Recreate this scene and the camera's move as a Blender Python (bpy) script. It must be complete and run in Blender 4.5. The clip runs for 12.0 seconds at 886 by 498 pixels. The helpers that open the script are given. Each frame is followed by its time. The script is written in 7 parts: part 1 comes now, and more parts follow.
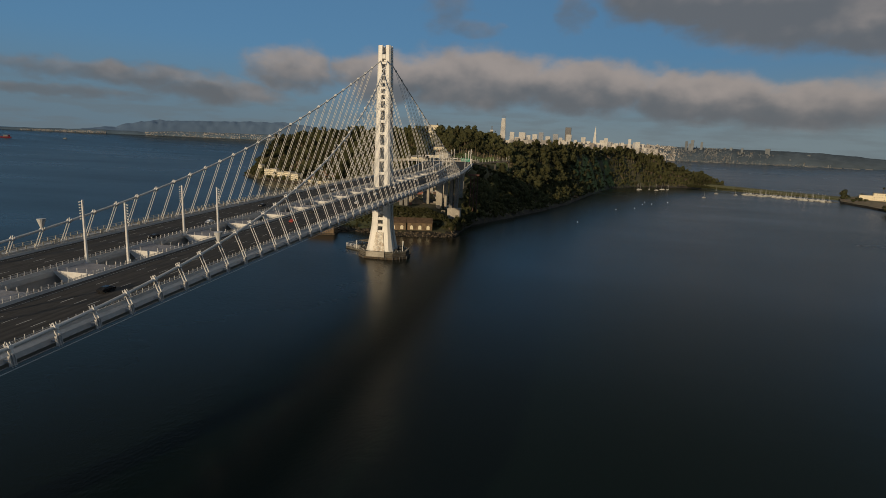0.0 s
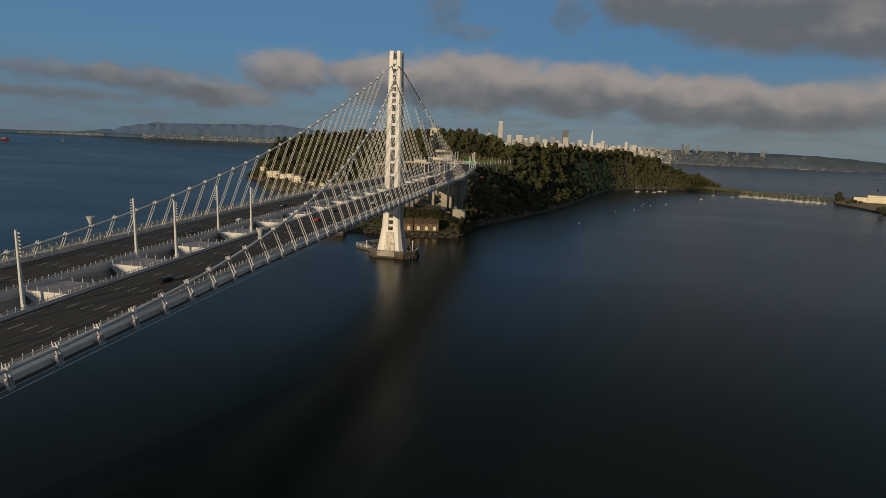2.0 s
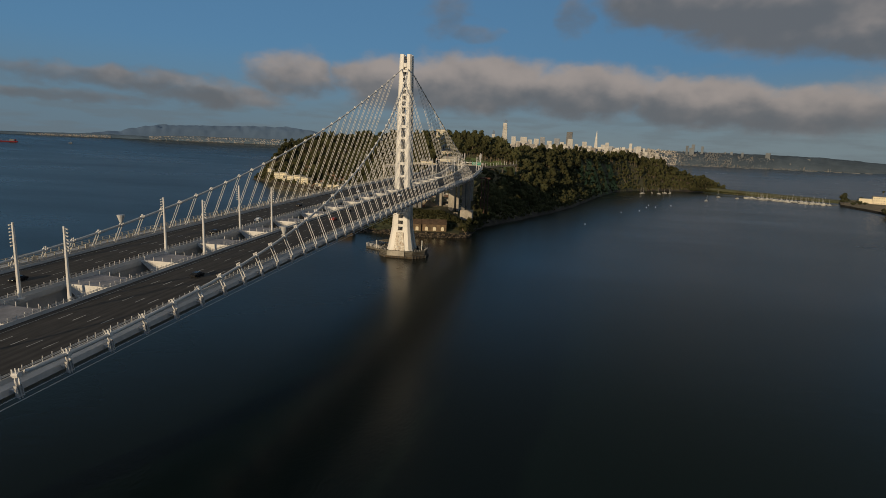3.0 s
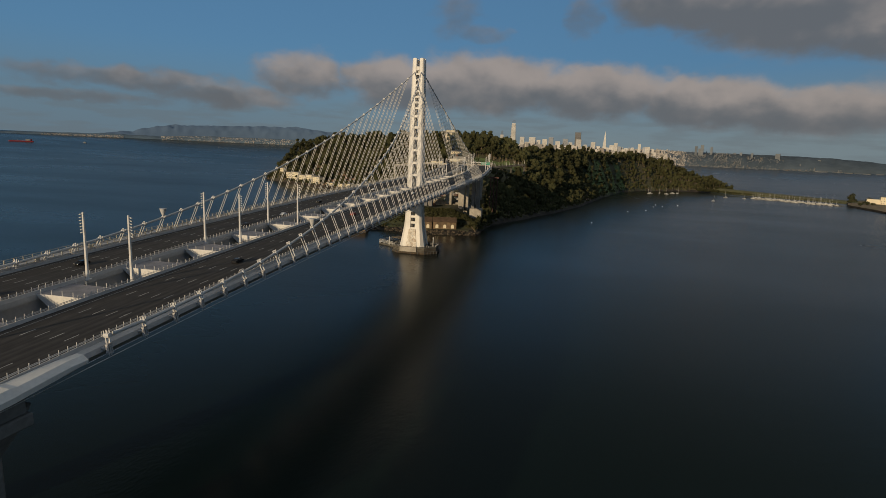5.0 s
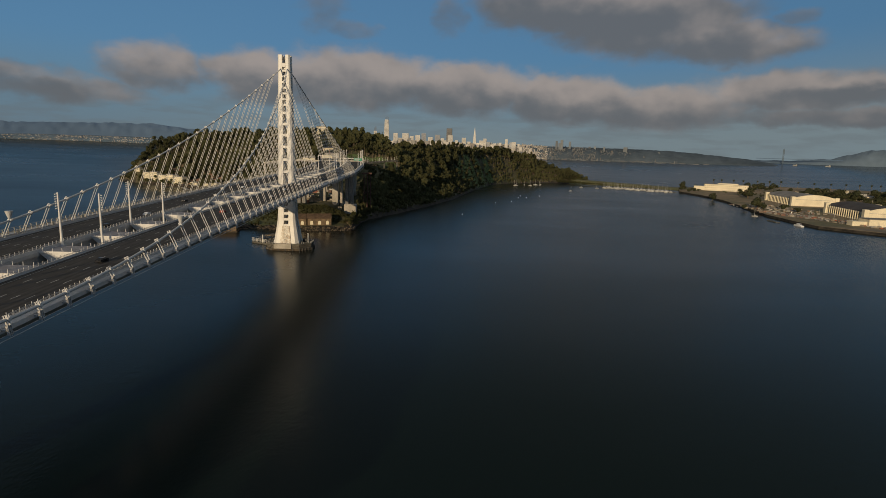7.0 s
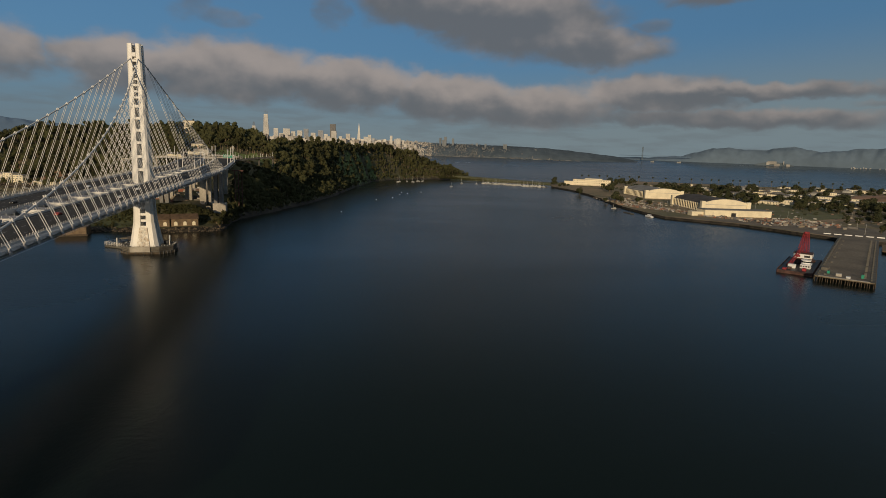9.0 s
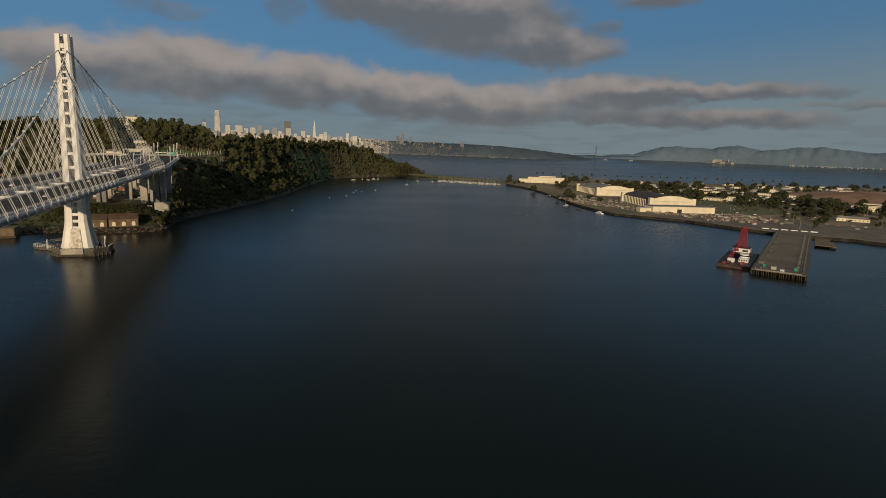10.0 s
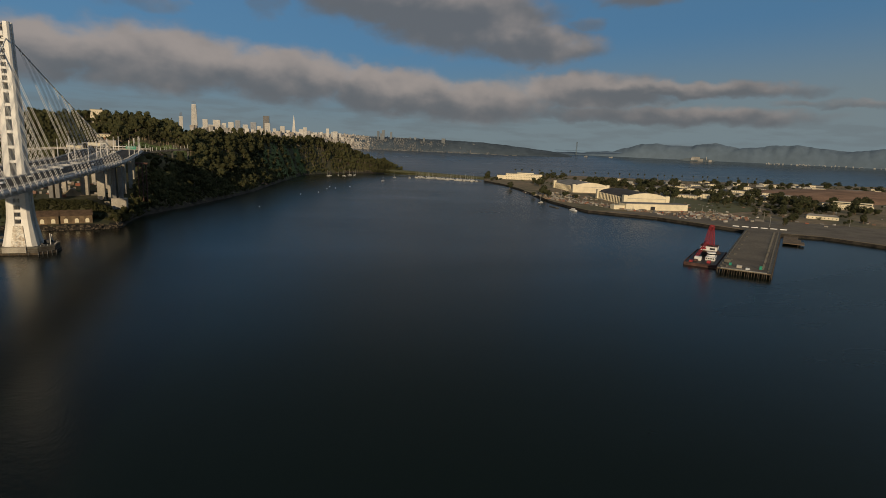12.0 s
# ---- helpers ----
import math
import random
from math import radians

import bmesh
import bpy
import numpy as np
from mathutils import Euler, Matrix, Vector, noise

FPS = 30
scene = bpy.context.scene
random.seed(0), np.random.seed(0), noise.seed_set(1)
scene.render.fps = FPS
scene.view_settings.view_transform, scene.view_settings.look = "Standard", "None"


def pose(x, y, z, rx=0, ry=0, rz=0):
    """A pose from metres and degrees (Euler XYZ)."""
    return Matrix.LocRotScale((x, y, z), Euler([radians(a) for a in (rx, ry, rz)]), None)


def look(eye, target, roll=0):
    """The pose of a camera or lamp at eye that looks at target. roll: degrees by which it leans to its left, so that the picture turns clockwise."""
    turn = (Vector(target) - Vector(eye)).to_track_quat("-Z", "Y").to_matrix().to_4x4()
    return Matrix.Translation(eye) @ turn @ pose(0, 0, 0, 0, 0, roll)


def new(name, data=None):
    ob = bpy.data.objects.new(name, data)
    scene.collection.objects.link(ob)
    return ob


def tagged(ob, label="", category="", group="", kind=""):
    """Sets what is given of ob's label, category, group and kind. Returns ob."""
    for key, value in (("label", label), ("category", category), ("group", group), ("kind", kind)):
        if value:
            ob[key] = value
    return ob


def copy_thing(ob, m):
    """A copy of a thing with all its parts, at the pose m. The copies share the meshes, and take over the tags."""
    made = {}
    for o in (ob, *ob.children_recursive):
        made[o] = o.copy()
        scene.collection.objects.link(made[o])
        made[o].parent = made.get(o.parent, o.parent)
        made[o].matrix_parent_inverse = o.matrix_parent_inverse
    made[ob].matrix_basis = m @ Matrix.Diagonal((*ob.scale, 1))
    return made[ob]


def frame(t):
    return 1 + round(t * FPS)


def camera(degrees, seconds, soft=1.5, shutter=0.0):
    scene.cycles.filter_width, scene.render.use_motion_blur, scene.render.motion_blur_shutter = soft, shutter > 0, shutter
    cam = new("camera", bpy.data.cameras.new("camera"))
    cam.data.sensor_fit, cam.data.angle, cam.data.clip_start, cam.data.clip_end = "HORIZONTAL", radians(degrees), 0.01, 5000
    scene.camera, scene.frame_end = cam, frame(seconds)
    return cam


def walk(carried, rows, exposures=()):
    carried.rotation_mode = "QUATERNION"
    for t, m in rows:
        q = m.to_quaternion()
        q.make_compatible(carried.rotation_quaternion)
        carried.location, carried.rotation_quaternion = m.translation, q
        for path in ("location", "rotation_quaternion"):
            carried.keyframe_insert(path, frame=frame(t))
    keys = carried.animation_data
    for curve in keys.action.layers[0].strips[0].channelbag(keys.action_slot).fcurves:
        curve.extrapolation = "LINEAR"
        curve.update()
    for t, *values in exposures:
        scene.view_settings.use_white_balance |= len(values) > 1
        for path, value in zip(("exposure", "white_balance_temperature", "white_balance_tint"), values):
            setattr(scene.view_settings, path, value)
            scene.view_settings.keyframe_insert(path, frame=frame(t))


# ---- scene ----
cam = camera(77.39, 12.0, soft=0.65)
PATH = [
    (0, (127.803, -416.936, 89.742), (127.438, -415.005, 89.370), 2.23),
    (0.5, (126.030, -420.096, 89.364), (125.672, -418.163, 88.995), 2.22),
    (1, (124.147, -423.409, 89.193), (123.795, -421.475, 88.826), 2.22),
    (1.5, (122.214, -427.056, 89.190), (121.866, -425.121, 88.826), 2.31),
    (2, (120.468, -431.002, 89.171), (120.115, -429.067, 88.809), 2.25),
    (2.5, (119.001, -435.141, 89.079), (118.643, -433.206, 88.720), 2.24),
    (3, (117.857, -439.368, 88.971), (117.490, -437.434, 88.614), 2.23),
    (4, (117.550, -448.380, 88.810), (117.155, -446.450, 88.453), 2.27),
    (5, (119.244, -457.631, 88.658), (118.849, -455.703, 88.301), 2.30),
    (5.5, (120.370, -462.182, 88.586), (120.017, -460.246, 88.229), 2.19),
    (6, (121.666, -466.547, 88.571), (121.391, -464.598, 88.215), 2.07),
    (6.5, (123.140, -470.697, 88.515), (123.003, -468.734, 88.158), 1.87),
    (7, (124.945, -474.391, 88.502), (124.981, -472.423, 88.147), 1.74),
    (8, (130.050, -479.000, 89.160), (130.315, -477.050, 88.805), 1.80),
    (9, (136.905, -480.443, 89.759), (137.335, -478.523, 89.404), 2.01),
    (9.5, (140.850, -480.107, 89.677), (141.364, -478.207, 89.322), 2.06),
    (10, (145.020, -479.523, 89.606), (145.592, -477.640, 89.249), 2.12),
    (10.5, (149.408, -478.651, 89.634), (150.031, -476.785, 89.274), 2.14),
    (11, (154.002, -477.310, 89.674), (154.647, -475.452, 89.313), 2.26),
    (11.5, (158.615, -475.642, 89.778), (159.252, -473.782, 89.412), 2.36),
    (12, (163.191, -473.759, 89.891), (163.821, -471.897, 89.523), 2.46),
]
walk(cam, [(t, look(eye, target, roll)) for t, eye, target, roll in PATH])

# ---- world, sun ----
SUN_EL, SUN_AZ = radians(10.4), radians(202.5)   # azimuth clockwise from +y, where the sun stands
EYE = Vector((132.0, -452.0, 89.0))              # reference point for far distances


def build_world():
    w = bpy.data.worlds.new("sky")
    scene.world = w
    w.use_nodes = True
    nt = w.node_tree
    nt.nodes.clear()
    N, L = nt.nodes.new, nt.links.new

    def math_node(op, a, b=None, c=None, clamp=False):
        n = N("ShaderNodeMath")
        n.operation, n.use_clamp = op, clamp
        for i, v in enumerate((a, b, c)):
            if v is None:
                continue
            if isinstance(v, (int, float)):
                n.inputs[i].default_value = v
            else:
                L(v, n.inputs[i])
        return n.outputs[0]

    def ramp01(v, lo, hi):
        n = N("ShaderNodeMapRange")
        n.interpolation_type = "SMOOTHSTEP"
        L(v, n.inputs[0])
        n.inputs[1].default_value, n.inputs[2].default_value = lo, hi
        return n.outputs[0]

    out = N("ShaderNodeOutputWorld")
    sky = N("ShaderNodeTexSky")
    sky.sky_type, sky.sun_disc = "NISHITA", False
    sky.sun_elevation, sky.sun_rotation = SUN_EL, -SUN_AZ
    sky.altitude, sky.air_density, sky.dust_density, sky.ozone_density = 80, 1.0, 0.6, 2.0
    tc = N("ShaderNodeTexCoord")
    sep = N("ShaderNodeSeparateXYZ")
    L(tc.outputs["Generated"], sep.inputs[0])
    az = math_node("MULTIPLY", math_node("ARCTAN2", sep.outputs[0], sep.outputs[1]), 57.2958)
    el = math_node("MULTIPLY", math_node("ARCSINE", sep.outputs[2]), 57.2958)
    # bearings of the cloud list start 3.1 degrees west of +y, and its heights are over the waterline
    az = math_node("MULTIPLY", math_node("ADD", az, 3.13), 1.0118)
    el = math_node("ADD", el, math_node("MULTIPLY_ADD", az, 0.0035, 0.25))

    def noise_at(sx, sy, scale, detail, seed, rough=0.55):
        comb = N("ShaderNodeCombineXYZ")
        L(math_node("MULTIPLY", az, sx), comb.inputs[0])
        L(math_node("MULTIPLY", el, sy), comb.inputs[1])
        comb.inputs[2].default_value = seed
        n = N("ShaderNodeTexNoise")
        n.inputs["Scale"].default_value, n.inputs["Detail"].default_value = scale, detail
        n.inputs["Roughness"].default_value = rough
        L(comb.outputs[0], n.inputs["Vector"])
        return n.outputs[0]

    warp_a = math_node("MULTIPLY", math_node("SUBTRACT", noise_at(1, 1.6, 0.28, 3, 3.1), 0.5), 5.0)
    warp_e = math_node("MULTIPLY", math_node("SUBTRACT", noise_at(1, 1.6, 0.42, 5, 8.7, 0.5), 0.5), 1.7)
    azw, elw = math_node("ADD", az, warp_a), math_node("ADD", el, warp_e)
    # cloud banks: azimuth, elevation, half length, half height, weight
    banks = CLOUDS
    total, shade = None, None
    for a0, e0, ra, re, wgt in banks:
        u = math_node("DIVIDE", math_node("SUBTRACT", azw, a0), ra)
        v = math_node("DIVIDE", math_node("SUBTRACT", elw, e0), re)
        q = math_node("ADD", math_node("MULTIPLY", u, u), math_node("MULTIPLY", v, v))
        g = math_node("MULTIPLY", math_node("EXPONENT", math_node("MULTIPLY", math_node("MULTIPLY", q, q), -0.7)), wgt)
        sh = math_node("MULTIPLY", g, v)
        total = g if total is None else math_node("MAXIMUM", total, g)
        shade = sh if shade is None else math_node("ADD", shade, sh)
    fine = math_node("SUBTRACT", noise_at(1, 1.9, 0.42, 6, 1.3, 0.48), 0.5)
    puffs = math_node("SUBTRACT", noise_at(1, 1.3, 0.35, 3, 5.9, 0.45), 0.5)
    dens = math_node("ADD", total, math_node("MULTIPLY", fine, 0.5))
    cover = ramp01(dens, 0.12, 0.9)
    # broken grey cloud overhead, above the bank
    mp = N("ShaderNodeMapping")
    mp.inputs["Scale"].default_value = (1.0, 1.0, 2.0)
    L(tc.outputs["Generated"], mp.inputs[0])
    roof = N("ShaderNodeTexNoise")
    roof.inputs["Scale"].default_value, roof.inputs["Detail"].default_value = 2.6, 6
    L(mp.outputs[0], roof.inputs["Vector"])
    aside = ramp01(el, 15.0, 20.5)
    over = math_node("MULTIPLY", ramp01(roof.outputs[0], 0.02, 0.30), math_node("MULTIPLY", aside, math_node("MULTIPLY_ADD", ramp01(math_node("ABSOLUTE", az), 140.0, 80.0), 0.7, 0.3)))
    # sunlit upper parts are warm, undersides grey
    lit = math_node("ADD", math_node("ADD", math_node("MULTIPLY", shade, 0.6), math_node("MULTIPLY", puffs, 0.9)), math_node("SUBTRACT", 0.42, math_node("MULTIPLY", math_node("MAXIMUM", math_node("MAXIMUM", ramp01(el, 9.0, 13.0), math_node("MULTIPLY", ramp01(az, 26.0, 42.0), 0.6)), ramp01(az, -25.0, -33.0)), 0.36)))
    litr = ramp01(lit, -0.1, 1.0)
    cloud = N("ShaderNodeMix")
    cloud.data_type = "RGBA"
    L(litr, cloud.inputs["Factor"])
    cloud.inputs["A"].default_value = CLOUD_DARK
    cloud.inputs["B"].default_value = CLOUD_LIT
    # haze layer low over the horizon
    hz = N("ShaderNodeMix")
    hz.data_type = "RGBA"
    # it stands higher in the north
    L(ramp01(math_node("SUBTRACT", el, math_node("MULTIPLY", math_node("MAXIMUM", math_node("SUBTRACT", az, 15.0), 0.0), 0.10)), 9.5, 0.0), hz.inputs["Factor"])
    gain = N("ShaderNodeMix")
    gain.data_type, gain.blend_type = "RGBA", "MULTIPLY"
    gain.inputs["Factor"].default_value = 1.0
    L(sky.outputs[0], gain.inputs["A"])
    gain.inputs["B"].default_value = SKY_GAIN
    even = N("ShaderNodeMix")
    even.data_type = "RGBA"
    # the evenly blue western sky; towards the sun the sky keeps its own glow
    facing = ramp01(math_node("ABSOLUTE", az), 120.0, 75.0)
    L(math_node("MULTIPLY_ADD", facing, 0.58, 0.20), even.inputs["Factor"])
    L(gain.outputs["Result"], even.inputs["A"])
    even.inputs["B"].default_value = SKY_BLUE
    L(even.outputs["Result"], hz.inputs["A"])
    side = N("ShaderNodeMix")
    side.data_type = "RGBA"
    L(ramp01(az, 5.0, -40.0), side.inputs["Factor"])
    side.inputs["A"].default_value, side.inputs["B"].default_value = HAZE, HAZE_SOUTH
    L(side.outputs["Result"], hz.inputs["B"])
    strat = math_node("MULTIPLY", ramp01(math_node("ADD", noise_at(0.35, 2.2, 0.5, 4, 2.2), math_node("MULTIPLY", fine, 0.1)), 0.42, 0.62), ramp01(el, 5.0, 3.0))
    low = N("ShaderNodeMix")
    low.data_type = "RGBA"
    L(math_node("MULTIPLY", strat, 0.35), low.inputs["Factor"])
    L(hz.outputs["Result"], low.inputs["A"])
    low.inputs["B"].default_value = HAZE_DARK
    top = N("ShaderNodeMix")
    top.data_type = "RGBA"
    L(math_node("MULTIPLY", over, 0.95), top.inputs["Factor"])
    L(low.outputs["Result"], top.inputs["A"])
    # the cloud deck is grey low down; overhead, unseen, it is brightened as added fill
    deck = N("ShaderNodeMix")
    deck.data_type = "RGBA"
    L(ramp01(el, 45.0, 75.0), deck.inputs["Factor"])
    deck.inputs["A"].default_value = CLOUD_ROOF
    deck.inputs["B"].default_value = CLOUD_HIGH
    L(deck.outputs["Result"], top.inputs["B"])
    fin = N("ShaderNodeMix")
    fin.data_type = "RGBA"
    L(math_node("MULTIPLY", cover, 0.93), fin.inputs["Factor"])
    L(top.outputs["Result"], fin.inputs["A"])
    L(cloud.outputs["Result"], fin.inputs["B"])
    bg = N("ShaderNodeBackground")
    bg.inputs["Strength"].default_value = 0.075
    L(fin.outputs["Result"], bg.inputs["Color"])
    L(bg.outputs[0], out.inputs[0])


CLOUDS = [
    (-37, 5.1, 9.5, 1.0, 0.75), (-44, 3.3, 9.0, 0.6, 0.6), (-30, 4.2, 6.5, 1.3, 0.8), (-23.0, 6.6, 4.6, 2.1, 0.85), (-14.6, 6.4, 4.6, 2.4, 1.0),
    (-5.0, 6.6, 8.5, 2.8, 1.05), (6.0, 6.2, 8.0, 2.4, 1.05), (16.0, 5.4, 7.0, 2.3, 1.05), (25.0, 4.7, 8.0, 2.0, 1.0),
    (36.0, 6.1, 8.0, 1.8, 1.0), (45.0, 6.3, 10.0, 0.8, 0.95), (43.0, 4.0, 13.0, 0.9, 0.9), (57.0, 5.2, 5.0, 0.4, 0.6),
    (15.0, 14.0, 8.5, 2.8, 1.0), (23.0, 12.4, 9.0, 3.3, 1.05), (30.0, 10.2, 6.5, 1.9, 0.95),
    (4.0, 13.2, 1.8, 2.2, 0.5), (-8.0, 13.0, 3.0, 2.4, 0.5), (-5.5, 11.2, 3.2, 0.9, 0.5), (40.0, 14.4, 4.2, 1.0, 0.8),
    (35.3, 12.2, 1.8, 0.8, 0.55), (60, 14.0, 7.0, 0.9, 0.7), (-60, 8.0, 9.0, 2.2, 0.9), (76, 8.0, 9.0, 2.4, 0.9)]
CLOUD_ROOF = (0.78, 0.86, 0.83, 1)
CLOUD_HIGH = (9.6, 9.6, 9.2, 1)
CLOUD_DARK = (1.62, 1.72, 1.86, 1)
CLOUD_LIT = (4.5, 3.9, 3.55, 1)
SKY_GAIN = (0.66, 0.92, 1.28, 1)
HAZE = (2.28, 2.92, 3.2, 1)
SKY_BLUE = (1.0, 2.4, 4.05, 1)
HAZE_SOUTH = (1.68, 2.45, 3.05, 1)
HAZE_DARK = (1.7, 1.95, 2.1, 1)
build_world()

sun = new("sun", bpy.data.lights.new("sun", "SUN"))
sun.data.energy, sun.data.angle, sun.data.color = 3.1, radians(0.55), (1.0, 0.79, 0.51)
toward = Vector((math.sin(SUN_AZ) * math.cos(SUN_EL), math.cos(SUN_AZ) * math.cos(SUN_EL), math.sin(SUN_EL)))
sun.matrix_world = look(toward * 500, (0, 0, 0))
scene.view_settings.exposure = 0.0


# ---- materials ----
def mat(name, col, rough=0.7, metal=0.0, var=0.18, s1=0.15, s2=2.0, bump=0.15, col2=None, per=0.0, spec=0.4):
    """A surface with variation at two scales (s1 large, s2 small, per metre), and per: variation from object to object."""
    m = bpy.data.materials.new(name)
    m.use_nodes = True
    nt = m.node_tree
    N, L = nt.nodes.new, nt.links.new
    b = nt.nodes["Principled BSDF"]
    b.inputs["Metallic"].default_value = metal
    b.inputs["Specular IOR Level"].default_value = spec
    tc = N("ShaderNodeTexCoord")
    n1, n2 = N("ShaderNodeTexNoise"), N("ShaderNodeTexNoise")
    n1.inputs["Scale"].default_value, n1.inputs["Detail"].default_value = s1, 5
    n2.inputs["Scale"].default_value, n2.inputs["Detail"].default_value = s2, 4
    for n in (n1, n2):
        L(tc.outputs["Object"], n.inputs["Vector"])
    mix = N("ShaderNodeMix")
    mix.data_type = "RGBA"
    mix.inputs["A"].default_value = (*col, 1)
    c2 = col2 if col2 else tuple(max(0.004, c * (1 - 2.2 * var)) for c in col)
    mix.inputs["B"].default_value = (*c2, 1)
    r = N("ShaderNodeMapRange")
    L(n1.outputs[0], r.inputs[0])
    r.inputs[1].default_value, r.inputs[2].default_value = 0.38, 0.66
    L(r.outputs[0], mix.inputs["Factor"])
    hsv = N("ShaderNodeHueSaturation")
    L(mix.outputs["Result"], hsv.inputs["Color"])
    v = N("ShaderNodeMapRange")
    L(n2.outputs[0], v.inputs[0])
    v.inputs[1].default_value, v.inputs[2].default_value = 0.3, 0.7
    v.inputs[3].default_value, v.inputs[4].default_value = 1 - var, 1 + var
    val = v.outputs[0]
    if per:
        oi = N("ShaderNodeObjectInfo")
        pr = N("ShaderNodeMapRange")
        L(oi.outputs["Random"], pr.inputs[0])
        pr.inputs[3].default_value, pr.inputs[4].default_value = 1 - per, 1 + per
        mu = N("ShaderNodeMath")
        mu.operation = "MULTIPLY"
        L(val, mu.inputs[0])
        L(pr.outputs[0], mu.inputs[1])
        val = mu.outputs[0]
    L(val, hsv.inputs["Value"])
    L(hsv.outputs[0], b.inputs["Base Color"])
    rr = N("ShaderNodeMapRange")
    L(n2.outputs[0], rr.inputs[0])
    rr.inputs[3].default_value, rr.inputs[4].default_value = max(0.02, rough - 0.12), min(1, rough + 0.12)
    L(rr.outputs[0], b.inputs["Roughness"])
    if bump:
        bp = N("ShaderNodeBump")
        bp.inputs["Strength"].default_value, bp.inputs["Distance"].default_value = bump, 0.05
        L(n2.outputs[0], bp.inputs["Height"])
        L(bp.outputs[0], b.inputs["Normal"])
    return m


def island_mat(name, cols, rough=0.85, spec=0.2, clump=0.0, leafy=0.0):
    """A joined mass of small pieces, each with its own shade out of cols."""
    m = bpy.data.materials.new(name)
    m.use_nodes = True
    nt = m.node_tree
    N, L = nt.nodes.new, nt.links.new
    b = nt.nodes["Principled BSDF"]
    b.inputs["Roughness"].default_value, b.inputs["Specular IOR Level"].default_value = rough, spec
    g = N("ShaderNodeNewGeometry")
    cr = N("ShaderNodeValToRGB")
    cr.color_ramp.interpolation = "LINEAR"
    els = cr.color_ramp.elements
    while len(els) < len(cols):
        els.new(0.5)
    for i, c in enumerate(cols):
        els[i].position, els[i].color = i / (len(cols) - 1), (*c, 1)
    L(g.outputs["Random Per Island"], cr.inputs[0])
    if clump:
        tc, n, r, mx = N("ShaderNodeTexCoord"), N("ShaderNodeTexNoise"), N("ShaderNodeMapRange"), N("ShaderNodeHueSaturation")
        n.inputs["Scale"].default_value, n.inputs["Detail"].default_value = clump, 2
        L(tc.outputs["Object"], n.inputs["Vector"])
        L(n.outputs[0], r.inputs[0])
        r.inputs[1].default_value, r.inputs[2].default_value = 0.3, 0.7
        r.inputs[3].default_value, r.inputs[4].default_value = 0.6, 1.4
        L(r.outputs[0], mx.inputs["Value"])
        L(cr.outputs[0], mx.inputs["Color"])
        L(mx.outputs[0], b.inputs["Base Color"])
    else:
        L(cr.outputs[0], b.inputs["Base Color"])
    if leafy:
        # thin leaves let part of the light through
        tr, ms = N("ShaderNodeBsdfTranslucent"), N("ShaderNodeMixShader")
        ms.inputs[0].default_value = leafy
        L(b.inputs["Base Color"].links[0].from_socket, tr.inputs["Color"])
        L(b.outputs[0], ms.inputs[1])
        L(tr.outputs[0], ms.inputs[2])
        L(ms.outputs[0], nt.nodes["Material Output"].inputs["Surface"])
    return m


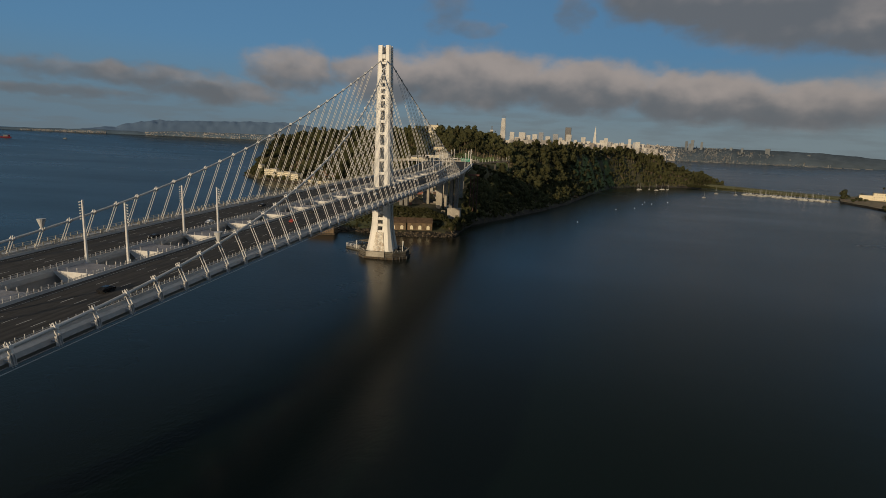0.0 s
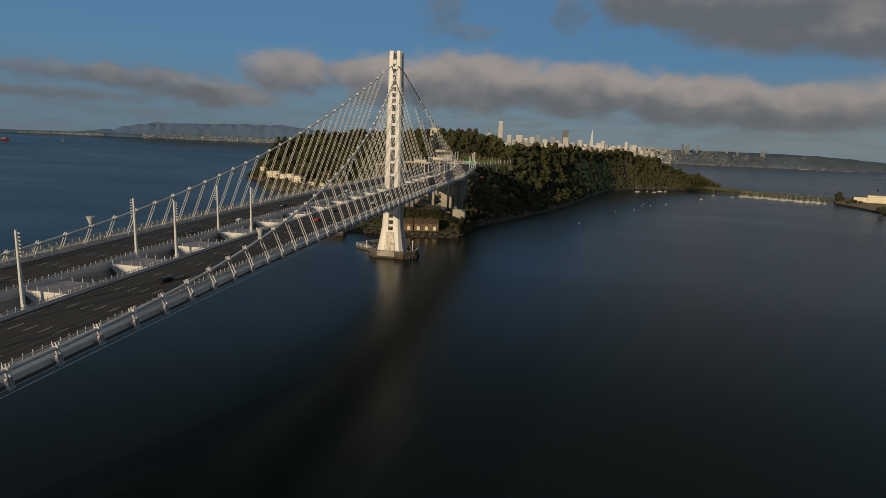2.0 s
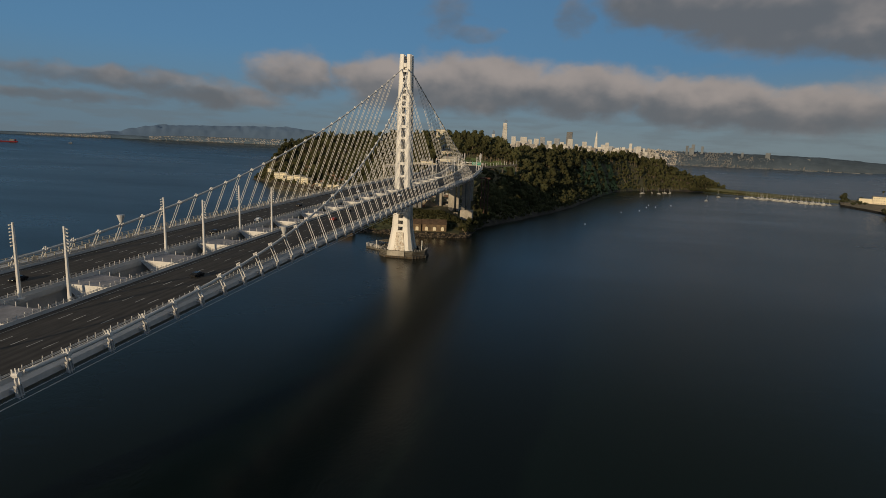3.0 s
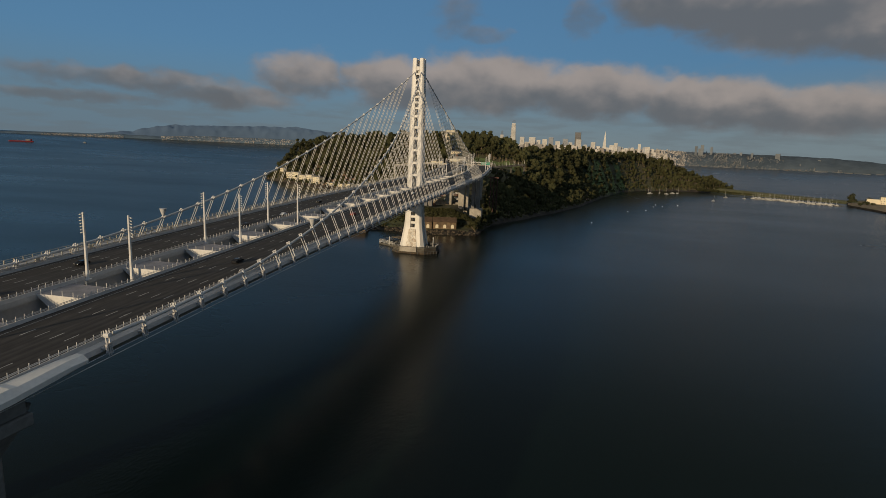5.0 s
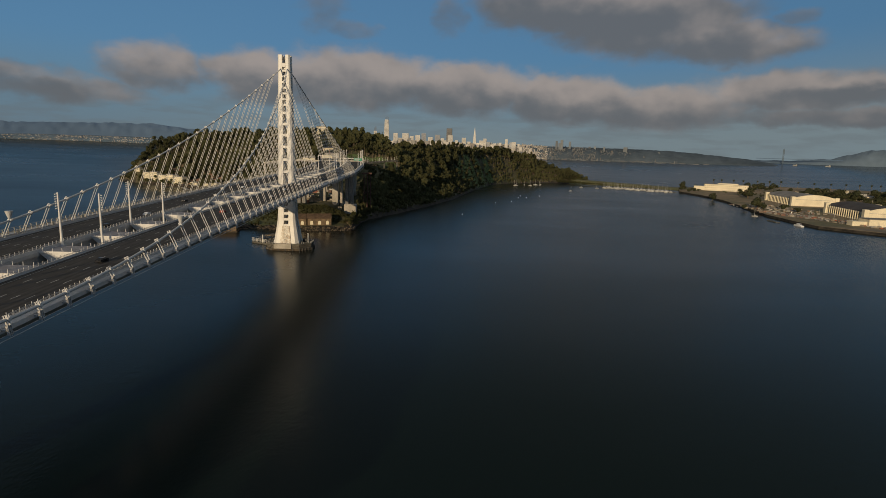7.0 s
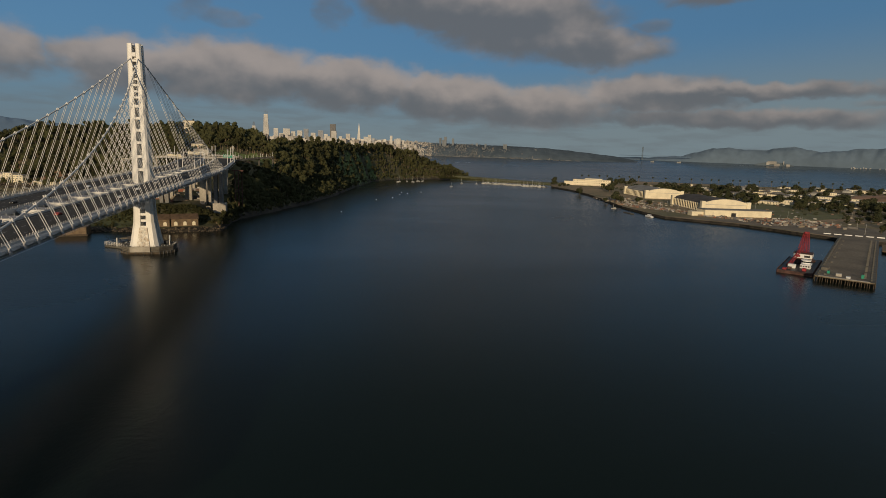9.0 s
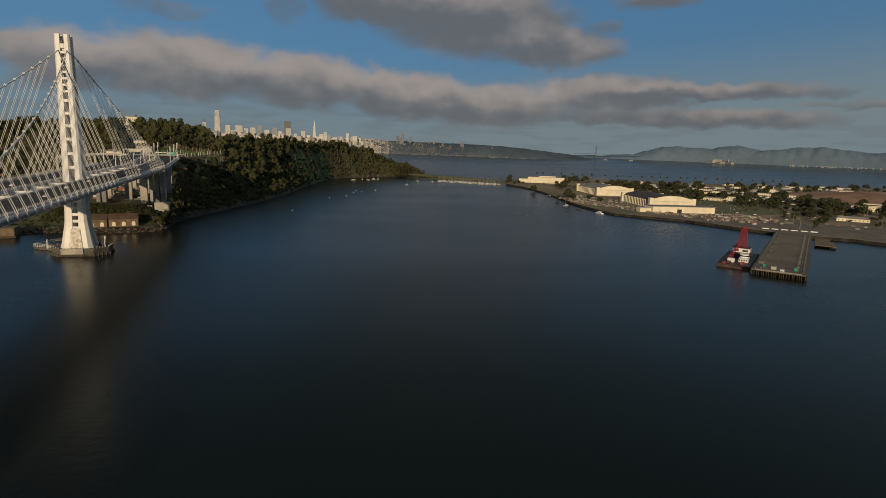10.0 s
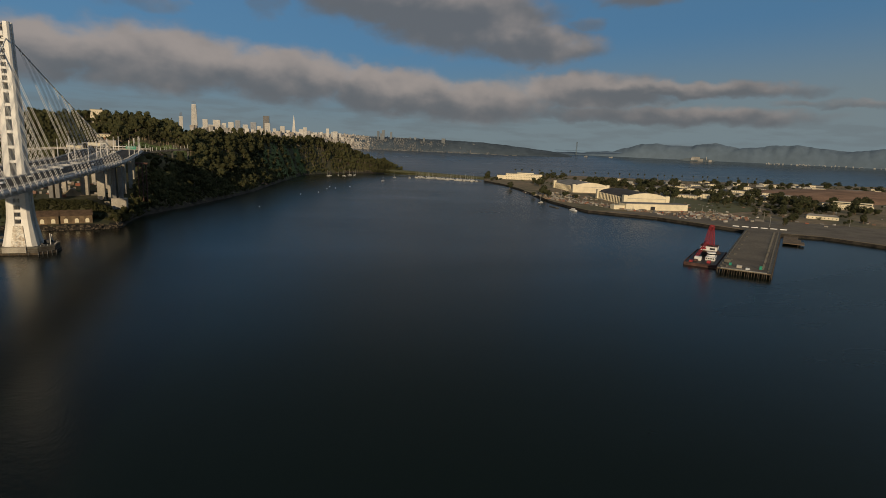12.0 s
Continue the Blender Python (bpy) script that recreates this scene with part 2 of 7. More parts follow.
def water_mat():
    m = bpy.data.materials.new("sea_water")
    m.use_nodes = True
    nt = m.node_tree
    N, L = nt.nodes.new, nt.links.new
    b = nt.nodes["Principled BSDF"]
    b.inputs["IOR"].default_value = 1.33
    tc = N("ShaderNodeTexCoord")

    def nz(sx, sy, scale, detail, rough=0.55):
        mp = N("ShaderNodeMapping")
        mp.inputs["Scale"].default_value = (sx, sy, 1)
        mp.inputs["Rotation"].default_value = (0, 0, 0.5)
        n = N("ShaderNodeTexNoise")
        n.inputs["Scale"].default_value, n.inputs["Detail"].default_value = scale, detail
        n.inputs["Roughness"].default_value = rough
        L(tc.outputs["Object"], mp.inputs[0])
        L(mp.outputs[0], n.inputs["Vector"])
        return n.outputs[0]

    big, calm = nz(1, 0.45, 0.006, 5), nz(0.5, 1.4, 0.0035, 6, 0.6)
    col = N("ShaderNodeMix")
    col.data_type = "RGBA"
    col.inputs["A"].default_value, col.inputs["B"].default_value = (0.004, 0.0085, 0.007, 1), (0.004, 0.011, 0.0095, 1)
    L(big, col.inputs["Factor"])
    L(col.outputs["Result"], b.inputs["Base Color"])
    r = N("ShaderNodeMapRange")
    L(calm, r.inputs[0])
    r.inputs[1].default_value, r.inputs[2].default_value = 0.35, 0.68
    r.inputs[3].default_value, r.inputs[4].default_value = 0.23, 0.30
    rough_in = r.outputs[0]
    h = None
    for sx, sy, sc, amp in ((1, 0.6, 0.9, 0.17), (0.7, 1, 0.28, 0.18), (0.7, 1, 0.06, 0.14)):
        n = N("ShaderNodeMath")
        n.operation = "MULTIPLY_ADD"
        L(nz(sx, sy, sc, 3), n.inputs[0])
        n.inputs[1].default_value = amp
        if h:
            L(h, n.inputs[2])
        else:
            n.inputs[2].default_value = 0
        h = n.outputs[0]
    bp = N("ShaderNodeBump")
    bp.inputs["Strength"].default_value, bp.inputs["Distance"].default_value = 0.55, 0.8
    L(h, bp.inputs["Height"])
    st = N("ShaderNodeMapRange")
    L(calm, st.inputs[0])
    st.inputs[1].default_value, st.inputs[2].default_value = 0.35, 0.68
    st.inputs[3].default_value, st.inputs[4].default_value = 0.26, 0.46
    # sheltered, calmer water north of the islands
    far, off = N("ShaderNodeVectorMath"), N("ShaderNodeMapRange")
    far.operation = "DOT_PRODUCT"
    far.inputs[1].default_value = (0.8, 0.6, 0)
    L(tc.outputs["Object"], far.inputs[0])
    L(far.outputs["Value"], off.inputs[0])
    off.inputs[1].default_value, off.inputs[2].default_value = -700, 2100
    off.inputs[3].default_value, off.inputs[4].default_value = 1.75, 0.45
    fade = N("ShaderNodeMath")
    fade.operation = "MULTIPLY"
    L(st.outputs[0], fade.inputs[0])
    L(off.outputs[0], fade.inputs[1])
    L(fade.outputs[0], bp.inputs["Strength"])
    # the open bay south of the bridge is ruffled by wind, the cove to the north is smooth
    wind, rr, across = N("ShaderNodeMapRange"), N("ShaderNodeMath"), N("ShaderNodeSeparateXYZ")
    wind.interpolation_type = "SMOOTHSTEP"
    L(tc.outputs["Object"], across.inputs[0])
    L(across.outputs[0], wind.inputs[0])
    wind.inputs[1].default_value, wind.inputs[2].default_value = -90, 40
    wind.inputs[3].default_value, wind.inputs[4].default_value = 1.1, 0.95
    # base colour paled to the north, standing in for mirrored horizon haze
    mirror_ramp, mirror_tint = N("ShaderNodeMapRange"), N("ShaderNodeMix")
    mirror_tint.data_type = "RGBA"
    L(far.outputs["Value"], mirror_ramp.inputs[0])
    mirror_ramp.inputs[1].default_value, mirror_ramp.inputs[2].default_value = 1000, 2000
    L(mirror_ramp.outputs[0], mirror_tint.inputs["Factor"])
    L(col.outputs["Result"], mirror_tint.inputs["A"])
    mirror_tint.inputs["B"].default_value = (0.035, 0.055, 0.075, 1)
    L(mirror_tint.outputs["Result"], b.inputs["Base Color"])
    rr.operation = "MULTIPLY"
    L(rough_in, rr.inputs[0])
    L(wind.outputs[0], rr.inputs[1])
    L(rr.outputs[0], b.inputs["Roughness"])
    L(bp.outputs[0], b.inputs["Normal"])
    return m


def worn_asphalt():
    """Dark asphalt with long pale wheel tracks and darker oil lines running along the decks."""
    m = bpy.data.materials.new("worn_lane_asphalt")
    m.use_nodes = True
    nt = m.node_tree
    N, L = nt.nodes.new, nt.links.new
    b = nt.nodes["Principled BSDF"]
    b.inputs["Roughness"].default_value, b.inputs["Specular IOR Level"].default_value = 0.85, 0.3
    tc = N("ShaderNodeTexCoord")

    def nz(sx, sy, detail):
        mp, n = N("ShaderNodeMapping"), N("ShaderNodeTexNoise")
        mp.inputs["Scale"].default_value = (sx, sy, 0)
        n.inputs["Scale"].default_value, n.inputs["Detail"].default_value = 1.0, detail
        L(tc.outputs["Object"], mp.inputs[0])
        L(mp.outputs[0], n.inputs["Vector"])
        return n.outputs[0]

    mx, tracks, fine = N("ShaderNodeMix"), N("ShaderNodeMapRange"), N("ShaderNodeMix")
    mx.data_type = fine.data_type = "RGBA"
    L(nz(0.9, 0.006, 3), tracks.inputs[0])
    tracks.inputs[1].default_value, tracks.inputs[2].default_value = 0.36, 0.64
    L(tracks.outputs[0], mx.inputs["Factor"])
    mx.inputs["A"].default_value, mx.inputs["B"].default_value = (0.034, 0.031, 0.029, 1), (0.058, 0.053, 0.048, 1)
    fine.blend_type = "MULTIPLY"
    fine.inputs["Factor"].default_value = 0.5
    L(mx.outputs["Result"], fine.inputs["A"])
    g = N("ShaderNodeMapRange")
    L(nz(0.6, 0.25, 6), g.inputs[0])
    g.inputs[1].default_value, g.inputs[2].default_value, g.inputs[3].default_value, g.inputs[4].default_value = 0.3, 0.7, 0.6, 1.4
    L(g.outputs[0], fine.inputs["B"])
    L(fine.outputs["Result"], b.inputs["Base Color"])
    return m


M_WATER = water_mat()
M_WHITE = mat("white_painted_steel", (0.74, 0.71, 0.66), 0.45, var=0.06, s1=0.08, s2=1.2, bump=0.05)
M_ROPE = mat("white_cable_wrap", (0.60, 0.58, 0.55), 0.45, var=0.08, s1=0.2, s2=3)
M_CLAMP = mat("galvanised_clamp", (0.64, 0.62, 0.59), 0.45, metal=0.0, var=0.1)
M_GIRDER = mat("grey_white_girder_paint", (0.52, 0.50, 0.48), 0.5, var=0.08, s1=0.06, s2=0.8, bump=0.05)
# greyer copy of the beam paint: weak grazing light put into the colour
M_BEAM_TOP = mat("shade_grey_beam_top", (0.30, 0.285, 0.29), 0.8, var=0.12, s1=0.3, s2=2)
# darker copy of the concrete: shade under the decks put into the colour
M_COLUMN = mat("shaded_column_concrete", (0.225, 0.215, 0.20), 0.85, var=0.15, s1=0.12, s2=1.2)
M_SAND = mat("sandy_spoil", (0.30, 0.235, 0.155), 0.95, var=0.18, s1=0.1, s2=0.8)
M_BOULDER = island_mat("shore_boulders", [(0.05, 0.04, 0.03), (0.11, 0.085, 0.06), (0.17, 0.135, 0.095), (0.08, 0.065, 0.05)])
M_ASPHALT = mat("dark_asphalt", (0.045, 0.043, 0.042), 0.85, var=0.18, s1=0.05, s2=3, bump=0.1)
M_ROADWAY = worn_asphalt()
M_LINE = mat("white_lane_paint", (0.55, 0.54, 0.5), 0.7, var=0.2, s1=0.6, s2=4)
M_CONC = mat("weathered_concrete", (0.42, 0.38, 0.32), 0.85, var=0.16, s1=0.12, s2=1.5)
M_CONC_DARK = mat("wet_dark_concrete", (0.13, 0.12, 0.10), 0.8, var=0.25, s1=0.2, s2=1.5)
# far shore: the bluish haze of distance is put into its base colour
M_SHORE_FAR = mat("haze_tinted_low_shore", (0.125, 0.17, 0.21), 1.0, var=0.12, s1=0.01, s2=0.05, bump=0, spec=0)
M_STAINED = mat("rust_stained_white_steel", (0.72, 0.68, 0.61), 0.55, var=0.2, s1=0.5, s2=1.6, bump=0.05, col2=(0.38, 0.29, 0.20))
M_BEIGE = mat("beige_bike_path_rail", (0.50, 0.45, 0.37), 0.7, var=0.12, s1=0.3, s2=2)
M_TIMBER = mat("dark_fender_timber", (0.10, 0.075, 0.05), 0.9, var=0.3, s1=0.5, s2=3)
M_BRICK = mat("brown_masonry", (0.20, 0.14, 0.085), 0.9, var=0.2, s1=0.25, s2=3)
M_ROOF = mat("brown_roof_tiles", (0.13, 0.085, 0.055), 0.85, var=0.2, s1=0.3, s2=3)
M_DARK = mat("dark_metal", (0.03, 0.03, 0.032), 0.5, var=0.2)
M_GLASS = mat("dark_window_glass", (0.02, 0.024, 0.028), 0.12, var=0.1, bump=0, spec=0.6)
M_CREAM = mat("cream_plaster", (0.79, 0.695, 0.50), 0.75, var=0.08, s1=0.07, s2=0.8)
M_CREAM_GREY = mat("grey_ribbed_cladding", (0.46, 0.44, 0.40), 0.75, var=0.12, s1=0.07, s2=0.8)
M_ROOF_DARK = mat("dark_roofing_felt", (0.075, 0.065, 0.06), 0.9, var=0.2, s1=0.05, s2=0.6)
M_ROOF_GREY = mat("grey_roofing", (0.26, 0.24, 0.21), 0.85, var=0.18, s1=0.05, s2=0.6)
M_RED = mat("faded_red_crane_paint", (0.36, 0.035, 0.04), 0.55, var=0.2, s1=0.4, s2=2)
M_PROP = mat("rust_red_primer", (0.11, 0.05, 0.036), 0.75, var=0.2, s1=0.3, s2=2)
M_RUST = mat("rusty_barge_steel", (0.10, 0.05, 0.04), 0.8, var=0.3, s1=0.3, s2=2)
M_BOAT = mat("white_gelcoat", (0.75, 0.74, 0.71), 0.35, var=0.05, per=0.15)
M_MAST = mat("grey_alloy_spar", (0.5, 0.48, 0.45), 0.4, metal=0.3, var=0.1)
M_GREEN_SIGN = mat("green_road_sign", (0.02, 0.25, 0.16), 0.5, var=0.08)
M_TYRE = mat("black_rubber", (0.02, 0.02, 0.02), 0.8, var=0.2)
M_LAMP = mat("lamp_housing", (0.55, 0.54, 0.52), 0.4, var=0.08)
M_EARTH = mat("island_soil_and_scrub", (0.085, 0.075, 0.04), 0.95, var=0.3, s1=0.02, s2=0.25, col2=(0.05, 0.06, 0.022), bump=0.5)
M_ROCK = mat("shore_rocks", (0.048, 0.040, 0.030), 0.9, var=0.3, s1=0.1, s2=0.7, bump=0.6)
M_ROCK_DARK = mat("dark_wet_riprap", (0.045, 0.038, 0.03), 0.9, var=0.4, s1=0.12, s2=0.7, bump=0.6)
M_FAR_PALE = mat("far_pale_walls", (0.36, 0.34, 0.31), 0.8, var=0.12, s1=0.03, s2=0.2, per=0.2)
M_HULL = mat("dull_white_hull", (0.50, 0.48, 0.44), 0.5, var=0.12, s1=0.3, s2=2, per=0.35)
M_GREEN = mat("fresh_green_hillside_scrub", (0.12, 0.16, 0.05), 0.95, var=0.3, s1=0.03, s2=0.4, col2=(0.085, 0.105, 0.035), bump=0.5)
M_GRASSY = mat("green_causeway_scrub", (0.13, 0.13, 0.055), 0.95, var=0.3, s1=0.03, s2=0.4, col2=(0.11, 0.095, 0.04), bump=0.4)
M_FLAT = mat("dusty_flat_ground", (0.28, 0.195, 0.115), 0.95, var=0.28, s1=0.012, s2=0.15, col2=(0.13, 0.115, 0.058), bump=0.3)
M_QUAY = mat("worn_quay_asphalt", (0.185, 0.15, 0.105), 0.9, var=0.22, s1=0.03, s2=0.4, col2=(0.12, 0.095, 0.07))
M_BARE = mat("bare_brown_soil", (0.33, 0.185, 0.105), 0.95, var=0.2, s1=0.02, s2=0.2)
M_LEAF = island_mat("dark_eucalyptus_foliage", [(0.094, 0.094, 0.042), (0.102, 0.103, 0.045), (0.112, 0.112, 0.048), (0.126, 0.122, 0.053)], clump=0.014, leafy=0.55)
M_LEAF_TI = island_mat("olive_tree_foliage", [(0.045, 0.05, 0.026), (0.065, 0.07, 0.032), (0.085, 0.088, 0.04)], clump=0.04, leafy=0.3)
M_BARK = mat("pale_bark", (0.20, 0.15, 0.10), 0.9, var=0.25, s1=0.5, s2=3)
# far land: distance haze is mixed into these three base colours
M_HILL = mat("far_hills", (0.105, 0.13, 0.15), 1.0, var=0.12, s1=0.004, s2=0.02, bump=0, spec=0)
M_HILL_FAR = mat("haze_tinted_far_hills", (0.112, 0.166, 0.245), 1.0, var=0.025, s1=0.003, s2=0.01, bump=0, spec=0)
M_HEAD = mat("haze_tinted_headland", (0.115, 0.155, 0.20), 1.0, var=0.07, s1=0.006, s2=0.03, bump=0, spec=0)
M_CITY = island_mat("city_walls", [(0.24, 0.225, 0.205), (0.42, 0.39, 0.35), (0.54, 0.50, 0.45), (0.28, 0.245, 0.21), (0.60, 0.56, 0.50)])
# dimmer copy of the city walls: cloud shade and haze put into the colour
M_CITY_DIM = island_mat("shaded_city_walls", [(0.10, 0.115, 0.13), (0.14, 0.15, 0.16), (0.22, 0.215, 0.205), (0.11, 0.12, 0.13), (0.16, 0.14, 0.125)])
M_TOWER_PALE = mat("pale_tower_cladding", (0.58, 0.55, 0.50), 0.6, var=0.1, s1=0.03, s2=0.2, per=0.12)
M_TOWER_DARK = mat("dark_tower_cladding", (0.09, 0.085, 0.085), 0.5, var=0.12, s1=0.03, s2=0.2, per=0.1)
M_TOWER_GLASS = mat("glassy_tower_cladding", (0.30, 0.31, 0.33), 0.25, var=0.1, s1=0.03, s2=0.2)
M_CLUTTER = island_mat("mixed_yard_goods", [(0.45, 0.42, 0.38), (0.12, 0.11, 0.1), (0.2, 0.11, 0.08), (0.3, 0.26, 0.2), (0.34, 0.30, 0.24), (0.5, 0.47, 0.42), (0.10, 0.10, 0.11), (0.26, 0.22, 0.16), (0.30, 0.09, 0.055)])


# ---- helpers for meshes ----
def mesh_of(name, verts, faces, material, smooth=False):
    me = bpy.data.meshes.new(name)
    me.from_pydata(verts, [], faces)
    me.validate()
    if smooth:
        me.shade_smooth()
    me.materials.append(material)
    return me


def part(name, bm, material, parent=None, label="", at=None, smooth=False):
    """Links a bmesh as ONE mesh object under a thing or a part."""
    me = bpy.data.meshes.new(name)
    bm.normal_update()
    bm.to_mesh(me)
    bm.free()
    if smooth:
        me.shade_smooth()
    me.materials.append(material)
    ob = new(name, me)
    if at is not None:
        ob.matrix_basis = at
    if parent is not None:
        ob.parent = parent
    if label:
        tagged(ob, label)
    return ob


def shared(name, me, parent=None, at=None):
    ob = new(name, me)
    if at is not None:
        ob.matrix_basis = at
    if parent is not None:
        ob.parent = parent
    return ob


def thing(name, label, category, group="", at=None, kind=""):
    ob = new(name)
    ob.empty_display_size = 1.0
    if at is not None:
        ob.matrix_basis = at
    return tagged(ob, label, category, group, kind)


def box(bm, x0, x1, y0, y1, z0, z1, m=None, bevel=0.0):
    vs = [bm.verts.new((x, y, z)) for z in (z0, z1) for x, y in ((x0, y0), (x1, y0), (x1, y1), (x0, y1))]
    if m is not None:
        for v in vs:
            v.co = m @ v.co
    fs = [bm.faces.new([vs[i] for i in f]) for f in ((3, 2, 1, 0), (4, 5, 6, 7), (0, 1, 5, 4), (1, 2, 6, 5), (2, 3, 7, 6), (3, 0, 4, 7))]
    if bevel:
        es = list({e for f in fs for e in f.edges})
        bmesh.ops.bevel(bm, geom=es, offset=bevel, segments=1, affect="EDGES")
    return vs


def a_box(x0, x1, y0, y1, z0, z1, m=None, bevel=0.0):
    bm = bmesh.new()
    box(bm, x0, x1, y0, y1, z0, z1, m, bevel)
    return bm


def rod(bm, p, q, r0, r1=None, n=8, caps=True):
    """A tapered round bar from p to q."""
    p, q = Vector(p), Vector(q)
    r1 = r0 if r1 is None else r1
    d = (q - p).normalized()
    u = d.orthogonal().normalized()
    w = d.cross(u)
    rings = []
    for c, r in ((p, r0), (q, r1)):
        rings.append([bm.verts.new(c + (u * math.cos(a) + w * math.sin(a)) * r) for a in [2 * math.pi * i / n for i in range(n)]])
    for i in range(n):
        j = (i + 1) % n
        bm.faces.new((rings[0][i], rings[0][j], rings[1][j], rings[1][i]))
    if caps:
        bm.faces.new(rings[0][::-1])
        bm.faces.new(rings[1])
    return rings


def tube(bm, pts, r, n=8):
    """A round bar along a line of points."""
    rings = []
    pts = [Vector(p) for p in pts]
    for i, p in enumerate(pts):
        d = (pts[min(i + 1, len(pts) - 1)] - pts[max(i - 1, 0)]).normalized()
        u = d.cross(Vector((1, 0, 0))).normalized()
        w = d.cross(u)
        rings.append([bm.verts.new(p + (u * math.cos(a) + w * math.sin(a)) * r) for a in [2 * math.pi * k / n for k in range(n)]])
    for a, b in zip(rings, rings[1:]):
        for i in range(n):
            j = (i + 1) % n
            bm.faces.new((a[i], a[j], b[j], b[i]))
    bm.faces.new(rings[0][::-1])
    bm.faces.new(rings[-1])


def sweep(bm, profile, ys, zf, xf=lambda y: 0.0, close=True):
    """A closed profile of (x, z) carried along y, lifted by zf(y) and shifted by xf(y)."""
    rings = [[bm.verts.new((x + xf(y), y, z + zf(y))) for x, z in profile] for y in ys]
    n = len(profile)
    for a, b in zip(rings, rings[1:]):
        for i in range(n):
            j = (i + 1) % n
            bm.faces.new((a[i], b[i], b[j], a[j]))
    if close:
        bm.faces.new(rings[0])
        bm.faces.new(rings[-1][::-1])
    bmesh.ops.recalc_face_normals(bm, faces=bm.faces)


# ---- the large structure: water, islands, far shores ----
def at_az(az, d):
    """Plan point at distance d on a bearing; bearings are counted from 3.1 degrees west of +y."""
    a = radians(az * 0.9883 - 3.13)
    return EYE.x + d * math.sin(a), EYE.y + d * math.cos(a)


def dip(az):
    """How far the waterline lies under the eye's level: the near western shore is lower than the far southern one."""
    return float(np.interp(az, [-45, -25, 0, 20, 55], [0.02, -0.09, -0.20, -0.28, -0.29]))


def sea(d, az):
    """Height of the sheet of water: level near by, gently raised far out so that it meets the waterline."""
    if d < 2600:
        return 0.0
    e = -math.degrees(math.atan(EYE.z / 2600))
    t = (d - 2600) / 2200
    return EYE.z + d * math.tan(radians(e * (1 - t) + dip(az) * t))


def far_point(az, d, el):
    x, y = at_az(az, d)
    return x, y, EYE.z + d * math.tan(radians(el + dip(az)))


def build_water():
    rings = [20, 60, 120, 200, 300, 420, 560, 720, 900, 1100, 1350, 1650, 2000, 2300] + [2600 + 75 * i for i in range(31)]
    n = 144
    verts, faces = [(EYE.x, EYE.y, 0)], []
    for r in rings:
        for k in range(n):
            az = 360 * k / n - 180
            x, y = at_az(az, r)
            verts.append((x, y, sea(r, az)))
    for k in range(n):
        faces.append((0, 1 + (k + 1) % n, 1 + k))
    for i in range(len(rings) - 1):
        for k in range(n):
            a, b = 1 + i * n + k, 1 + i * n + (k + 1) % n
            faces.append((a, b, b + n, a + n))
    me = mesh_of("water", verts, faces, M_WATER, smooth=True)
    me.flip_normals() if me.polygons[5].normal.z < 0 else None
    tagged(new("water", me), "dark blue bay water with light ripples", "water", kind="structure")


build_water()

# each island's plan has its own axes: turned, scaled and shifted into the bridge's
HILLY = pose(3.1, -4.2, 0, 0, 0, 3.13) @ Matrix.Scale(0.9795, 4)
FLAT = pose(14.5, -29.9, 0, 0, 0, 3.68) @ Matrix.Scale(0.9454, 4)


def settle(known, m):
    """Brings all things made since known was taken from an island's own axes into the world's."""
    for ob in scene.collection.objects:
        if ob not in known and ob.parent is None:
            ob.matrix_basis = m @ ob.matrix_basis


SHORE = [(-545, 815), (-453, 730), (-360, 665), (-296, 626), (-237, 590), (-195, 480), (-160, 330), (-150, 200), (-128, 112), (-95, 104), (-60, 118), (-15, 108), (20, 112), (44, 122),
         (50, 205), (95, 297), (142, 406), (188, 530), (245, 730), (270, 815), (330, 1000), (405, 1090), (520, 1150), (612, 1165), (700, 1260), (640, 1400), (440, 1460), (200, 1420), (-120, 1290), (-400, 1160), (-560, 960)]
RIDGE = [(-478, 773, 43), (-456, 839, 77), (-374, 894, 96), (-217, 868, 101), (-67, 745, 104), (22, 655, 100), (45, 656, 93), (78, 668, 78), (146, 747, 79), (223, 853, 82), (293, 1006, 75), (373, 1145, 80), (432, 1216, 64), (489, 1255, 63), (532, 1265, 39), (555, 1259, 24), (619, 1230, 13)]


def inside_poly(P, poly):
    x, y = P[:, 0], P[:, 1]
    hit = np.zeros(len(P), bool)
    for (x0, y0), (x1, y1) in zip(poly, poly[1:] + poly[:1]):
        c = ((y0 > y) != (y1 > y)) & (x < (x1 - x0) * (y - y0) / (y1 - y0 + 1e-9) + x0)
        hit ^= c
    return hit


def line_dist(P, a, b):
    a, b = np.array(a[:2], float), np.array(b[:2], float)
    d = b - a
    t = np.clip(((P - a) @ d) / (d @ d), 0, 1)
    return np.hypot(*(P - (a + t[:, None] * d)).T), t


def shore_dist(P, poly):
    return np.min([line_dist(P, a, b)[0] for a, b in zip(poly, poly[1:] + poly[:1])], axis=0)


def bumps(P, scale, seed):
    """Cheap smooth noise from a few sines."""
    rng = np.random.RandomState(seed)
    v = np.zeros(len(P))
    for k in range(14):
        a, f = rng.uniform(0, 6.283), rng.uniform(0.6, 2.4) / scale
        v += np.sin((P[:, 0] * math.cos(a) + P[:, 1] * math.sin(a)) * f * 6.283 + rng.uniform(0, 6.283)) / (1 + k * 0.25)
    return v / 4.0


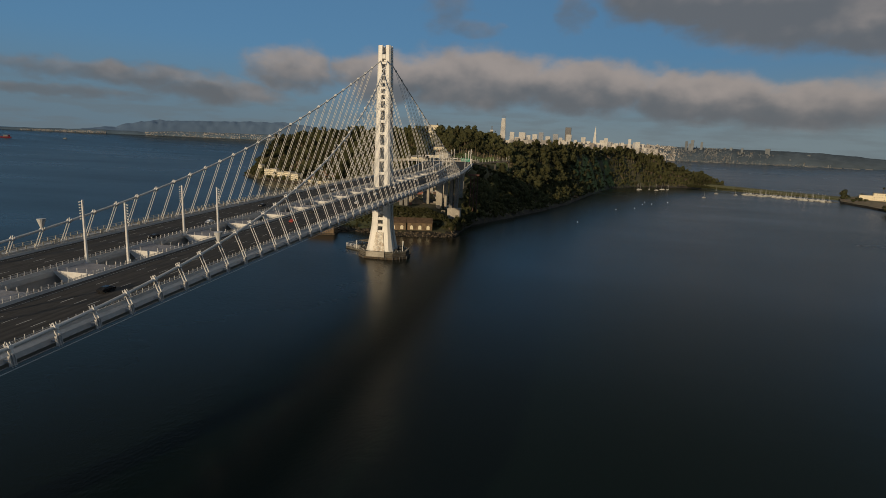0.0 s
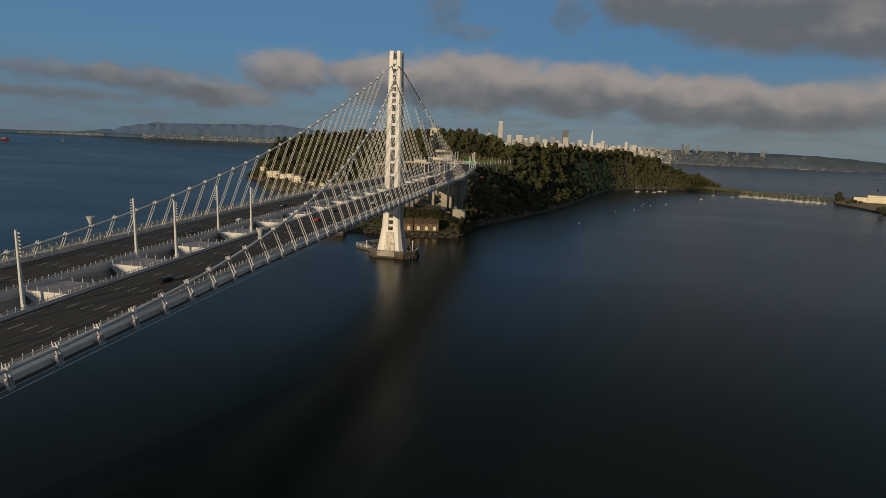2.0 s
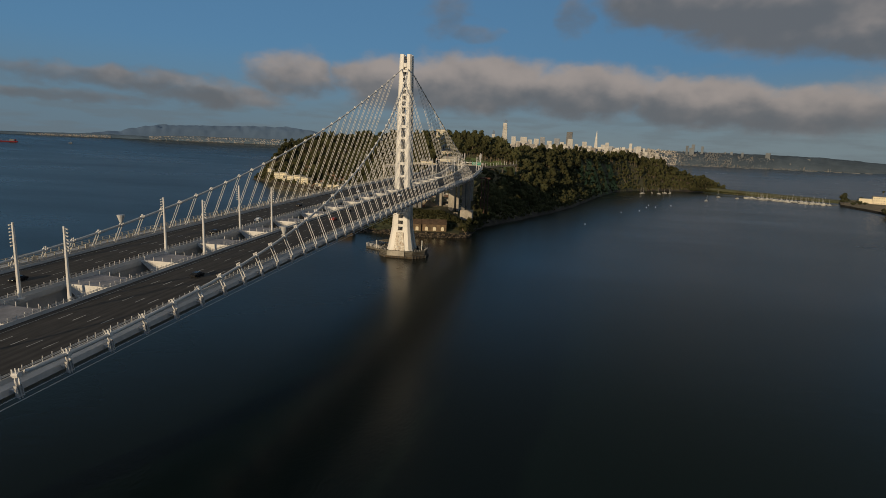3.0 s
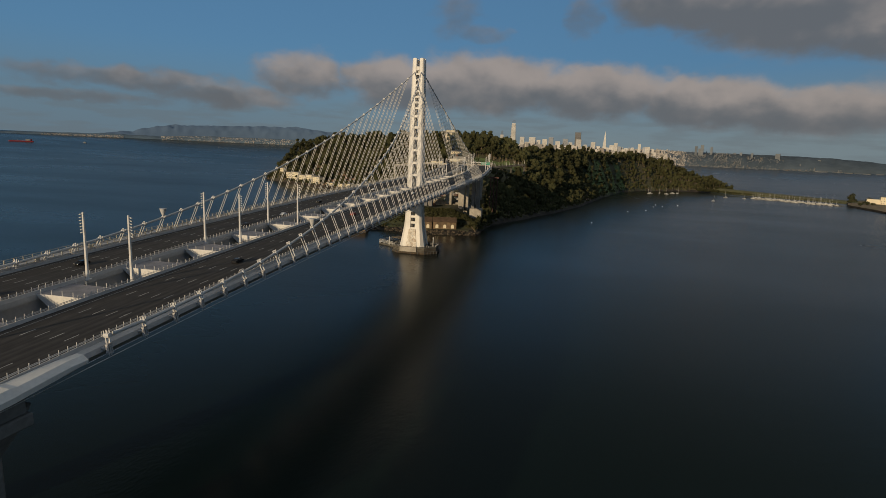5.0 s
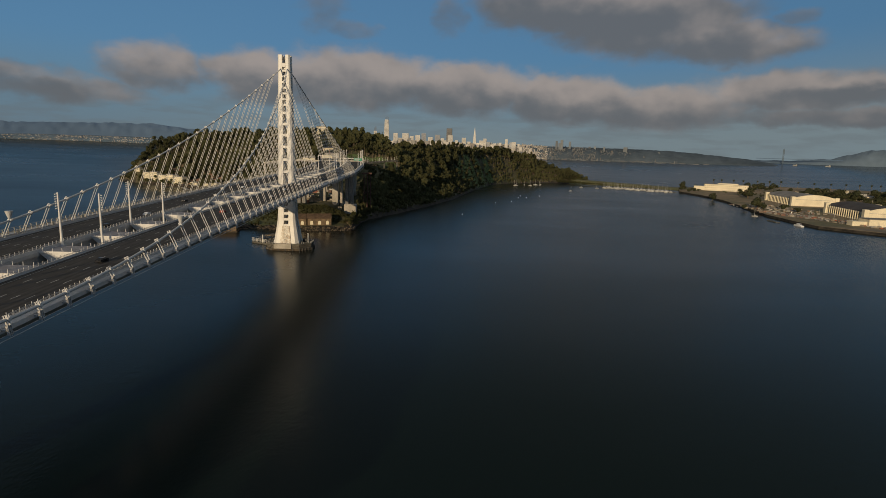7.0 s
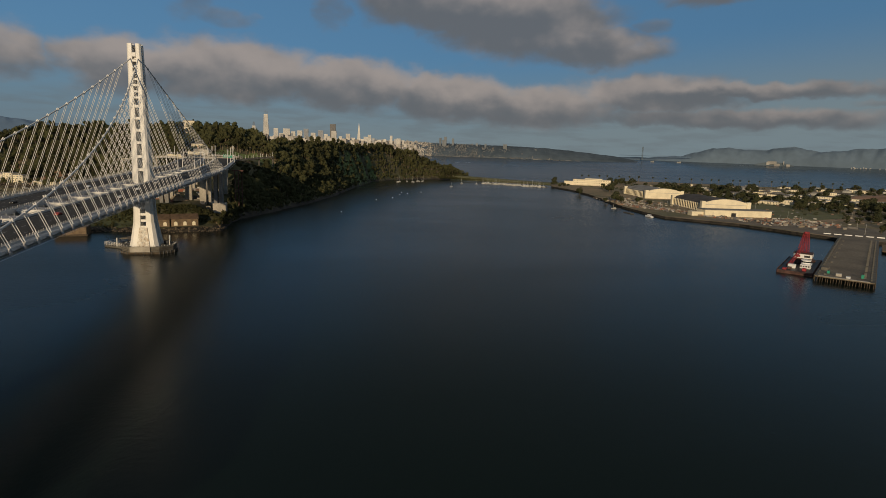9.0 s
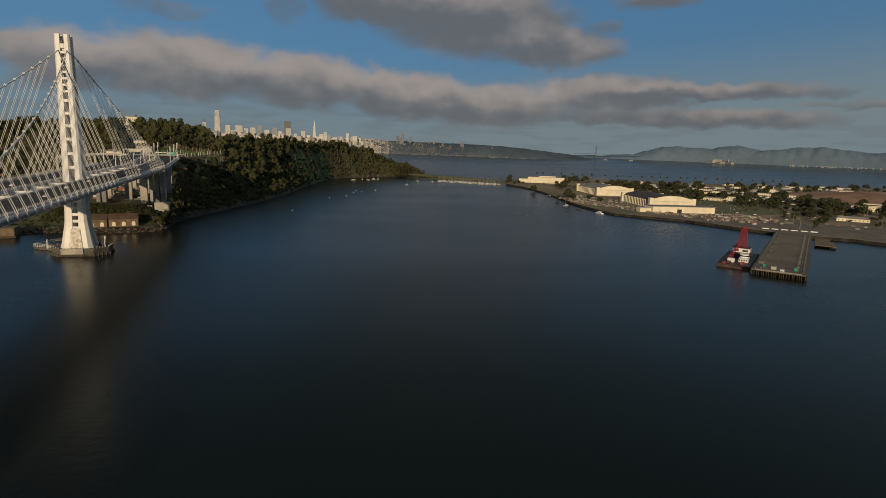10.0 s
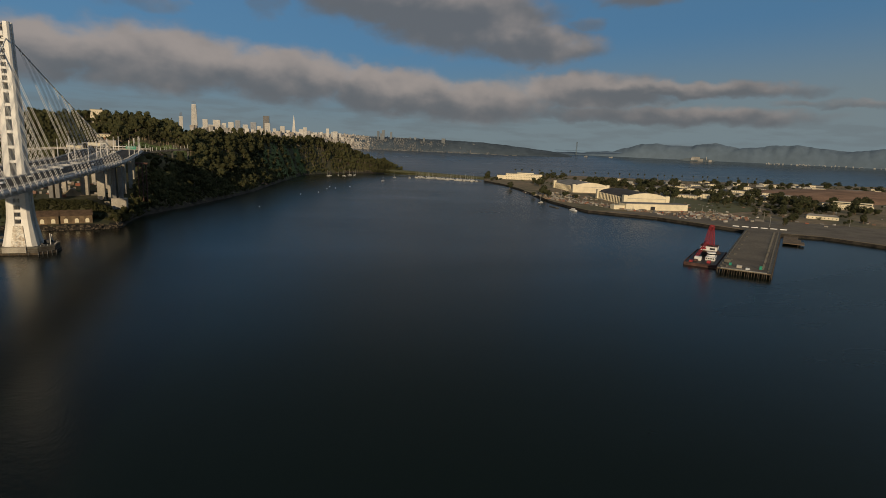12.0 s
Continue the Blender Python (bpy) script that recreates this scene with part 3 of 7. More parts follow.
def island_height(P):
    """Height of the hilly island's ground at plan points P."""
    ins = inside_poly(P, SHORE)
    ds = shore_dist(P, SHORE)
    num, den, dr = 0, 0, np.full(len(P), 1e9)
    for a, b in zip(RIDGE, RIDGE[1:]):
        d, t = line_dist(P, a, b)
        w = 1 / (d + 4) ** 3
        num, den = num + w * (a[2] + (b[2] - a[2]) * t), den + w
        dr = np.minimum(dr, d)
    top = num / den
    t = ds / (ds + dr + 1e-6)
    h = 1.5 + top * (0.25 * t + 0.75 * t * t * (3 - 2 * t)) + 3.0 * np.clip(ds / 8, 0, 1)
    h += bumps(P, 110, 4) * 9 * np.clip(ds / 60, 0, 1) * np.clip(dr / 50, 0.3, 1)
    # road corridor and work yard under the bridge
    x, y = P[:, 0], P[:, 1]
    k = np.clip((95 - np.abs(x + 15)) / 50, 0, 1) * np.clip((560 - y) / 60, 0, 1)
    yard = np.interp(y, [100, 136, 160, 220, 330, 420, 470, 500, 540], [3, 5, 19, 23, 27, 34, 58, 66, 76])
    yard = yard - 13 * np.clip((x - 8) / 20, 0, 1) * np.clip((360 - y) / 60, 0, 1) * np.clip((y - 150) / 30, 0, 1)
    k = k * np.clip(ds / 22, 0, 1)
    h = h * (1 - k) + yard * k
    low = np.clip((60 - np.abs(x)) / 30, 0, 1) * np.clip((y - 90) / 20, 0, 1) * np.clip((150 - y) / 10, 0, 1)
    h = h * (1 - low) + np.minimum(h, 4.0) * low
    return np.where(ins, h, -3.0 - np.clip(ds, 0, 12) * 0.4)


BARE_SPOTS = [(-318, 690, 24, 30), (-280, 660, 20, 22), (-395, 760, 14, 16), (-60, 480, 30, 14), (10, 505, 40, 12), (207, 628, 8, 13), (-50, 596, 18, 20), (-80, 716, 18, 28)]
GREEN_SPOTS = [(236, 800, 20, 34), (262, 860, 24, 38), (292, 930, 24, 40), (326, 1000, 20, 30), (35, 556, 66, 24)]


def build_island():
    xs, ys = np.arange(-600, 680, 8.0), np.arange(80, 1480, 8.0)
    X, Y = np.meshgrid(xs, ys)
    P = np.stack([X.ravel(), Y.ravel()], 1)
    P = P + np.random.RandomState(3).uniform(-1.6, 1.6, P.shape)
    Z = island_height(P)
    nx, ny = len(xs), len(ys)
    keep = Z.reshape(ny, nx)
    verts = [tuple(v) for v in np.column_stack([P, Z])]
    faces = []
    for j in range(ny - 1):
        for i in range(nx - 1):
            if keep[j:j + 2, i:i + 2].max() > -6:
                a = j * nx + i
                faces.append((a, a + 1, a + nx + 1, a + nx))
    me = mesh_of("ground", verts, faces, M_EARTH, smooth=True)
    me.materials.append(M_ROCK)
    me.materials.append(M_BARE)
    me.materials.append(M_GREEN)
    for p in me.polygons:
        c = p.center
        if c.z < 3.6:
            p.material_index = 1
        elif any(((c.x - x) / a) ** 2 + ((c.y - y) / b) ** 2 < 1 + 0.5 * noise.noise((c.x * 0.05, c.y * 0.05, 0)) for x, y, a, b in BARE_SPOTS):
            p.material_index = 2
        elif any(((c.x - x) / a) ** 2 + ((c.y - y) / b) ** 2 < 1 + 0.6 * noise.noise((c.x * 0.05, c.y * 0.05, 0)) for x, y, a, b in GREEN_SPOTS):
            p.material_index = 3
    tagged(new("ground_hilly_island", me), "steep scrub-covered island ground with a rocky shore", "ground", kind="structure")


known = set(scene.collection.objects)
build_island()
settle(known, HILLY)


def slab(name, poly, z_top, z_bot, material, label, category, kind="structure", side=None):
    bm = bmesh.new()
    top = [bm.verts.new((x, y, z_top)) for x, y in poly]
    bot = [bm.verts.new((x + 0.0, y, z_bot)) for x, y in poly]
    bm.faces.new(top)
    n = len(poly)
    for i in range(n):
        j = (i + 1) % n
        f = bm.faces.new((top[i], bot[i], bot[j], top[j]))
        f.material_index = 1 if side else 0
    bmesh.ops.recalc_face_normals(bm, faces=bm.faces)
    ob = part(name, bm, material)
    if side:
        ob.data.materials.append(side)
    return tagged(ob, label, category, kind=kind)


TI = [(820, 925), (806, 750), (745, 540), (693, 393), (669, 245), (731, 159), (755, 60), (764, 12), (819, -30), (835, -100), (1000, -230), (1300, -420), (2600, -700), (2900, 300), (2600, 930),
      (2421, 962), (2161, 1008), (1913, 1052), (1677, 1093), (1517, 1212), (1318, 1292), (1100, 1240), (950, 1120), (860, 1010)]


def rough_edge(poly, step, amp, seed):
    rng = random.Random(seed)
    out = []
    for (x0, y0), (x1, y1) in zip(poly, poly[1:] + poly[:1]):
        n = max(1, int(math.hypot(x1 - x0, y1 - y0) / step))
        for i in range(n):
            t = i / n
            out.append((x0 + (x1 - x0) * t + rng.uniform(-amp, amp), y0 + (y1 - y0) * t + rng.uniform(-amp, amp)))
    return out


known = set(scene.collection.objects)
slab("ground_flat_island", rough_edge(TI, 25, 2.0, 5), 3.6, -3, M_FLAT, "flat dusty island ground with patches of grass and rocky edges", "ground", side=M_ROCK_DARK)
settle(known, FLAT)


def build_causeway():
    """The low green isthmus between the islands, highest along its middle."""
    verts, faces = [], []
    n, m = 60, 9
    for i in range(n + 1):
        t = i / n
        front = Vector((590 + 250 * t, 1158 + 18 * math.sin(t * 2.6) - 233 * t, 0))
        back = Vector((640 + 270 * t, 1235 + 16 * math.sin(t * 3) - 205 * t, 0))
        top = 7 * (1 - t) ** 1.5 + 4.5
        for j in range(m + 1):
            s = j / m
            p = front.lerp(back, s)
            z = -1.5 + (top + 1.5) * min(1, math.sin(math.pi * min(s, 1 - s + 0.0001)) * 1.25) + random.uniform(-0.4, 0.4)
            verts.append((p.x + random.uniform(-1, 1), p.y + random.uniform(-1, 1), z))
    for i in range(n):
        for j in range(m):
            k = i * (m + 1) + j
            faces.append((k, k + m + 1, k + m + 2, k + 1))
    me = mesh_of("ground", verts, faces, M_GRASSY, smooth=True)
    tagged(new("ground_causeway", me), "low green causeway bank linking two islands", "ground", kind="structure")


known = set(scene.collection.objects)
build_causeway()
settle(known, HILLY)


# steps from a far ridge's toe over its crest, and the share of its height there
RIDGE_SECTION = ((0, 0.0), (0.12, 0.24), (0.25, 0.45), (0.40, 0.63), (0.55, 0.78), (0.78, 0.92), (1.0, 1.0), (1.001, 1.0), (1.25, 0.55))


def far_ridge(name, d0, depth, nodes, base_el, material, label, seed, rough=0.05):
    """A range of far hills: a long ridge with a toe at the water; nodes are azimuth and elevation of its crest."""
    rng = random.Random(seed)
    azs = [nodes[0][0] + (nodes[-1][0] - nodes[0][0]) * i / 300 for i in range(301)]
    na, ne = [n[0] for n in nodes], [n[1] for n in nodes]
    verts, faces = [], []
    for a in azs:
        e = float(np.interp(a, na, ne)) + rough * noise.noise((a * 0.9, seed, 0)) + rough * 0.5 * noise.noise((a * 3.1, seed, 4))
        for s, q in RIDGE_SECTION:
            d = d0 + depth * s
            wob = 1 + (0.24 * noise.noise((a * 1.7, s * 3, seed)) + 0.07 * noise.noise((a * 4.5 + s, s * 2, seed + 7)) if 0 < s < 1 else 0)
            x, y = at_az(a, d)
            z0 = EYE.z + d * math.tan(radians(base_el + dip(a))) - (8 if s == 0 else 0)
            z1 = EYE.z + d * math.tan(radians(e + dip(a)))
            verts.append((x, y, z0 + max(0, z1 - z0) * min(1.0, q * wob)))
    n = len(RIDGE_SECTION)
    for i in range(300):
        for j in range(n - 1):
            k = i * n + j
            if j != n - 3:
                faces.append((k, k + n, k + n + 1, k + 1))
    tagged(new(name, mesh_of(name, verts, faces, material, smooth=True)), label, "hills", kind="structure")


# the ranges look hazed through their bluish colours alone
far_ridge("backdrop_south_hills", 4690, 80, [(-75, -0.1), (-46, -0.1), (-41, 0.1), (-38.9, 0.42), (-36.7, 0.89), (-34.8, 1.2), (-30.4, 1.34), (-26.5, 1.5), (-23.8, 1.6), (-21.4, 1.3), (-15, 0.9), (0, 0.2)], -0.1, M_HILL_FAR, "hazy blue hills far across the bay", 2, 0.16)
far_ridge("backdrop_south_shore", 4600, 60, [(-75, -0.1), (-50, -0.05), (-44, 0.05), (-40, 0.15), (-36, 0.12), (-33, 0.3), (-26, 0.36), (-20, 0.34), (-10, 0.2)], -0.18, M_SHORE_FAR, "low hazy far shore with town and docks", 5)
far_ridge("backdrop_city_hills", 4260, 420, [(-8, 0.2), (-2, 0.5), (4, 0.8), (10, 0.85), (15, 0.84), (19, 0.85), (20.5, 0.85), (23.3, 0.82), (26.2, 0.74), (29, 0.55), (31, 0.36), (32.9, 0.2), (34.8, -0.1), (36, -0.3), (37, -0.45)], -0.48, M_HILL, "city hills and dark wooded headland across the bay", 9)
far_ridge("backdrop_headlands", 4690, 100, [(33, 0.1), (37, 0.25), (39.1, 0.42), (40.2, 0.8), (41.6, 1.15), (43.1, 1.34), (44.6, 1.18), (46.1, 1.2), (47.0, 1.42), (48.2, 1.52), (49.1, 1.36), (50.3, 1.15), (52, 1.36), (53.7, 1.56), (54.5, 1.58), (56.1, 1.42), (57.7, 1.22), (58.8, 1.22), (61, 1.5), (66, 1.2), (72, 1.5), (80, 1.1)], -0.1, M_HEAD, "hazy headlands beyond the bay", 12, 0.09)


# ---- woods ----
def leaf_mass(centres, radii, heights, per, size, seed, core=False):
    """Corners of many small leaf clumps round the given tree crowns."""
    rng = np.random.RandomState(seed)
    n = len(centres)
    lobes = 3 if core else 6
    lc = rng.normal(size=(n, lobes, 3))
    lc /= np.linalg.norm(lc, axis=2, keepdims=True)
    lc *= rng.uniform(0.28, 0.68, (n, lobes, 1)) if core else rng.uniform(0.35, 0.75, (n, lobes, 1))
    d = rng.normal(size=(n, lobes, per, 3))
    d /= np.linalg.norm(d, axis=3, keepdims=True)
    p = lc[:, :, None, :] + d * (rng.uniform(0.4, 0.68, (n, lobes, per, 1)) if core else rng.uniform(0.3, 0.55, (n, lobes, per, 1)))
    scale = np.stack([radii, radii, heights * 0.5], 1)
    p = p * scale[:, None, None, :] + centres[:, None, None, :]
    p = p.reshape(-1, 3)
    k = len(p)
    # leaf clumps lie along the outside of the crown, unevenly tilted
    out = (d * 0.9 + lc[:, :, None, :] * 0.9).reshape(-1, 3) + rng.normal(size=(k, 3)) * (0.62 if core else 0.42)
    a, b = np.cross(out, rng.normal(size=(k, 3))), None
    a /= np.linalg.norm(a, axis=1, keepdims=True)
    b = np.cross(out, a)
    b /= np.linalg.norm(b, axis=1, keepdims=True)
    s = (np.repeat(size, lobes * per) * rng.uniform(0.6, 1.4, k))[:, None]
    V = np.stack([p + a * s, p - a * s * 0.6 + b * s * 0.9, p - a * s * 0.5 - b * s * 0.9], 1).reshape(-1, 3)
    if not core:
        return V
    # dense twiggy heart of every bough, uneven and inside the outer leaves
    g = (1 + 5 ** 0.5) / 2
    ico = np.array([(-1, g, 0), (1, g, 0), (-1, -g, 0), (1, -g, 0), (0, -1, g), (0, 1, g), (0, -1, -g), (0, 1, -g), (g, 0, -1), (g, 0, 1), (-g, 0, -1), (-g, 0, 1)]) / math.hypot(1, g)
    tri = np.array([(0, 11, 5), (0, 5, 1), (0, 1, 7), (0, 7, 10), (0, 10, 11), (1, 5, 9), (5, 11, 4), (11, 10, 2), (10, 7, 6), (7, 1, 8), (3, 9, 4), (3, 4, 2), (3, 2, 6), (3, 6, 8), (3, 8, 9), (4, 9, 5), (2, 4, 11), (6, 2, 10), (8, 6, 7), (9, 8, 1)])
    w = ico[None, None] * rng.uniform(0.34, 0.6, (n, lobes, 12, 1)) + lc[:, :, None, :]
    w = w * scale[:, None, None, :] + centres[:, None, None, :]
    return np.concatenate([V, w[:, :, tri.ravel(), :].reshape(-1, 3)])


def fast_tris(name, V, material):
    me = bpy.data.meshes.new(name)
    k = len(V)
    me.vertices.add(k)
    me.vertices.foreach_set("co", V.astype(np.float32).ravel())
    me.loops.add(k)
    me.loops.foreach_set("vertex_index", np.arange(k, dtype=np.int32))
    me.polygons.add(k // 3)
    me.polygons.foreach_set("loop_start", np.arange(0, k, 3, dtype=np.int32))
    me.update(calc_edges=True)
    me.materials.append(material)
    return me


def build_woods():
    rng = np.random.RandomState(11)
    P = np.stack([rng.uniform(-560, 680, 60000), rng.uniform(110, 1380, 60000)], 1)
    h = island_height(P)
    d = shore_dist(P, SHORE)
    clear = (P[:, 0] > -57) & (P[:, 0] < np.interp(P[:, 1], [150, 190, 260, 330, 430, 470, 530], [34, 36, 36, 36, 40, 62, 88])) & (P[:, 1] < 562 + 14 * np.sin(P[:, 0] * 0.11))
    clear |= (P[:, 1] < 148) & (P[:, 0] < 34)
    for bx, by, ba, bb in BARE_SPOTS:
        clear |= ((P[:, 0] - bx) / ba) ** 2 + ((P[:, 1] - by) / bb) ** 2 < 0.8
    for bx, by, ba, bb in GREEN_SPOTS:
        clear |= (((P[:, 0] - bx) / ba) ** 2 + ((P[:, 1] - by) / bb) ** 2 < 0.85) & (rng.uniform(0, 1, len(P)) < 0.85)
    yard = (P[:, 0] > -150) & (P[:, 0] < -40) & (P[:, 1] < 420)
    thin = bumps(P, 160, 21) + rng.normal(0, 0.35, len(P)) < -0.75
    ok = (h > 2.6) & (d > 1.5) & ~clear & ~yard & ~thin
    # only the slopes that face the bay, and the crest
    ok &= P[:, 1] < np.interp(P[:, 0], [r[0] for r in RIDGE], [r[1] for r in RIDGE]) + 70
    P, h, d = P[ok][:13000], h[ok][:13000], d[ok][:13000]
    big = rng.uniform(0, 1, len(P)) < 0.22
    R = np.where(big, rng.uniform(5.0, 9.0, len(P)), rng.uniform(2.6, 5.2, len(P))) * np.interp(d, [2, 40], [0.6, 1.0]) * np.clip(1 + 0.4 * bumps(P, 70, 33), 0.6, 1.4)
    H = np.minimum(R * rng.uniform(1.4, 2.6, len(P)), 22)
    tall = (rng.uniform(0, 1, len(P)) < np.interp(P[:, 0], [60, 180, 320], [0.08, 0.16, 0.34])) & (d > 12)   # gum trees with bare trunks
    H, R = np.where(tall, np.minimum(H * 0.7 + 4, 14), H), np.where(tall, R * 0.8, R)
    base = h + np.where(tall, H * rng.uniform(0.4, 0.8, len(P)), H * rng.uniform(0.0, 0.25, len(P))) + 4.0 * np.clip((d - 25) / 40, 0, 1)
    C = np.column_stack([P, base + H * 0.5])
    V = leaf_mass(C, R, H, 14, 0.35 + R * 0.10, 31, core=True)
    tagged(new("woods", fast_tris("woods", V, M_LEAF)), "dense dark green eucalyptus and oak woods on the island hill", "woods", kind="stuff")
    verts, faces = [], []
    for (x, y), z, r, hh, b in zip(P, h, R, H, base):
        w = max(0.45, r * 0.07)
        k = len(verts)
        dx, dy = rng.uniform(-0.6, 0.6, 2)
        verts += [(x - w, y - w, z - 1), (x + w, y - w, z - 1), (x, y + w, z - 1), (x + dx - w * 0.5, y + dy, b + hh * 0.6), (x + dx + w * 0.5, y + dy, b + hh * 0.6), (x + dx, y + dy + w * 0.5, b + hh * 0.6)]
        faces += [(k, k + 1, k + 4, k + 3), (k + 1, k + 2, k + 5, k + 4), (k + 2, k, k + 3, k + 5)]
    tagged(new("tree_trunks", mesh_of("tree_trunks", verts, faces, M_BARK)), "pale slender trunks among the island woods", "tree trunks", kind="stuff")


known = set(scene.collection.objects)
build_woods()
settle(known, HILLY)


# ---- the bridge ----
Y_EAST, Y_WEST = -520.0, 462.0        # ends of the decks
Y_ANCHOR_E, Y_ANCHOR_W = -366.0, 172.0
X_MID = -1.5                          # middle line between the decks
X_IN, X_OUT = 7.5, 31.9               # inner and outer edge of the north deck from the middle; the south one mirrors it
X_HANG = 34.5


def deck_z(y):
    """The decks climb gently to the west, steeper over the shore, and level out at the hillside."""
    if y > 170:
        return float(np.interp(y, [170, 195, 225, 260, 310, 360, 420, 470], [59.5, 60.4, 62.2, 64.2, 65.6, 65.8, 64.6, 63.0]))
    u = y * 0.01
    return 56.6 + 1.6 * u - 0.054 * u * u + 0.056 * u ** 3


def deck_x(y):
    """The middle line bends south beyond the suspended spans."""
    return X_MID - 0.00046 * max(0.0, y - 190) ** 2


bridge = thing("suspension_bridge", "white self-anchored suspension bridge with two dark asphalt decks over the bay", "bridge")
DECK_YS = [Y_EAST + (Y_WEST - Y_EAST) * i / 110 for i in range(111)]


def build_deck(side, name):
    s = side
    bm = bmesh.new()
    prof = [(X_IN, -0.05), (X_OUT, -0.05), (X_OUT + 1.0, -0.45), (X_OUT + 1.3, -1.5), (X_OUT - 5.0, -5.6), (X_IN + 0.7, -5.8), (X_IN + 0.7, -1.5), (X_IN, -1.5)]
    sweep(bm, [(x * s, z) for x, z in prof], DECK_YS, deck_z, deck_x)
    deck = part(name, bm, M_GIRDER, bridge, "grey-white painted steel box girder")
    # road surface
    bm = bmesh.new()
    sweep(bm, [((X_IN + 0.9) * s, 0.0), ((X_OUT - 0.9) * s, 0.0), ((X_OUT - 0.9) * s, 0.06), ((X_IN + 0.9) * s, 0.06)], DECK_YS, deck_z, deck_x)
    part("roadway", bm, M_ROADWAY, deck, "dark asphalt carriageway")
    # concrete parapets
    for x in (X_IN + 0.45, X_OUT - 0.45):
        bm = bmesh.new()
        sweep(bm, [((x - 0.28) * s, -0.1), ((x + 0.28) * s, -0.1), ((x + 0.14) * s, 0.82), ((x - 0.14) * s, 0.82)], DECK_YS, deck_z, deck_x)
        for dz in (1.12, 1.38):
            sweep(bm, [((x - 0.05) * s, dz - 0.05), ((x + 0.05) * s, dz - 0.05), ((x + 0.05) * s, dz + 0.05), ((x - 0.05) * s, dz + 0.05)], DECK_YS, deck_z, deck_x)
        part("parapet", bm, M_GIRDER, deck, "grey barrier with twin rails")
    # painted lines
    bm = bmesh.new()

    def stripe(x, a, b, w):
        bm.faces.new([bm.verts.new((x * s + q + deck_x(y), y, deck_z(y) + 0.075)) for y, q in ((a, -w), (a, w), (b, w), (b, -w))])

    for k in range(4):
        x = X_IN + 6.4 + k * 3.66
        y = -500.0
        while y < 240:
            stripe(x, y, y + 3.7, 0.10)
            y += 14.6
    for x in (X_IN + 2.75, X_OUT - 2.75):
        for a, b in zip(DECK_YS[:90], DECK_YS[1:91]):
            stripe(x, a, b, 0.07)
    bmesh.ops.recalc_face_normals(bm, faces=bm.faces)
    tagged(part("lane_markings", bm, M_LINE, deck, "worn white lane dashes"), kind="stuff")
    return deck


deck_n = build_deck(1, "north_deck")
deck_s = build_deck(-1, "south_deck")

# rail posts
post_bm = bmesh.new()
box(post_bm, -0.06, 0.06, -0.06, 0.06, 0, 1.1)
me_post = bpy.data.meshes.new("rail_post")
post_bm.to_mesh(me_post)
post_bm.free()
me_post.materials.append(M_CLAMP)
for x, z, y0, y1, step in ((X_OUT - 0.45, 0.8, -440, -250, 2.0), (X_IN + 0.45, 0.8, -440, -250, 2.0), (-X_IN - 0.45, 0.8, -440, -250, 2.0)):
    y = y0
    while y < y1:
        shared("rail_post", me_post, deck_n if x > 0 else deck_s, Matrix.Translation((x + X_MID, y, deck_z(y) + z)))
        y += step
bm = bmesh.new()
for x in (X_OUT - 0.45, X_IN + 0.45, -X_IN - 0.45):
    y = -249.0
    while y < 290:
        box(bm, x + deck_x(y) - 0.07, x + deck_x(y) + 0.07, y - 0.07, y + 0.07, deck_z(y) + 0.8, deck_z(y) + 1.9)
        y += 2.2
tagged(part("far_rail", bm, M_WHITE, deck_n), kind="stuff")

# outer maintenance rail and pipe along the north edge
bm = bmesh.new()
for dx, dz, r in ((2.9, -2.5, 0.10), (2.2, -1.9, 0.07)):
    tube(bm, [(X_OUT + dx + deck_x(y), y, deck_z(y) + dz) for y in DECK_YS if -430 < y < 290], r, 6)
part("service_pipe", bm, M_GIRDER, deck_n)

# bike path on the south edge
bm = bmesh.new()
xb = -(X_OUT + 3.2)
ys = [y for y in DECK_YS if y < 200]
sweep(bm, [(xb + 0.2, 0.3), (xb - 4.6, 0.3), (xb - 4.6, -0.7), (xb + 0.2, -0.7)], ys, deck_z, deck_x)
path = part("bike_path", bm, M_GIRDER, bridge, "cantilevered path beside the south deck")
for x in (xb + 0.1, xb - 4.5):
    for dz, hh in ((0.3, 0.35), (1.1, 0.10), (1.75, 0.12)):
        bm = bmesh.new()
        sweep(bm, [(x - 0.08, dz), (x + 0.08, dz), (x + 0.08, dz + hh), (x - 0.08, dz + hh)], ys, deck_z, deck_x)
        part("path_rail", bm, M_BEIGE, path, "beige path railing")
bm = bmesh.new()
y = -500.0
while y < 195:
    for x in (xb + 0.1 + X_MID, xb - 4.5 + X_MID):
        box(bm, x - 0.1, x + 0.1, y - 0.14, y + 0.14, deck_z(y) + 0.3, deck_z(y) + 1.9)
    y += 3.1
tagged(part("path_rail_fence", bm, M_BEIGE, path), kind="stuff")
bm = bmesh.new()
box(bm, -0.25, 0.25, -0.7, 0.7, 0, 1.6, bevel=0.05)
me_bay = bpy.data.meshes.new("rail_box")
bm.to_mesh(me_bay)
bm.free()
me_bay.materials.append(M_BEIGE)
for i in range(31):
    y = -420 + i * 20
    shared("light_box", me_bay, path, Matrix.Translation((xb + 0.45 + X_MID, y, deck_z(y) + 0.3)))


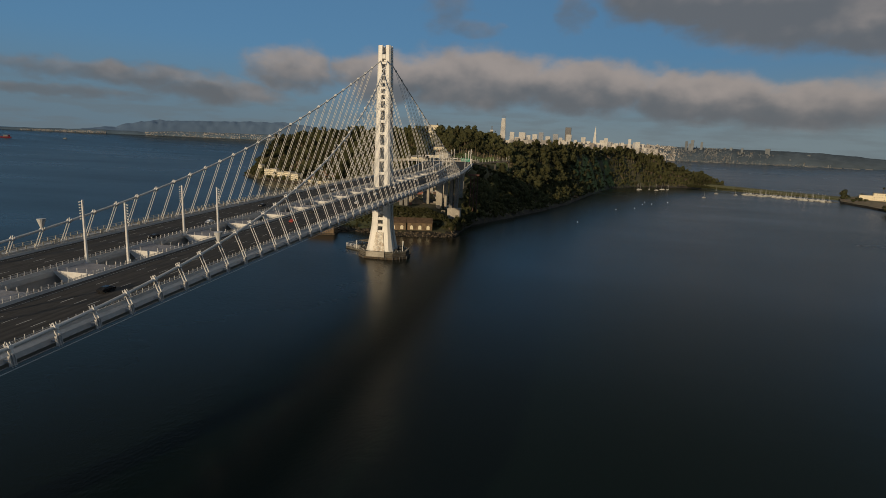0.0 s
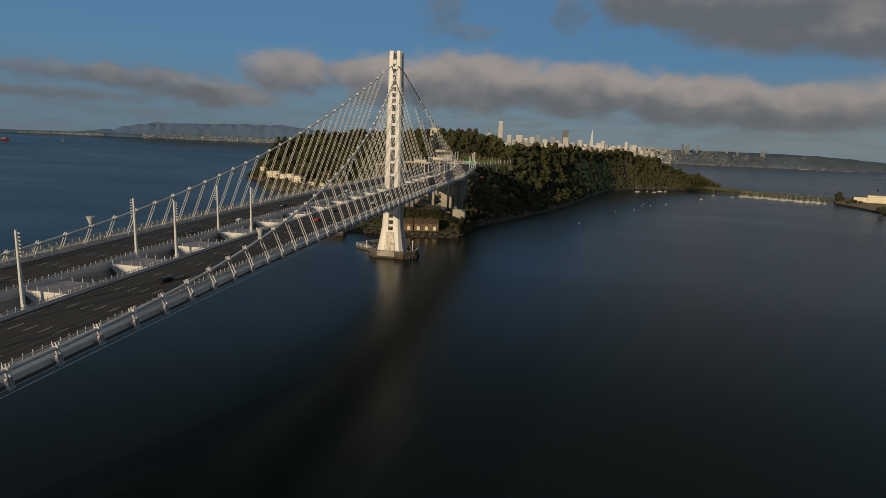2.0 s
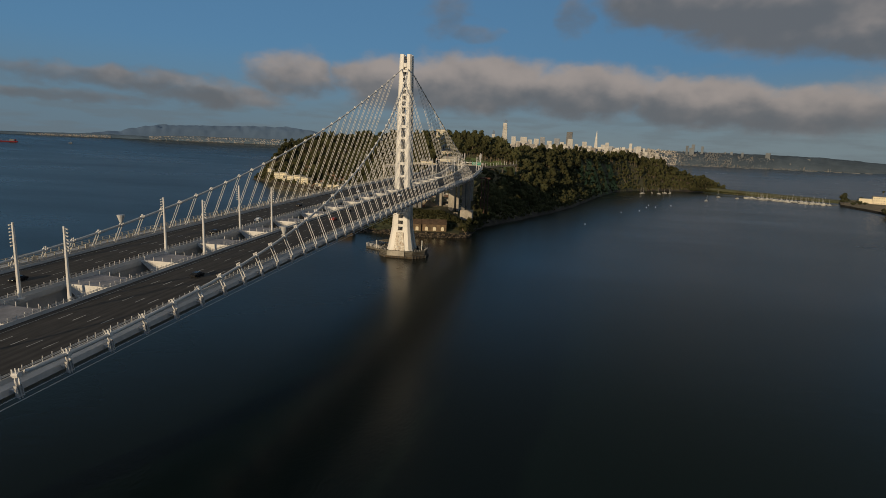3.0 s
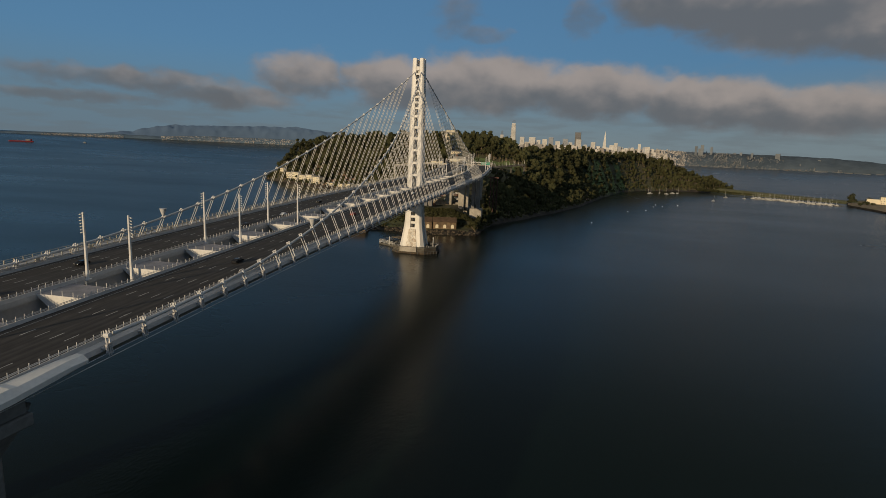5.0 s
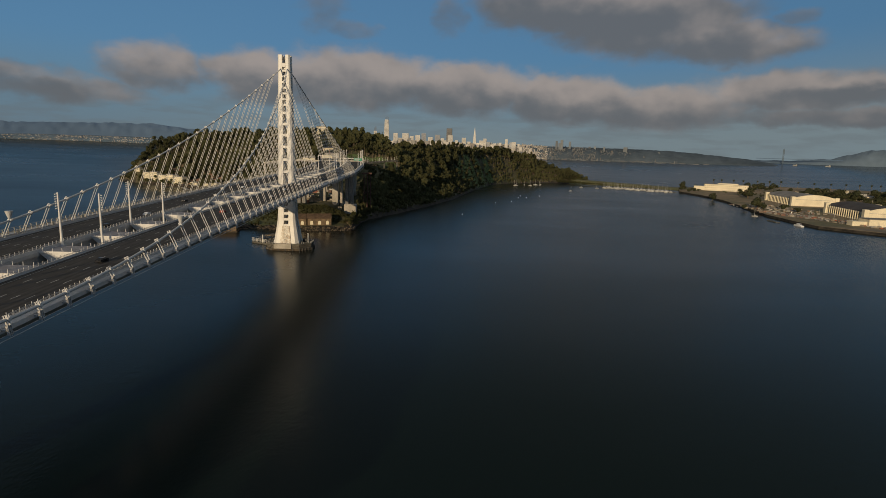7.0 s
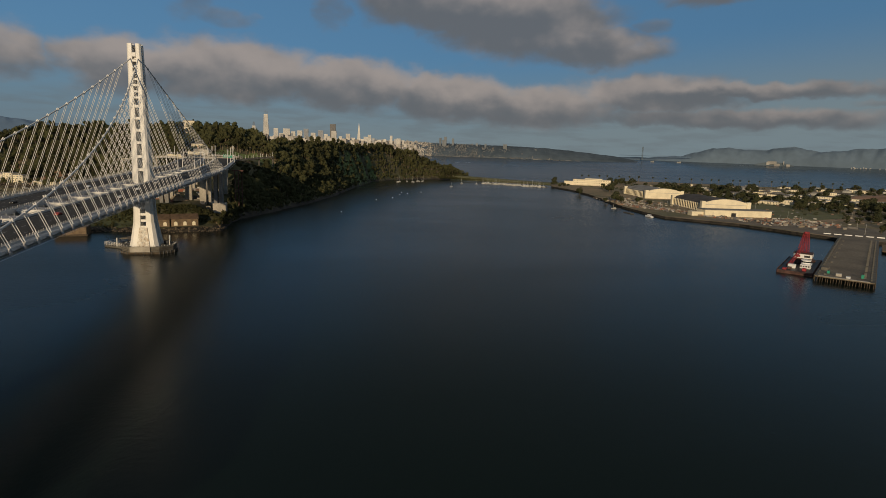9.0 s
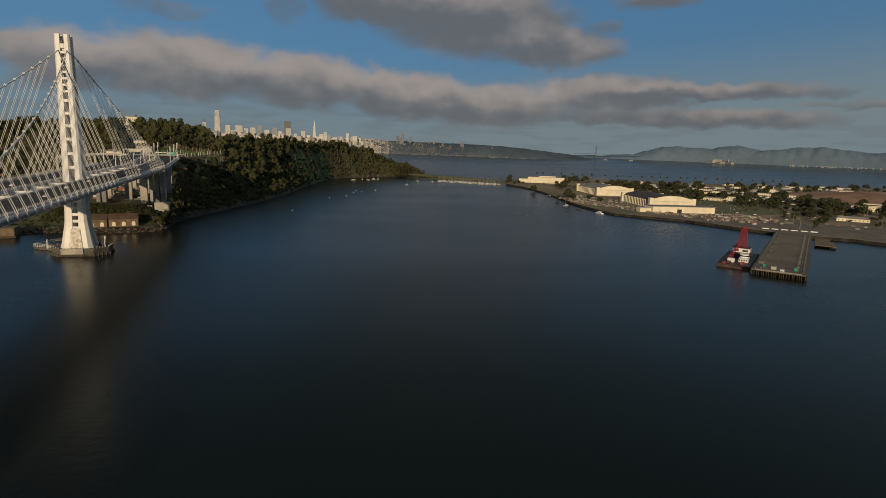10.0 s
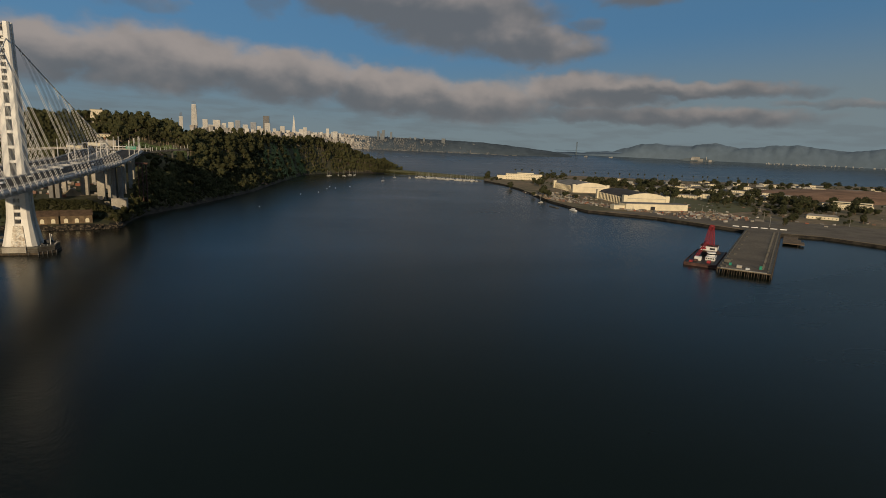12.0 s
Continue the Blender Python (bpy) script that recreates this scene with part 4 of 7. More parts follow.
# cross beams between the decks
def cross_beam():
    """A closed box between the decks, deep in the middle and shallow where it meets them."""
    bm = bmesh.new()
    x = X_IN + 0.2
    rings = []
    for xx, hw, deep in ((-x, 5.7, 0.9), (-2.6, 5.5, 5.2), (2.6, 5.5, 5.2), (x, 5.7, 0.9)):
        rings.append([bm.verts.new(p) for p in ((xx, -hw, -0.15), (xx, hw, -0.15), (xx, hw, -0.75), (xx, hw * 0.95, -deep), (xx, -hw * 0.95, -deep), (xx, -hw, -0.75))])
    for a, b in zip(rings, rings[1:]):
        for i in range(6):
            j = (i + 1) % 6
            bm.faces.new((a[i], b[i], b[j], a[j]))
    bm.faces.new(rings[0])
    bm.faces.new(rings[-1][::-1])
    bmesh.ops.recalc_face_normals(bm, faces=bm.faces)
    me = bpy.data.meshes.new("cross_beam")
    bm.normal_update()
    bm.to_mesh(me)
    bm.free()
    me.materials.append(M_WHITE)
    me.materials.append(M_BEAM_TOP)
    # upward faces get the darker copy, painted as dim as low sun leaves them
    for p in me.polygons:
        if p.normal.z > 0.9:
            p.material_index = 1
    return me


me_beam = cross_beam()
bm = bmesh.new()
box(bm, -0.06, 0.06, -0.06, 0.06, -0.15, 1.05)
me_brail = bpy.data.meshes.new("beam_post")
bm.to_mesh(me_brail)
bm.free()
me_brail.materials.append(M_WHITE)
MAST_Y = [-381.0, -329.5, -276.0, -230.0]
BEAMS = [-425.9 + 28.8 * k for k in range(21)]
for y in BEAMS:
    if abs(y) < 9:
        continue
    b = shared("cross_beam", me_beam, bridge, Matrix.Translation((deck_x(y), y, deck_z(y))))
    for sy in (-1, 1):
        for i in range(5):
            shared("rail_post", me_brail, b, Matrix.Translation((-X_IN + 1 + i * (2 * X_IN - 2) / 4, sy * 5.3, 0)))


# main cables and suspenders
def cable_z(y):
    if y <= 0:
        d = max(0.0, y + 357.0)
        return 49.2 + 0.0287 * d + 0.00072 * d * d
    d = max(0.0, Y_ANCHOR_W - y)
    return 61.5 + 0.45 * d + 0.0004 * d * d


Z_TOP = cable_z(-0.01)


def cable_x(y):
    """Half the distance between the two main cables."""
    low = 49.2 if y <= 0 else 61.5
    return max(1.6, X_HANG - 0.2 - (cable_z(y) - low) * (X_HANG - 2.0) / (Z_TOP - low))


def cable_at(side, y):
    c = cable_x(y)
    return side * c + X_MID * c / X_HANG


HY = [-367.6 + 10.0 * k for k in range(54)]           # suspenders, ten metres apart
for s in (1, -1):
    bm = bmesh.new()
    tube(bm, [(cable_at(s, y), y, cable_z(y)) for y in [Y_ANCHOR_E + 3 * i for i in range(222)] if y <= Y_ANCHOR_W], 0.40, 10)
    part("main_cable", bm, M_ROPE, bridge, "white wrapped main cable", smooth=True)


def suspender_mesh(length):
    """A pair of ropes with sockets, hanging from the origin along -z."""
    bm = bmesh.new()
    for dx in (-0.42, 0.42):
        rod(bm, (0, dx, -length), (0, dx, 0), 0.13, n=5)
        rod(bm, (0, dx, -length), (0, dx, -length + min(1.5, length * 0.5)), 0.2, n=6)
    me = bpy.data.meshes.new("suspender")
    bm.to_mesh(me)
    bm.free()
    me.materials.append(M_WHITE)
    return me


bm = bmesh.new()
for sx in (-1, 1):
    box(bm, sx * 0.30 - 0.08, sx * 0.30 + 0.08, -0.5, 0.5, -0.42, 0.42, bevel=0.03)
    box(bm, sx * 0.30 - 0.04, sx * 0.30 + 0.04, -0.5, -0.28, 0.4, 1.05)
    box(bm, sx * 0.30 - 0.04, sx * 0.30 + 0.04, 0.28, 0.5, 0.4, 1.05)
rod(bm, (0, -0.65, 0), (0, 0.65, 0), 0.47, n=10)
me_clamp = bpy.data.meshes.new("clamp")
bm.to_mesh(me_clamp)
bm.free()
me_clamp.materials.append(M_CLAMP)
bm = bmesh.new()
# slanted open box: back plate, two cheeks, cap and the rope sockets below
lean = Matrix.Translation((0.1, 0, 0)) @ Matrix.Rotation(radians(-9), 4, "Y")
box(bm, -0.52, -0.42, -0.55, 0.55, -2.2, -0.1, lean)
for yy in (-0.52, 0.0, 0.52):
    box(bm, -0.5, 0.10, yy - 0.05, yy + 0.05, -2.2, -0.15, lean)
box(bm, -0.52, 0.12, -0.58, 0.58, -2.1, -1.95, lean)
for yy in (-0.27, 0.27):
    rod(bm, lean @ Vector((-0.15, yy, -2.5)), lean @ Vector((-0.15, yy, 0.3)), 0.13, n=6)
box(bm, -2.2, -0.45, -0.35, 0.35, -1.4, -1.05, bevel=0.05)
me_anchor = bpy.data.meshes.new("bracket")
bm.to_mesh(me_anchor)
bm.free()
me_anchor.materials.append(M_GIRDER)

for s in (1, -1):
    for y in HY:
        if abs(y) < 9 or y > Y_ANCHOR_W - 4:
            continue
        foot = Vector((s * X_HANG + X_MID, y, deck_z(y) + 0.4))
        top = Vector((cable_at(s, y), y, cable_z(y)))
        b = shared("bracket", me_anchor, bridge, Matrix.Translation(foot) @ (Matrix.Rotation(math.pi, 4, "Z") if s < 0 else Matrix.Identity(4)))
        d = top - foot
        if top.z > foot.z + 0.6:
            lean = d.to_track_quat("Z", "Y").to_matrix().to_4x4()
            m = Matrix.Translation(top) @ lean
            sp = shared("suspender", suspender_mesh(d.length), bridge, m)
            shared("clamp", me_clamp, sp, Matrix.Identity(4))
        else:
            shared("clamp", me_clamp, bridge, Matrix.Translation(top))

# anchorage housings at the east end
for s in (1, -1):
    bm = bmesh.new()
    # outline across the deck edge: inner foot, top, outer shoulder, outer skirt
    rings = []
    for y, top, out in ((-480, 1.1, 4.6), (-389, 1.1, 4.6), (-387.5, 0.8, 4.4), (-381, 0.7, 3.9), (-377, 0.55, 3.4), (-373.0, 0.2, 3.0)):
        z = deck_z(y)
        prof = [(X_OUT - 0.1, z + top - 0.25), (X_OUT + 0.5, z + top), (X_OUT + out - 1.1, z + top - 0.15), (X_OUT + out, z + min(top - 1.0, -0.3)), (X_OUT + out, z - 1.3), (X_OUT - 1.5, z - 4.2)]
        rings.append([bm.verts.new((s * x + X_MID, y, zz)) for x, zz in prof])
    for a, b in zip(rings, rings[1:]):
        for i in range(6):
            bm.faces.new((a[i], b[i], b[(i + 1) % 6], a[(i + 1) % 6]))
    bm.faces.new(rings[0])
    bm.faces.new(rings[-1][::-1])
    bmesh.ops.recalc_face_normals(bm, faces=bm.faces)
    part("anchorage_housing", bm, M_WHITE, bridge, "pale sloped cable anchorage cover")

# east pier
bm = bmesh.new()
for s in (1, -1):
    rings = []
    for z, w, l in ((-3, 4.2, 4.0), (31, 4.2, 4.0), (37, 8.0, 5.2), (41.0, 9.5, 6.0)):
        c = s * 21.0
        rings.append([bm.verts.new((c + x, -388 + y, z)) for x, y in ((-w, -l + 1), (-w + 1, -l), (w - 1, -l), (w, -l + 1), (w, l - 1), (w - 1, l), (-w + 1, l), (-w, l - 1))])
    for a, b in zip(rings, rings[1:]):
        for i in range(8):
            bm.faces.new((a[i], a[(i + 1) % 8], b[(i + 1) % 8], b[i]))
    bm.faces.new(rings[0][::-1])
    bm.faces.new(rings[-1])
box(bm, -33, 33, -392.5, -384.5, 38.6, 41.0, bevel=0.3)
for s in (1, -1):
    box(bm, min(s * 28.6, s * 32.2), max(s * 28.6, s * 32.2), -392, -385, 40.8, 44.5, bevel=0.3)
tagged(part("bridge_pier", bm, M_COLUMN), "tall grey concrete pier with a wide cross head in the water", "pier")


# west piers under the decks
def pier_pair(y, xs, z0, w, l, mat_, label, cap=True):
    t = thing("bridge_pier", label, "pier", at=Matrix.Translation((deck_x(y), y, 0)))
    for x in xs:
        bm = bmesh.new()
        box(bm, x - w, x + w, -l, l, z0, deck_z(y) - 5.3, bevel=0.3)
        part("column", bm, mat_, t)
    if cap:
        part("footing", a_box(21.8, 35.6, -l - 1.5, l + 1.5, z0 - 11, z0 + 0.5, bevel=0.4), M_CONC, t, "pale concrete footing block")
    return t


def isle_ground(x, y):
    """Height of the hilly island's ground at a plan point of the world."""
    p = HILLY.inverted() @ Vector((x, y, 0))
    return 0.9795 * float(island_height(np.array([[p.x, p.y]]))[0])


pier_pair(172, (-30.4, -24.9, 24.9, 30.4), 22, 1.9, 3.0, M_COLUMN, "group of tall concrete columns under the west end of the decks")
for y, xs, w in ((205, (-9.9, 5.3), 3.6), (209, (12.2,), 1.5), (208, (-36.0, -29.0), 1.9), (262, (-20, 0, 18), 2.2), (310, (-20, 20), 2.2), (355, (-20, 20), 2.2), (400, (-20, 20), 2.2), (440, (-20, 20), 2.2)):
    pier_pair(y, xs, isle_ground(deck_x(y), y) - 6, w, 2.4, M_CONC, "concrete viaduct columns above the island yard", cap=False)


# rust-red temporary supports beside the west pier
props = thing("temporary_support", "rust-red steel columns with a cross girder beside the west pier", "support")
for x in (36.0, 40.0, 44.0):
    z0 = isle_ground(x, 226.0)
    bm = bmesh.new()
    rod(bm, (x, 226, z0 - 1), (x, 226, 55.0), 0.6, n=10)
    part("column", bm, M_PROP, props)
bm = bmesh.new()
box(bm, 33.0, 46.0, 225, 227, 55.0, 56.8, bevel=0.1)
part("cross_girder", bm, M_PROP, props)
for z in (24, 38):
    bm = bmesh.new()
    rod(bm, (36.0, 226, z), (44.0, 226, z + 9), 0.25, n=6)
    rod(bm, (44.0, 226, z), (36.0, 226, z + 9), 0.25, n=6)
    part("brace", bm, M_PROP, props)


# ---- the tower ----
tower = thing("bridge_tower", "white steel tower of four tapered legs with link beams", "tower", at=pose(-0.3, 0, 0))


def leg_half(z):
    return float(np.interp(z, [5.8, 9, 24, 32, 55, 160], [10.9, 10.1, 7.6, 7.1, 6.45, 4.75]))


def leg_gap(z):
    return float(np.interp(z, [7.5, 24, 55, 160], [1.9, 2.0, 1.95, 1.35]))


for sx in (1, -1):
    for sy in (1, -1):
        bm = bmesh.new()
        rings = []
        for z in (5.8, 9, 14, 20, 25, 32, 44, 55, 75, 95, 115, 135, 150, 160):
            o, i = leg_half(z), leg_gap(z)
            c = (o - i) * 0.30
            oy = o * 0.92
            pr = [(i, i), (o, i), (o, oy - c), (o - c, oy), (i, oy)]
            rings.append([bm.verts.new((sx * x, sy * y, z)) for x, y in pr])
        for a, b in zip(rings, rings[1:]):
            for k in range(5):
                bm.faces.new((a[k], a[(k + 1) % 5], b[(k + 1) % 5], b[k]))
        bm.faces.new(rings[0][::-1])
        bm.faces.new(rings[-1])
        bmesh.ops.recalc_face_normals(bm, faces=bm.faces)
        part("leg", bm, M_WHITE, tower)

LINKS = [12.5, 16, 21, 26, 31, 36, 41, 46, 50] + [66, 76, 86.5, 96, 105, 114, 120.5, 125, 129.5, 134, 138.5, 143, 147.5]
for z in LINKS:
    o, i = leg_half(z), leg_gap(z) + 0.1
    hh = 1.05 if z < 115 else 0.8
    for yy in (-o * 0.80, o * 0.80):
        part("link_beam", a_box(-i, i, yy - 0.5, yy + 0.5, z - hh, z + hh, bevel=0.06), M_WHITE, tower)
    for xx in (-o * 0.82, o * 0.82):
        part("link_beam", a_box(xx - 0.5, xx + 0.5, -i, i, z - hh, z + hh, bevel=0.06), M_WHITE, tower)
# sloping service panel and stair at the foot
bm = bmesh.new()
a = [bm.verts.new(p) for p in ((-4.6, -10.5, 5.9), (4.6, -10.5, 5.9), (2.9, -8.0, 20.5), (-2.9, -8.0, 20.5), (-4.6, -8.6, 5.9), (4.6, -8.6, 5.9), (2.9, -7.2, 20.5), (-2.9, -7.2, 20.5))]
for q in ((0, 1, 2, 3), (5, 4, 7, 6), (1, 5, 6, 2), (4, 0, 3, 7), (3, 2, 6, 7), (1, 0, 4, 5)):
    bm.faces.new([a[k] for k in q])
bmesh.ops.recalc_face_normals(bm, faces=bm.faces)
part("access_panel", bm, M_STAINED, tower, "stained white service panel at the foot")
bm = bmesh.new()
for k in range(7):
    z = 6.9 + k * 2.0
    y = -10.7 + (z - 5.9) * 0.171
    box(bm, -1.9, 1.9, y - 0.5, y, z, z + 0.10)
    rod(bm, (-1.6 if k % 2 else 1.6, y - 0.3, z), (1.6 if k % 2 else -1.6, y + 0.04, z + 2.0), 0.10, n=5)
part("service_stair", bm, M_CLAMP, tower, "zigzag steel stair")
bm = bmesh.new()
box(bm, -1.5, 1.5, -4.6, 4.6, 150.2, 153.6, bevel=0.4)
box(bm, -2.6, 2.6, -2.4, 2.4, 148.6, 151.0, bevel=0.4)
part("cable_saddle", bm, M_WHITE, tower, "white cable saddle")
bm = bmesh.new()
rod(bm, (0, -1.5, 153.6), (0, -1.5, 157.8), 0.45, 0.3, n=8)
box(bm, -0.8, 0.8, -2.2, -0.8, 156.2, 158.2, bevel=0.2)
part("beacon", bm, M_DARK, tower, "dark aviation beacon")

# footing in the water
foot = thing("tower_footing", "dark octagonal concrete footing with timber fenders standing in the water", "footing")


def ngon_block(bm, pts, z0, z1):
    a = [bm.verts.new((x, y, z0)) for x, y in pts]
    b = [bm.verts.new((x, y, z1)) for x, y in pts]
    n = len(pts)
    for i in range(n):
        bm.faces.new((a[i], a[(i + 1) % n], b[(i + 1) % n], b[i]))
    bm.faces.new(a[::-1])
    bm.faces.new(b)
    bmesh.ops.recalc_face_normals(bm, faces=bm.faces)


OCT = [(-18.5, -4.5), (-11.5, -12.2), (12, -12.2), (20.5, -3), (20.5, 8), (11, 15), (-11, 15), (-18.5, 7)]
bm = bmesh.new()
ngon_block(bm, OCT, -2, 1.6)
part("fender", bm, M_TIMBER, foot, "dark wet timber fender")
bm = bmesh.new()
ngon_block(bm, [(x * 0.96, y * 0.96) for x, y in OCT], 1.6, 5.0)
part("cap", bm, M_CONC_DARK, foot, "dark stained concrete cap")
part("front_plate", a_box(-9.6, 5.0, -12.75, -12.1, 1.7, 5.9, bevel=0.08), M_CONC, foot, "pale stained concrete front plate")
bm = bmesh.new()
for z0 in (2.6, 3.9):
    ngon_block(bm, [(x * 0.975, y * 0.975) for x, y in OCT], z0, z0 + 0.35)
part("ledge", bm, M_TIMBER, foot)
bm = bmesh.new()
ngon_block(bm, [(x * 0.985, y * 0.985) for x, y in OCT], 5.0, 5.8)
part("rim", bm, M_CONC_DARK, foot)
bm = bmesh.new()
box(bm, -0.25, 0.25, -0.25, 0.25, -2, 2.1)
strip = part("rubbing_strip", bm, M_DARK, foot, at=Matrix.Translation((*OCT[0], 0))).data
for x, y in [(OCT[i][0] + (OCT[(i + 1) % 8][0] - OCT[i][0]) * t / 4, OCT[i][1] + (OCT[(i + 1) % 8][1] - OCT[i][1]) * t / 4) for i in range(8) for t in range(4)][1:]:
    shared("rubbing_strip", strip, foot, Matrix.Translation((x, y, 0)))
bm = bmesh.new()
rod(bm, (17, -2, 5.7), (17, -2, 14), 0.35, 0.3)
rod(bm, (15, 8, 5.7), (15, 8, 12), 0.25)
part("mooring_post", bm, M_WHITE, foot, "pale marker post")

for k in range(8):
    (x0, y0), (x1, y1) = OCT[k], OCT[(k + 1) % 8]
    n = max(2, int(math.hypot(x1 - x0, y1 - y0) / 2.4))
    for q in range(n):
        x, y = (x0 + (x1 - x0) * q / n) * 0.95, (y0 + (y1 - y0) * q / n) * 0.95
        part("rail_post", a_box(x - 0.08, x + 0.08, y - 0.08, y + 0.08, 5.8, 7.0), M_CLAMP, foot)
for x, y, l, w, h in ((13.5, 3, 3.5, 2.5, 2.6), (14.5, 7.5, 2.2, 2, 1.8), (-13.5, 1, 2.5, 3, 1.6), (12.2, -3.5, 1.6, 1.6, 1.3)):
    part("gear_box", a_box(x - l / 2, x + l / 2, y - w / 2, y + w / 2, 5.8, 5.8 + h, bevel=0.08), M_DARK, foot, "dark gear box")

dock = thing("work_platform", "low steel work platform with railings and a canopy over water", "platform", at=pose(-39.5, 23, 0, 0, 0, -31) @ pose(36, -8, 0))
bm = bmesh.new()
box(bm, -36, -17.2, 8, 42, -0.6, 1.4, bevel=0.1)
part("platform_deck", bm, M_CONC_DARK, dock)
for x in (-35, -29, -23, -18):
    for y in (9, 25, 41):
        bm = bmesh.new()
        rod(bm, (x, y, -3), (x, y, 3.4), 0.35, n=7)
        part("pile", bm, M_TIMBER, dock)
for k in range(11):
    x = -35.8 + k * 1.8
    part("railing_post", a_box(x - 0.1, x + 0.1, 8.1, 8.3, 1.4, 4.6), M_WHITE, dock)
for z in (2.4, 3.4, 4.5):
    part("railing", a_box(-35.9, -17.4, 8.12, 8.28, z, z + 0.16), M_WHITE, dock)
    part("railing", a_box(-35.95, -35.79, 8.3, 30, z, z + 0.16), M_WHITE, dock)
part("gate_post", a_box(-22.6, -21.8, 7.8, 8.6, 1.4, 8.6, bevel=0.08), M_WHITE, dock, "tall pale gate post")
canopy = part("canopy", a_box(-33, -22, 20, 30, 5.6, 6.0, pose(0, 0, 0), bevel=0.08), M_SAND, dock, "sandy flat canopy roof")
for x in (-32.4, -22.6):
    for y in (20.6, 29.4):
        part("canopy_post", a_box(x - 0.15, x + 0.15, y - 0.15, y + 0.15, 1.4, 5.6), M_DARK, canopy)
part("shelter", a_box(-30, -19, 31, 40, 1.4, 5.4, bevel=0.1), M_CONC_DARK, dock, "dark flat-roofed shelter")
part("crate", a_box(-26, -23, 12, 15, 1.4, 3.2, bevel=0.08), M_CONC, dock)
part("crate", a_box(-32, -30, 13, 17, 1.4, 2.8, bevel=0.08), M_DARK, dock)


# ---- lamp masts ----
def lamp_mast():
    t = thing("street_lamp", "tall white lamp mast with a column of small floodlights", "lamp", group="lamp masts between the decks")
    bm = bmesh.new()
    rod(bm, (0, 0, 0), (0, 0, 19.2), 0.48, 0.26, n=8)
    part("pole", bm, M_WHITE, t, smooth=False)
    part("base_plate", a_box(-0.75, 0.75, -0.75, 0.75, -0.1, 0.35, bevel=0.06), M_WHITE, t)
    bm = bmesh.new()
    box(bm, -0.55, 0.0, -0.22, 0.22, -0.16, 0.16, bevel=0.04)
    box(bm, 0.0, 0.4, -0.05, 0.05, -0.05, 0.05)
    me = bpy.data.meshes.new("floodlight")
    bm.to_mesh(me)
    bm.free()
    me.materials.append(M_LAMP)
    for k in range(7):
        shared("floodlight", me, t, pose(-0.65, 0, 18.6 - k * 0.85, 0, -20, 0))
    return t


first = lamp_mast()
first.matrix_basis = Matrix.Translation((X_MID + X_IN - 0.3, MAST_Y[0], deck_z(MAST_Y[0]) - 0.4))
for k, y in enumerate(MAST_Y):
    if k:
        copy_thing(first, Matrix.Translation((X_MID + X_IN - 0.3, y, deck_z(y) - 0.4)) @ pose(0, 0, 0, 0, 0, 180))
    copy_thing(first, Matrix.Translation((X_MID - X_IN + 0.2, y, deck_z(y) - 0.4)))
for x, y in [(-7.5, 150), (-7.5, 170), (6.2, 162), (6.8, 190), (6.5, 208), (31, 222), (-32, 205), (7, 238), (30.5, 262), (7, 280), (31, 305), (-32, 250), (30, 345), (8, 320)]:
    copy_thing(first, pose(x + deck_x(y), y, deck_z(y) - 0.4, 0, 0, 90 if x < 0 else 180))

# inverted cone on a clamp of the south cable
cone = thing("warning_light", "pale upturned cone lantern on the south main cable", "lantern", at=Matrix.Translation((cable_at(-1, -267.6), -267.6, cable_z(-267.6))))
bm = bmesh.new()
rod(bm, (0, 0, -0.4), (0, 0, 1.0), 0.25, 0.25)
rod(bm, (0, 0, 0.9), (0, 0, 3.6), 0.5, 1.35, n=14)
part("cone", bm, M_LAMP, cone)
cone2 = copy_thing(cone, Matrix.Translation((cable_at(1, -267.6), -267.6, cable_z(-267.6))))
tagged(cone2, "pale upturned cone lantern on the north main cable")


# ---- sign gantries ----
def gantry(y, x0, x1, z, board, label, bx):
    t = thing("sign_gantry", label, "sign")
    for x in (x0, x1):
        bm = bmesh.new()
        rod(bm, (x, y, z), (x, y, z + 9.0), 0.3, n=7)
        part("post", bm, M_WHITE, t)
    part("truss", a_box(x0, x1, y - 0.3, y + 0.3, z + 8.2, z + 8.9), M_WHITE, t)
    b = part("board", a_box(bx[0], bx[1], y - 0.65, y - 0.42, z + 5.6, z + 9.4, bevel=0.05), board, t)
    for k in range(3):
        part("lettering_bar", a_box(bx[0] + 1, bx[0] + 1 + (bx[1] - bx[0]) * (0.8 - 0.2 * k), y - 0.70, y - 0.66, z + 8.3 - k * 1.1, z + 8.8 - k * 1.1), M_LINE, b)


gantry(262, 5, 31, deck_z(262), M_GREEN_SIGN, "green road sign on a steel gantry over the deck", (18, 29))
gantry(325, -42, -16, deck_z(325), M_CREAM, "pale back of a road sign on a gantry", (-36, -22))


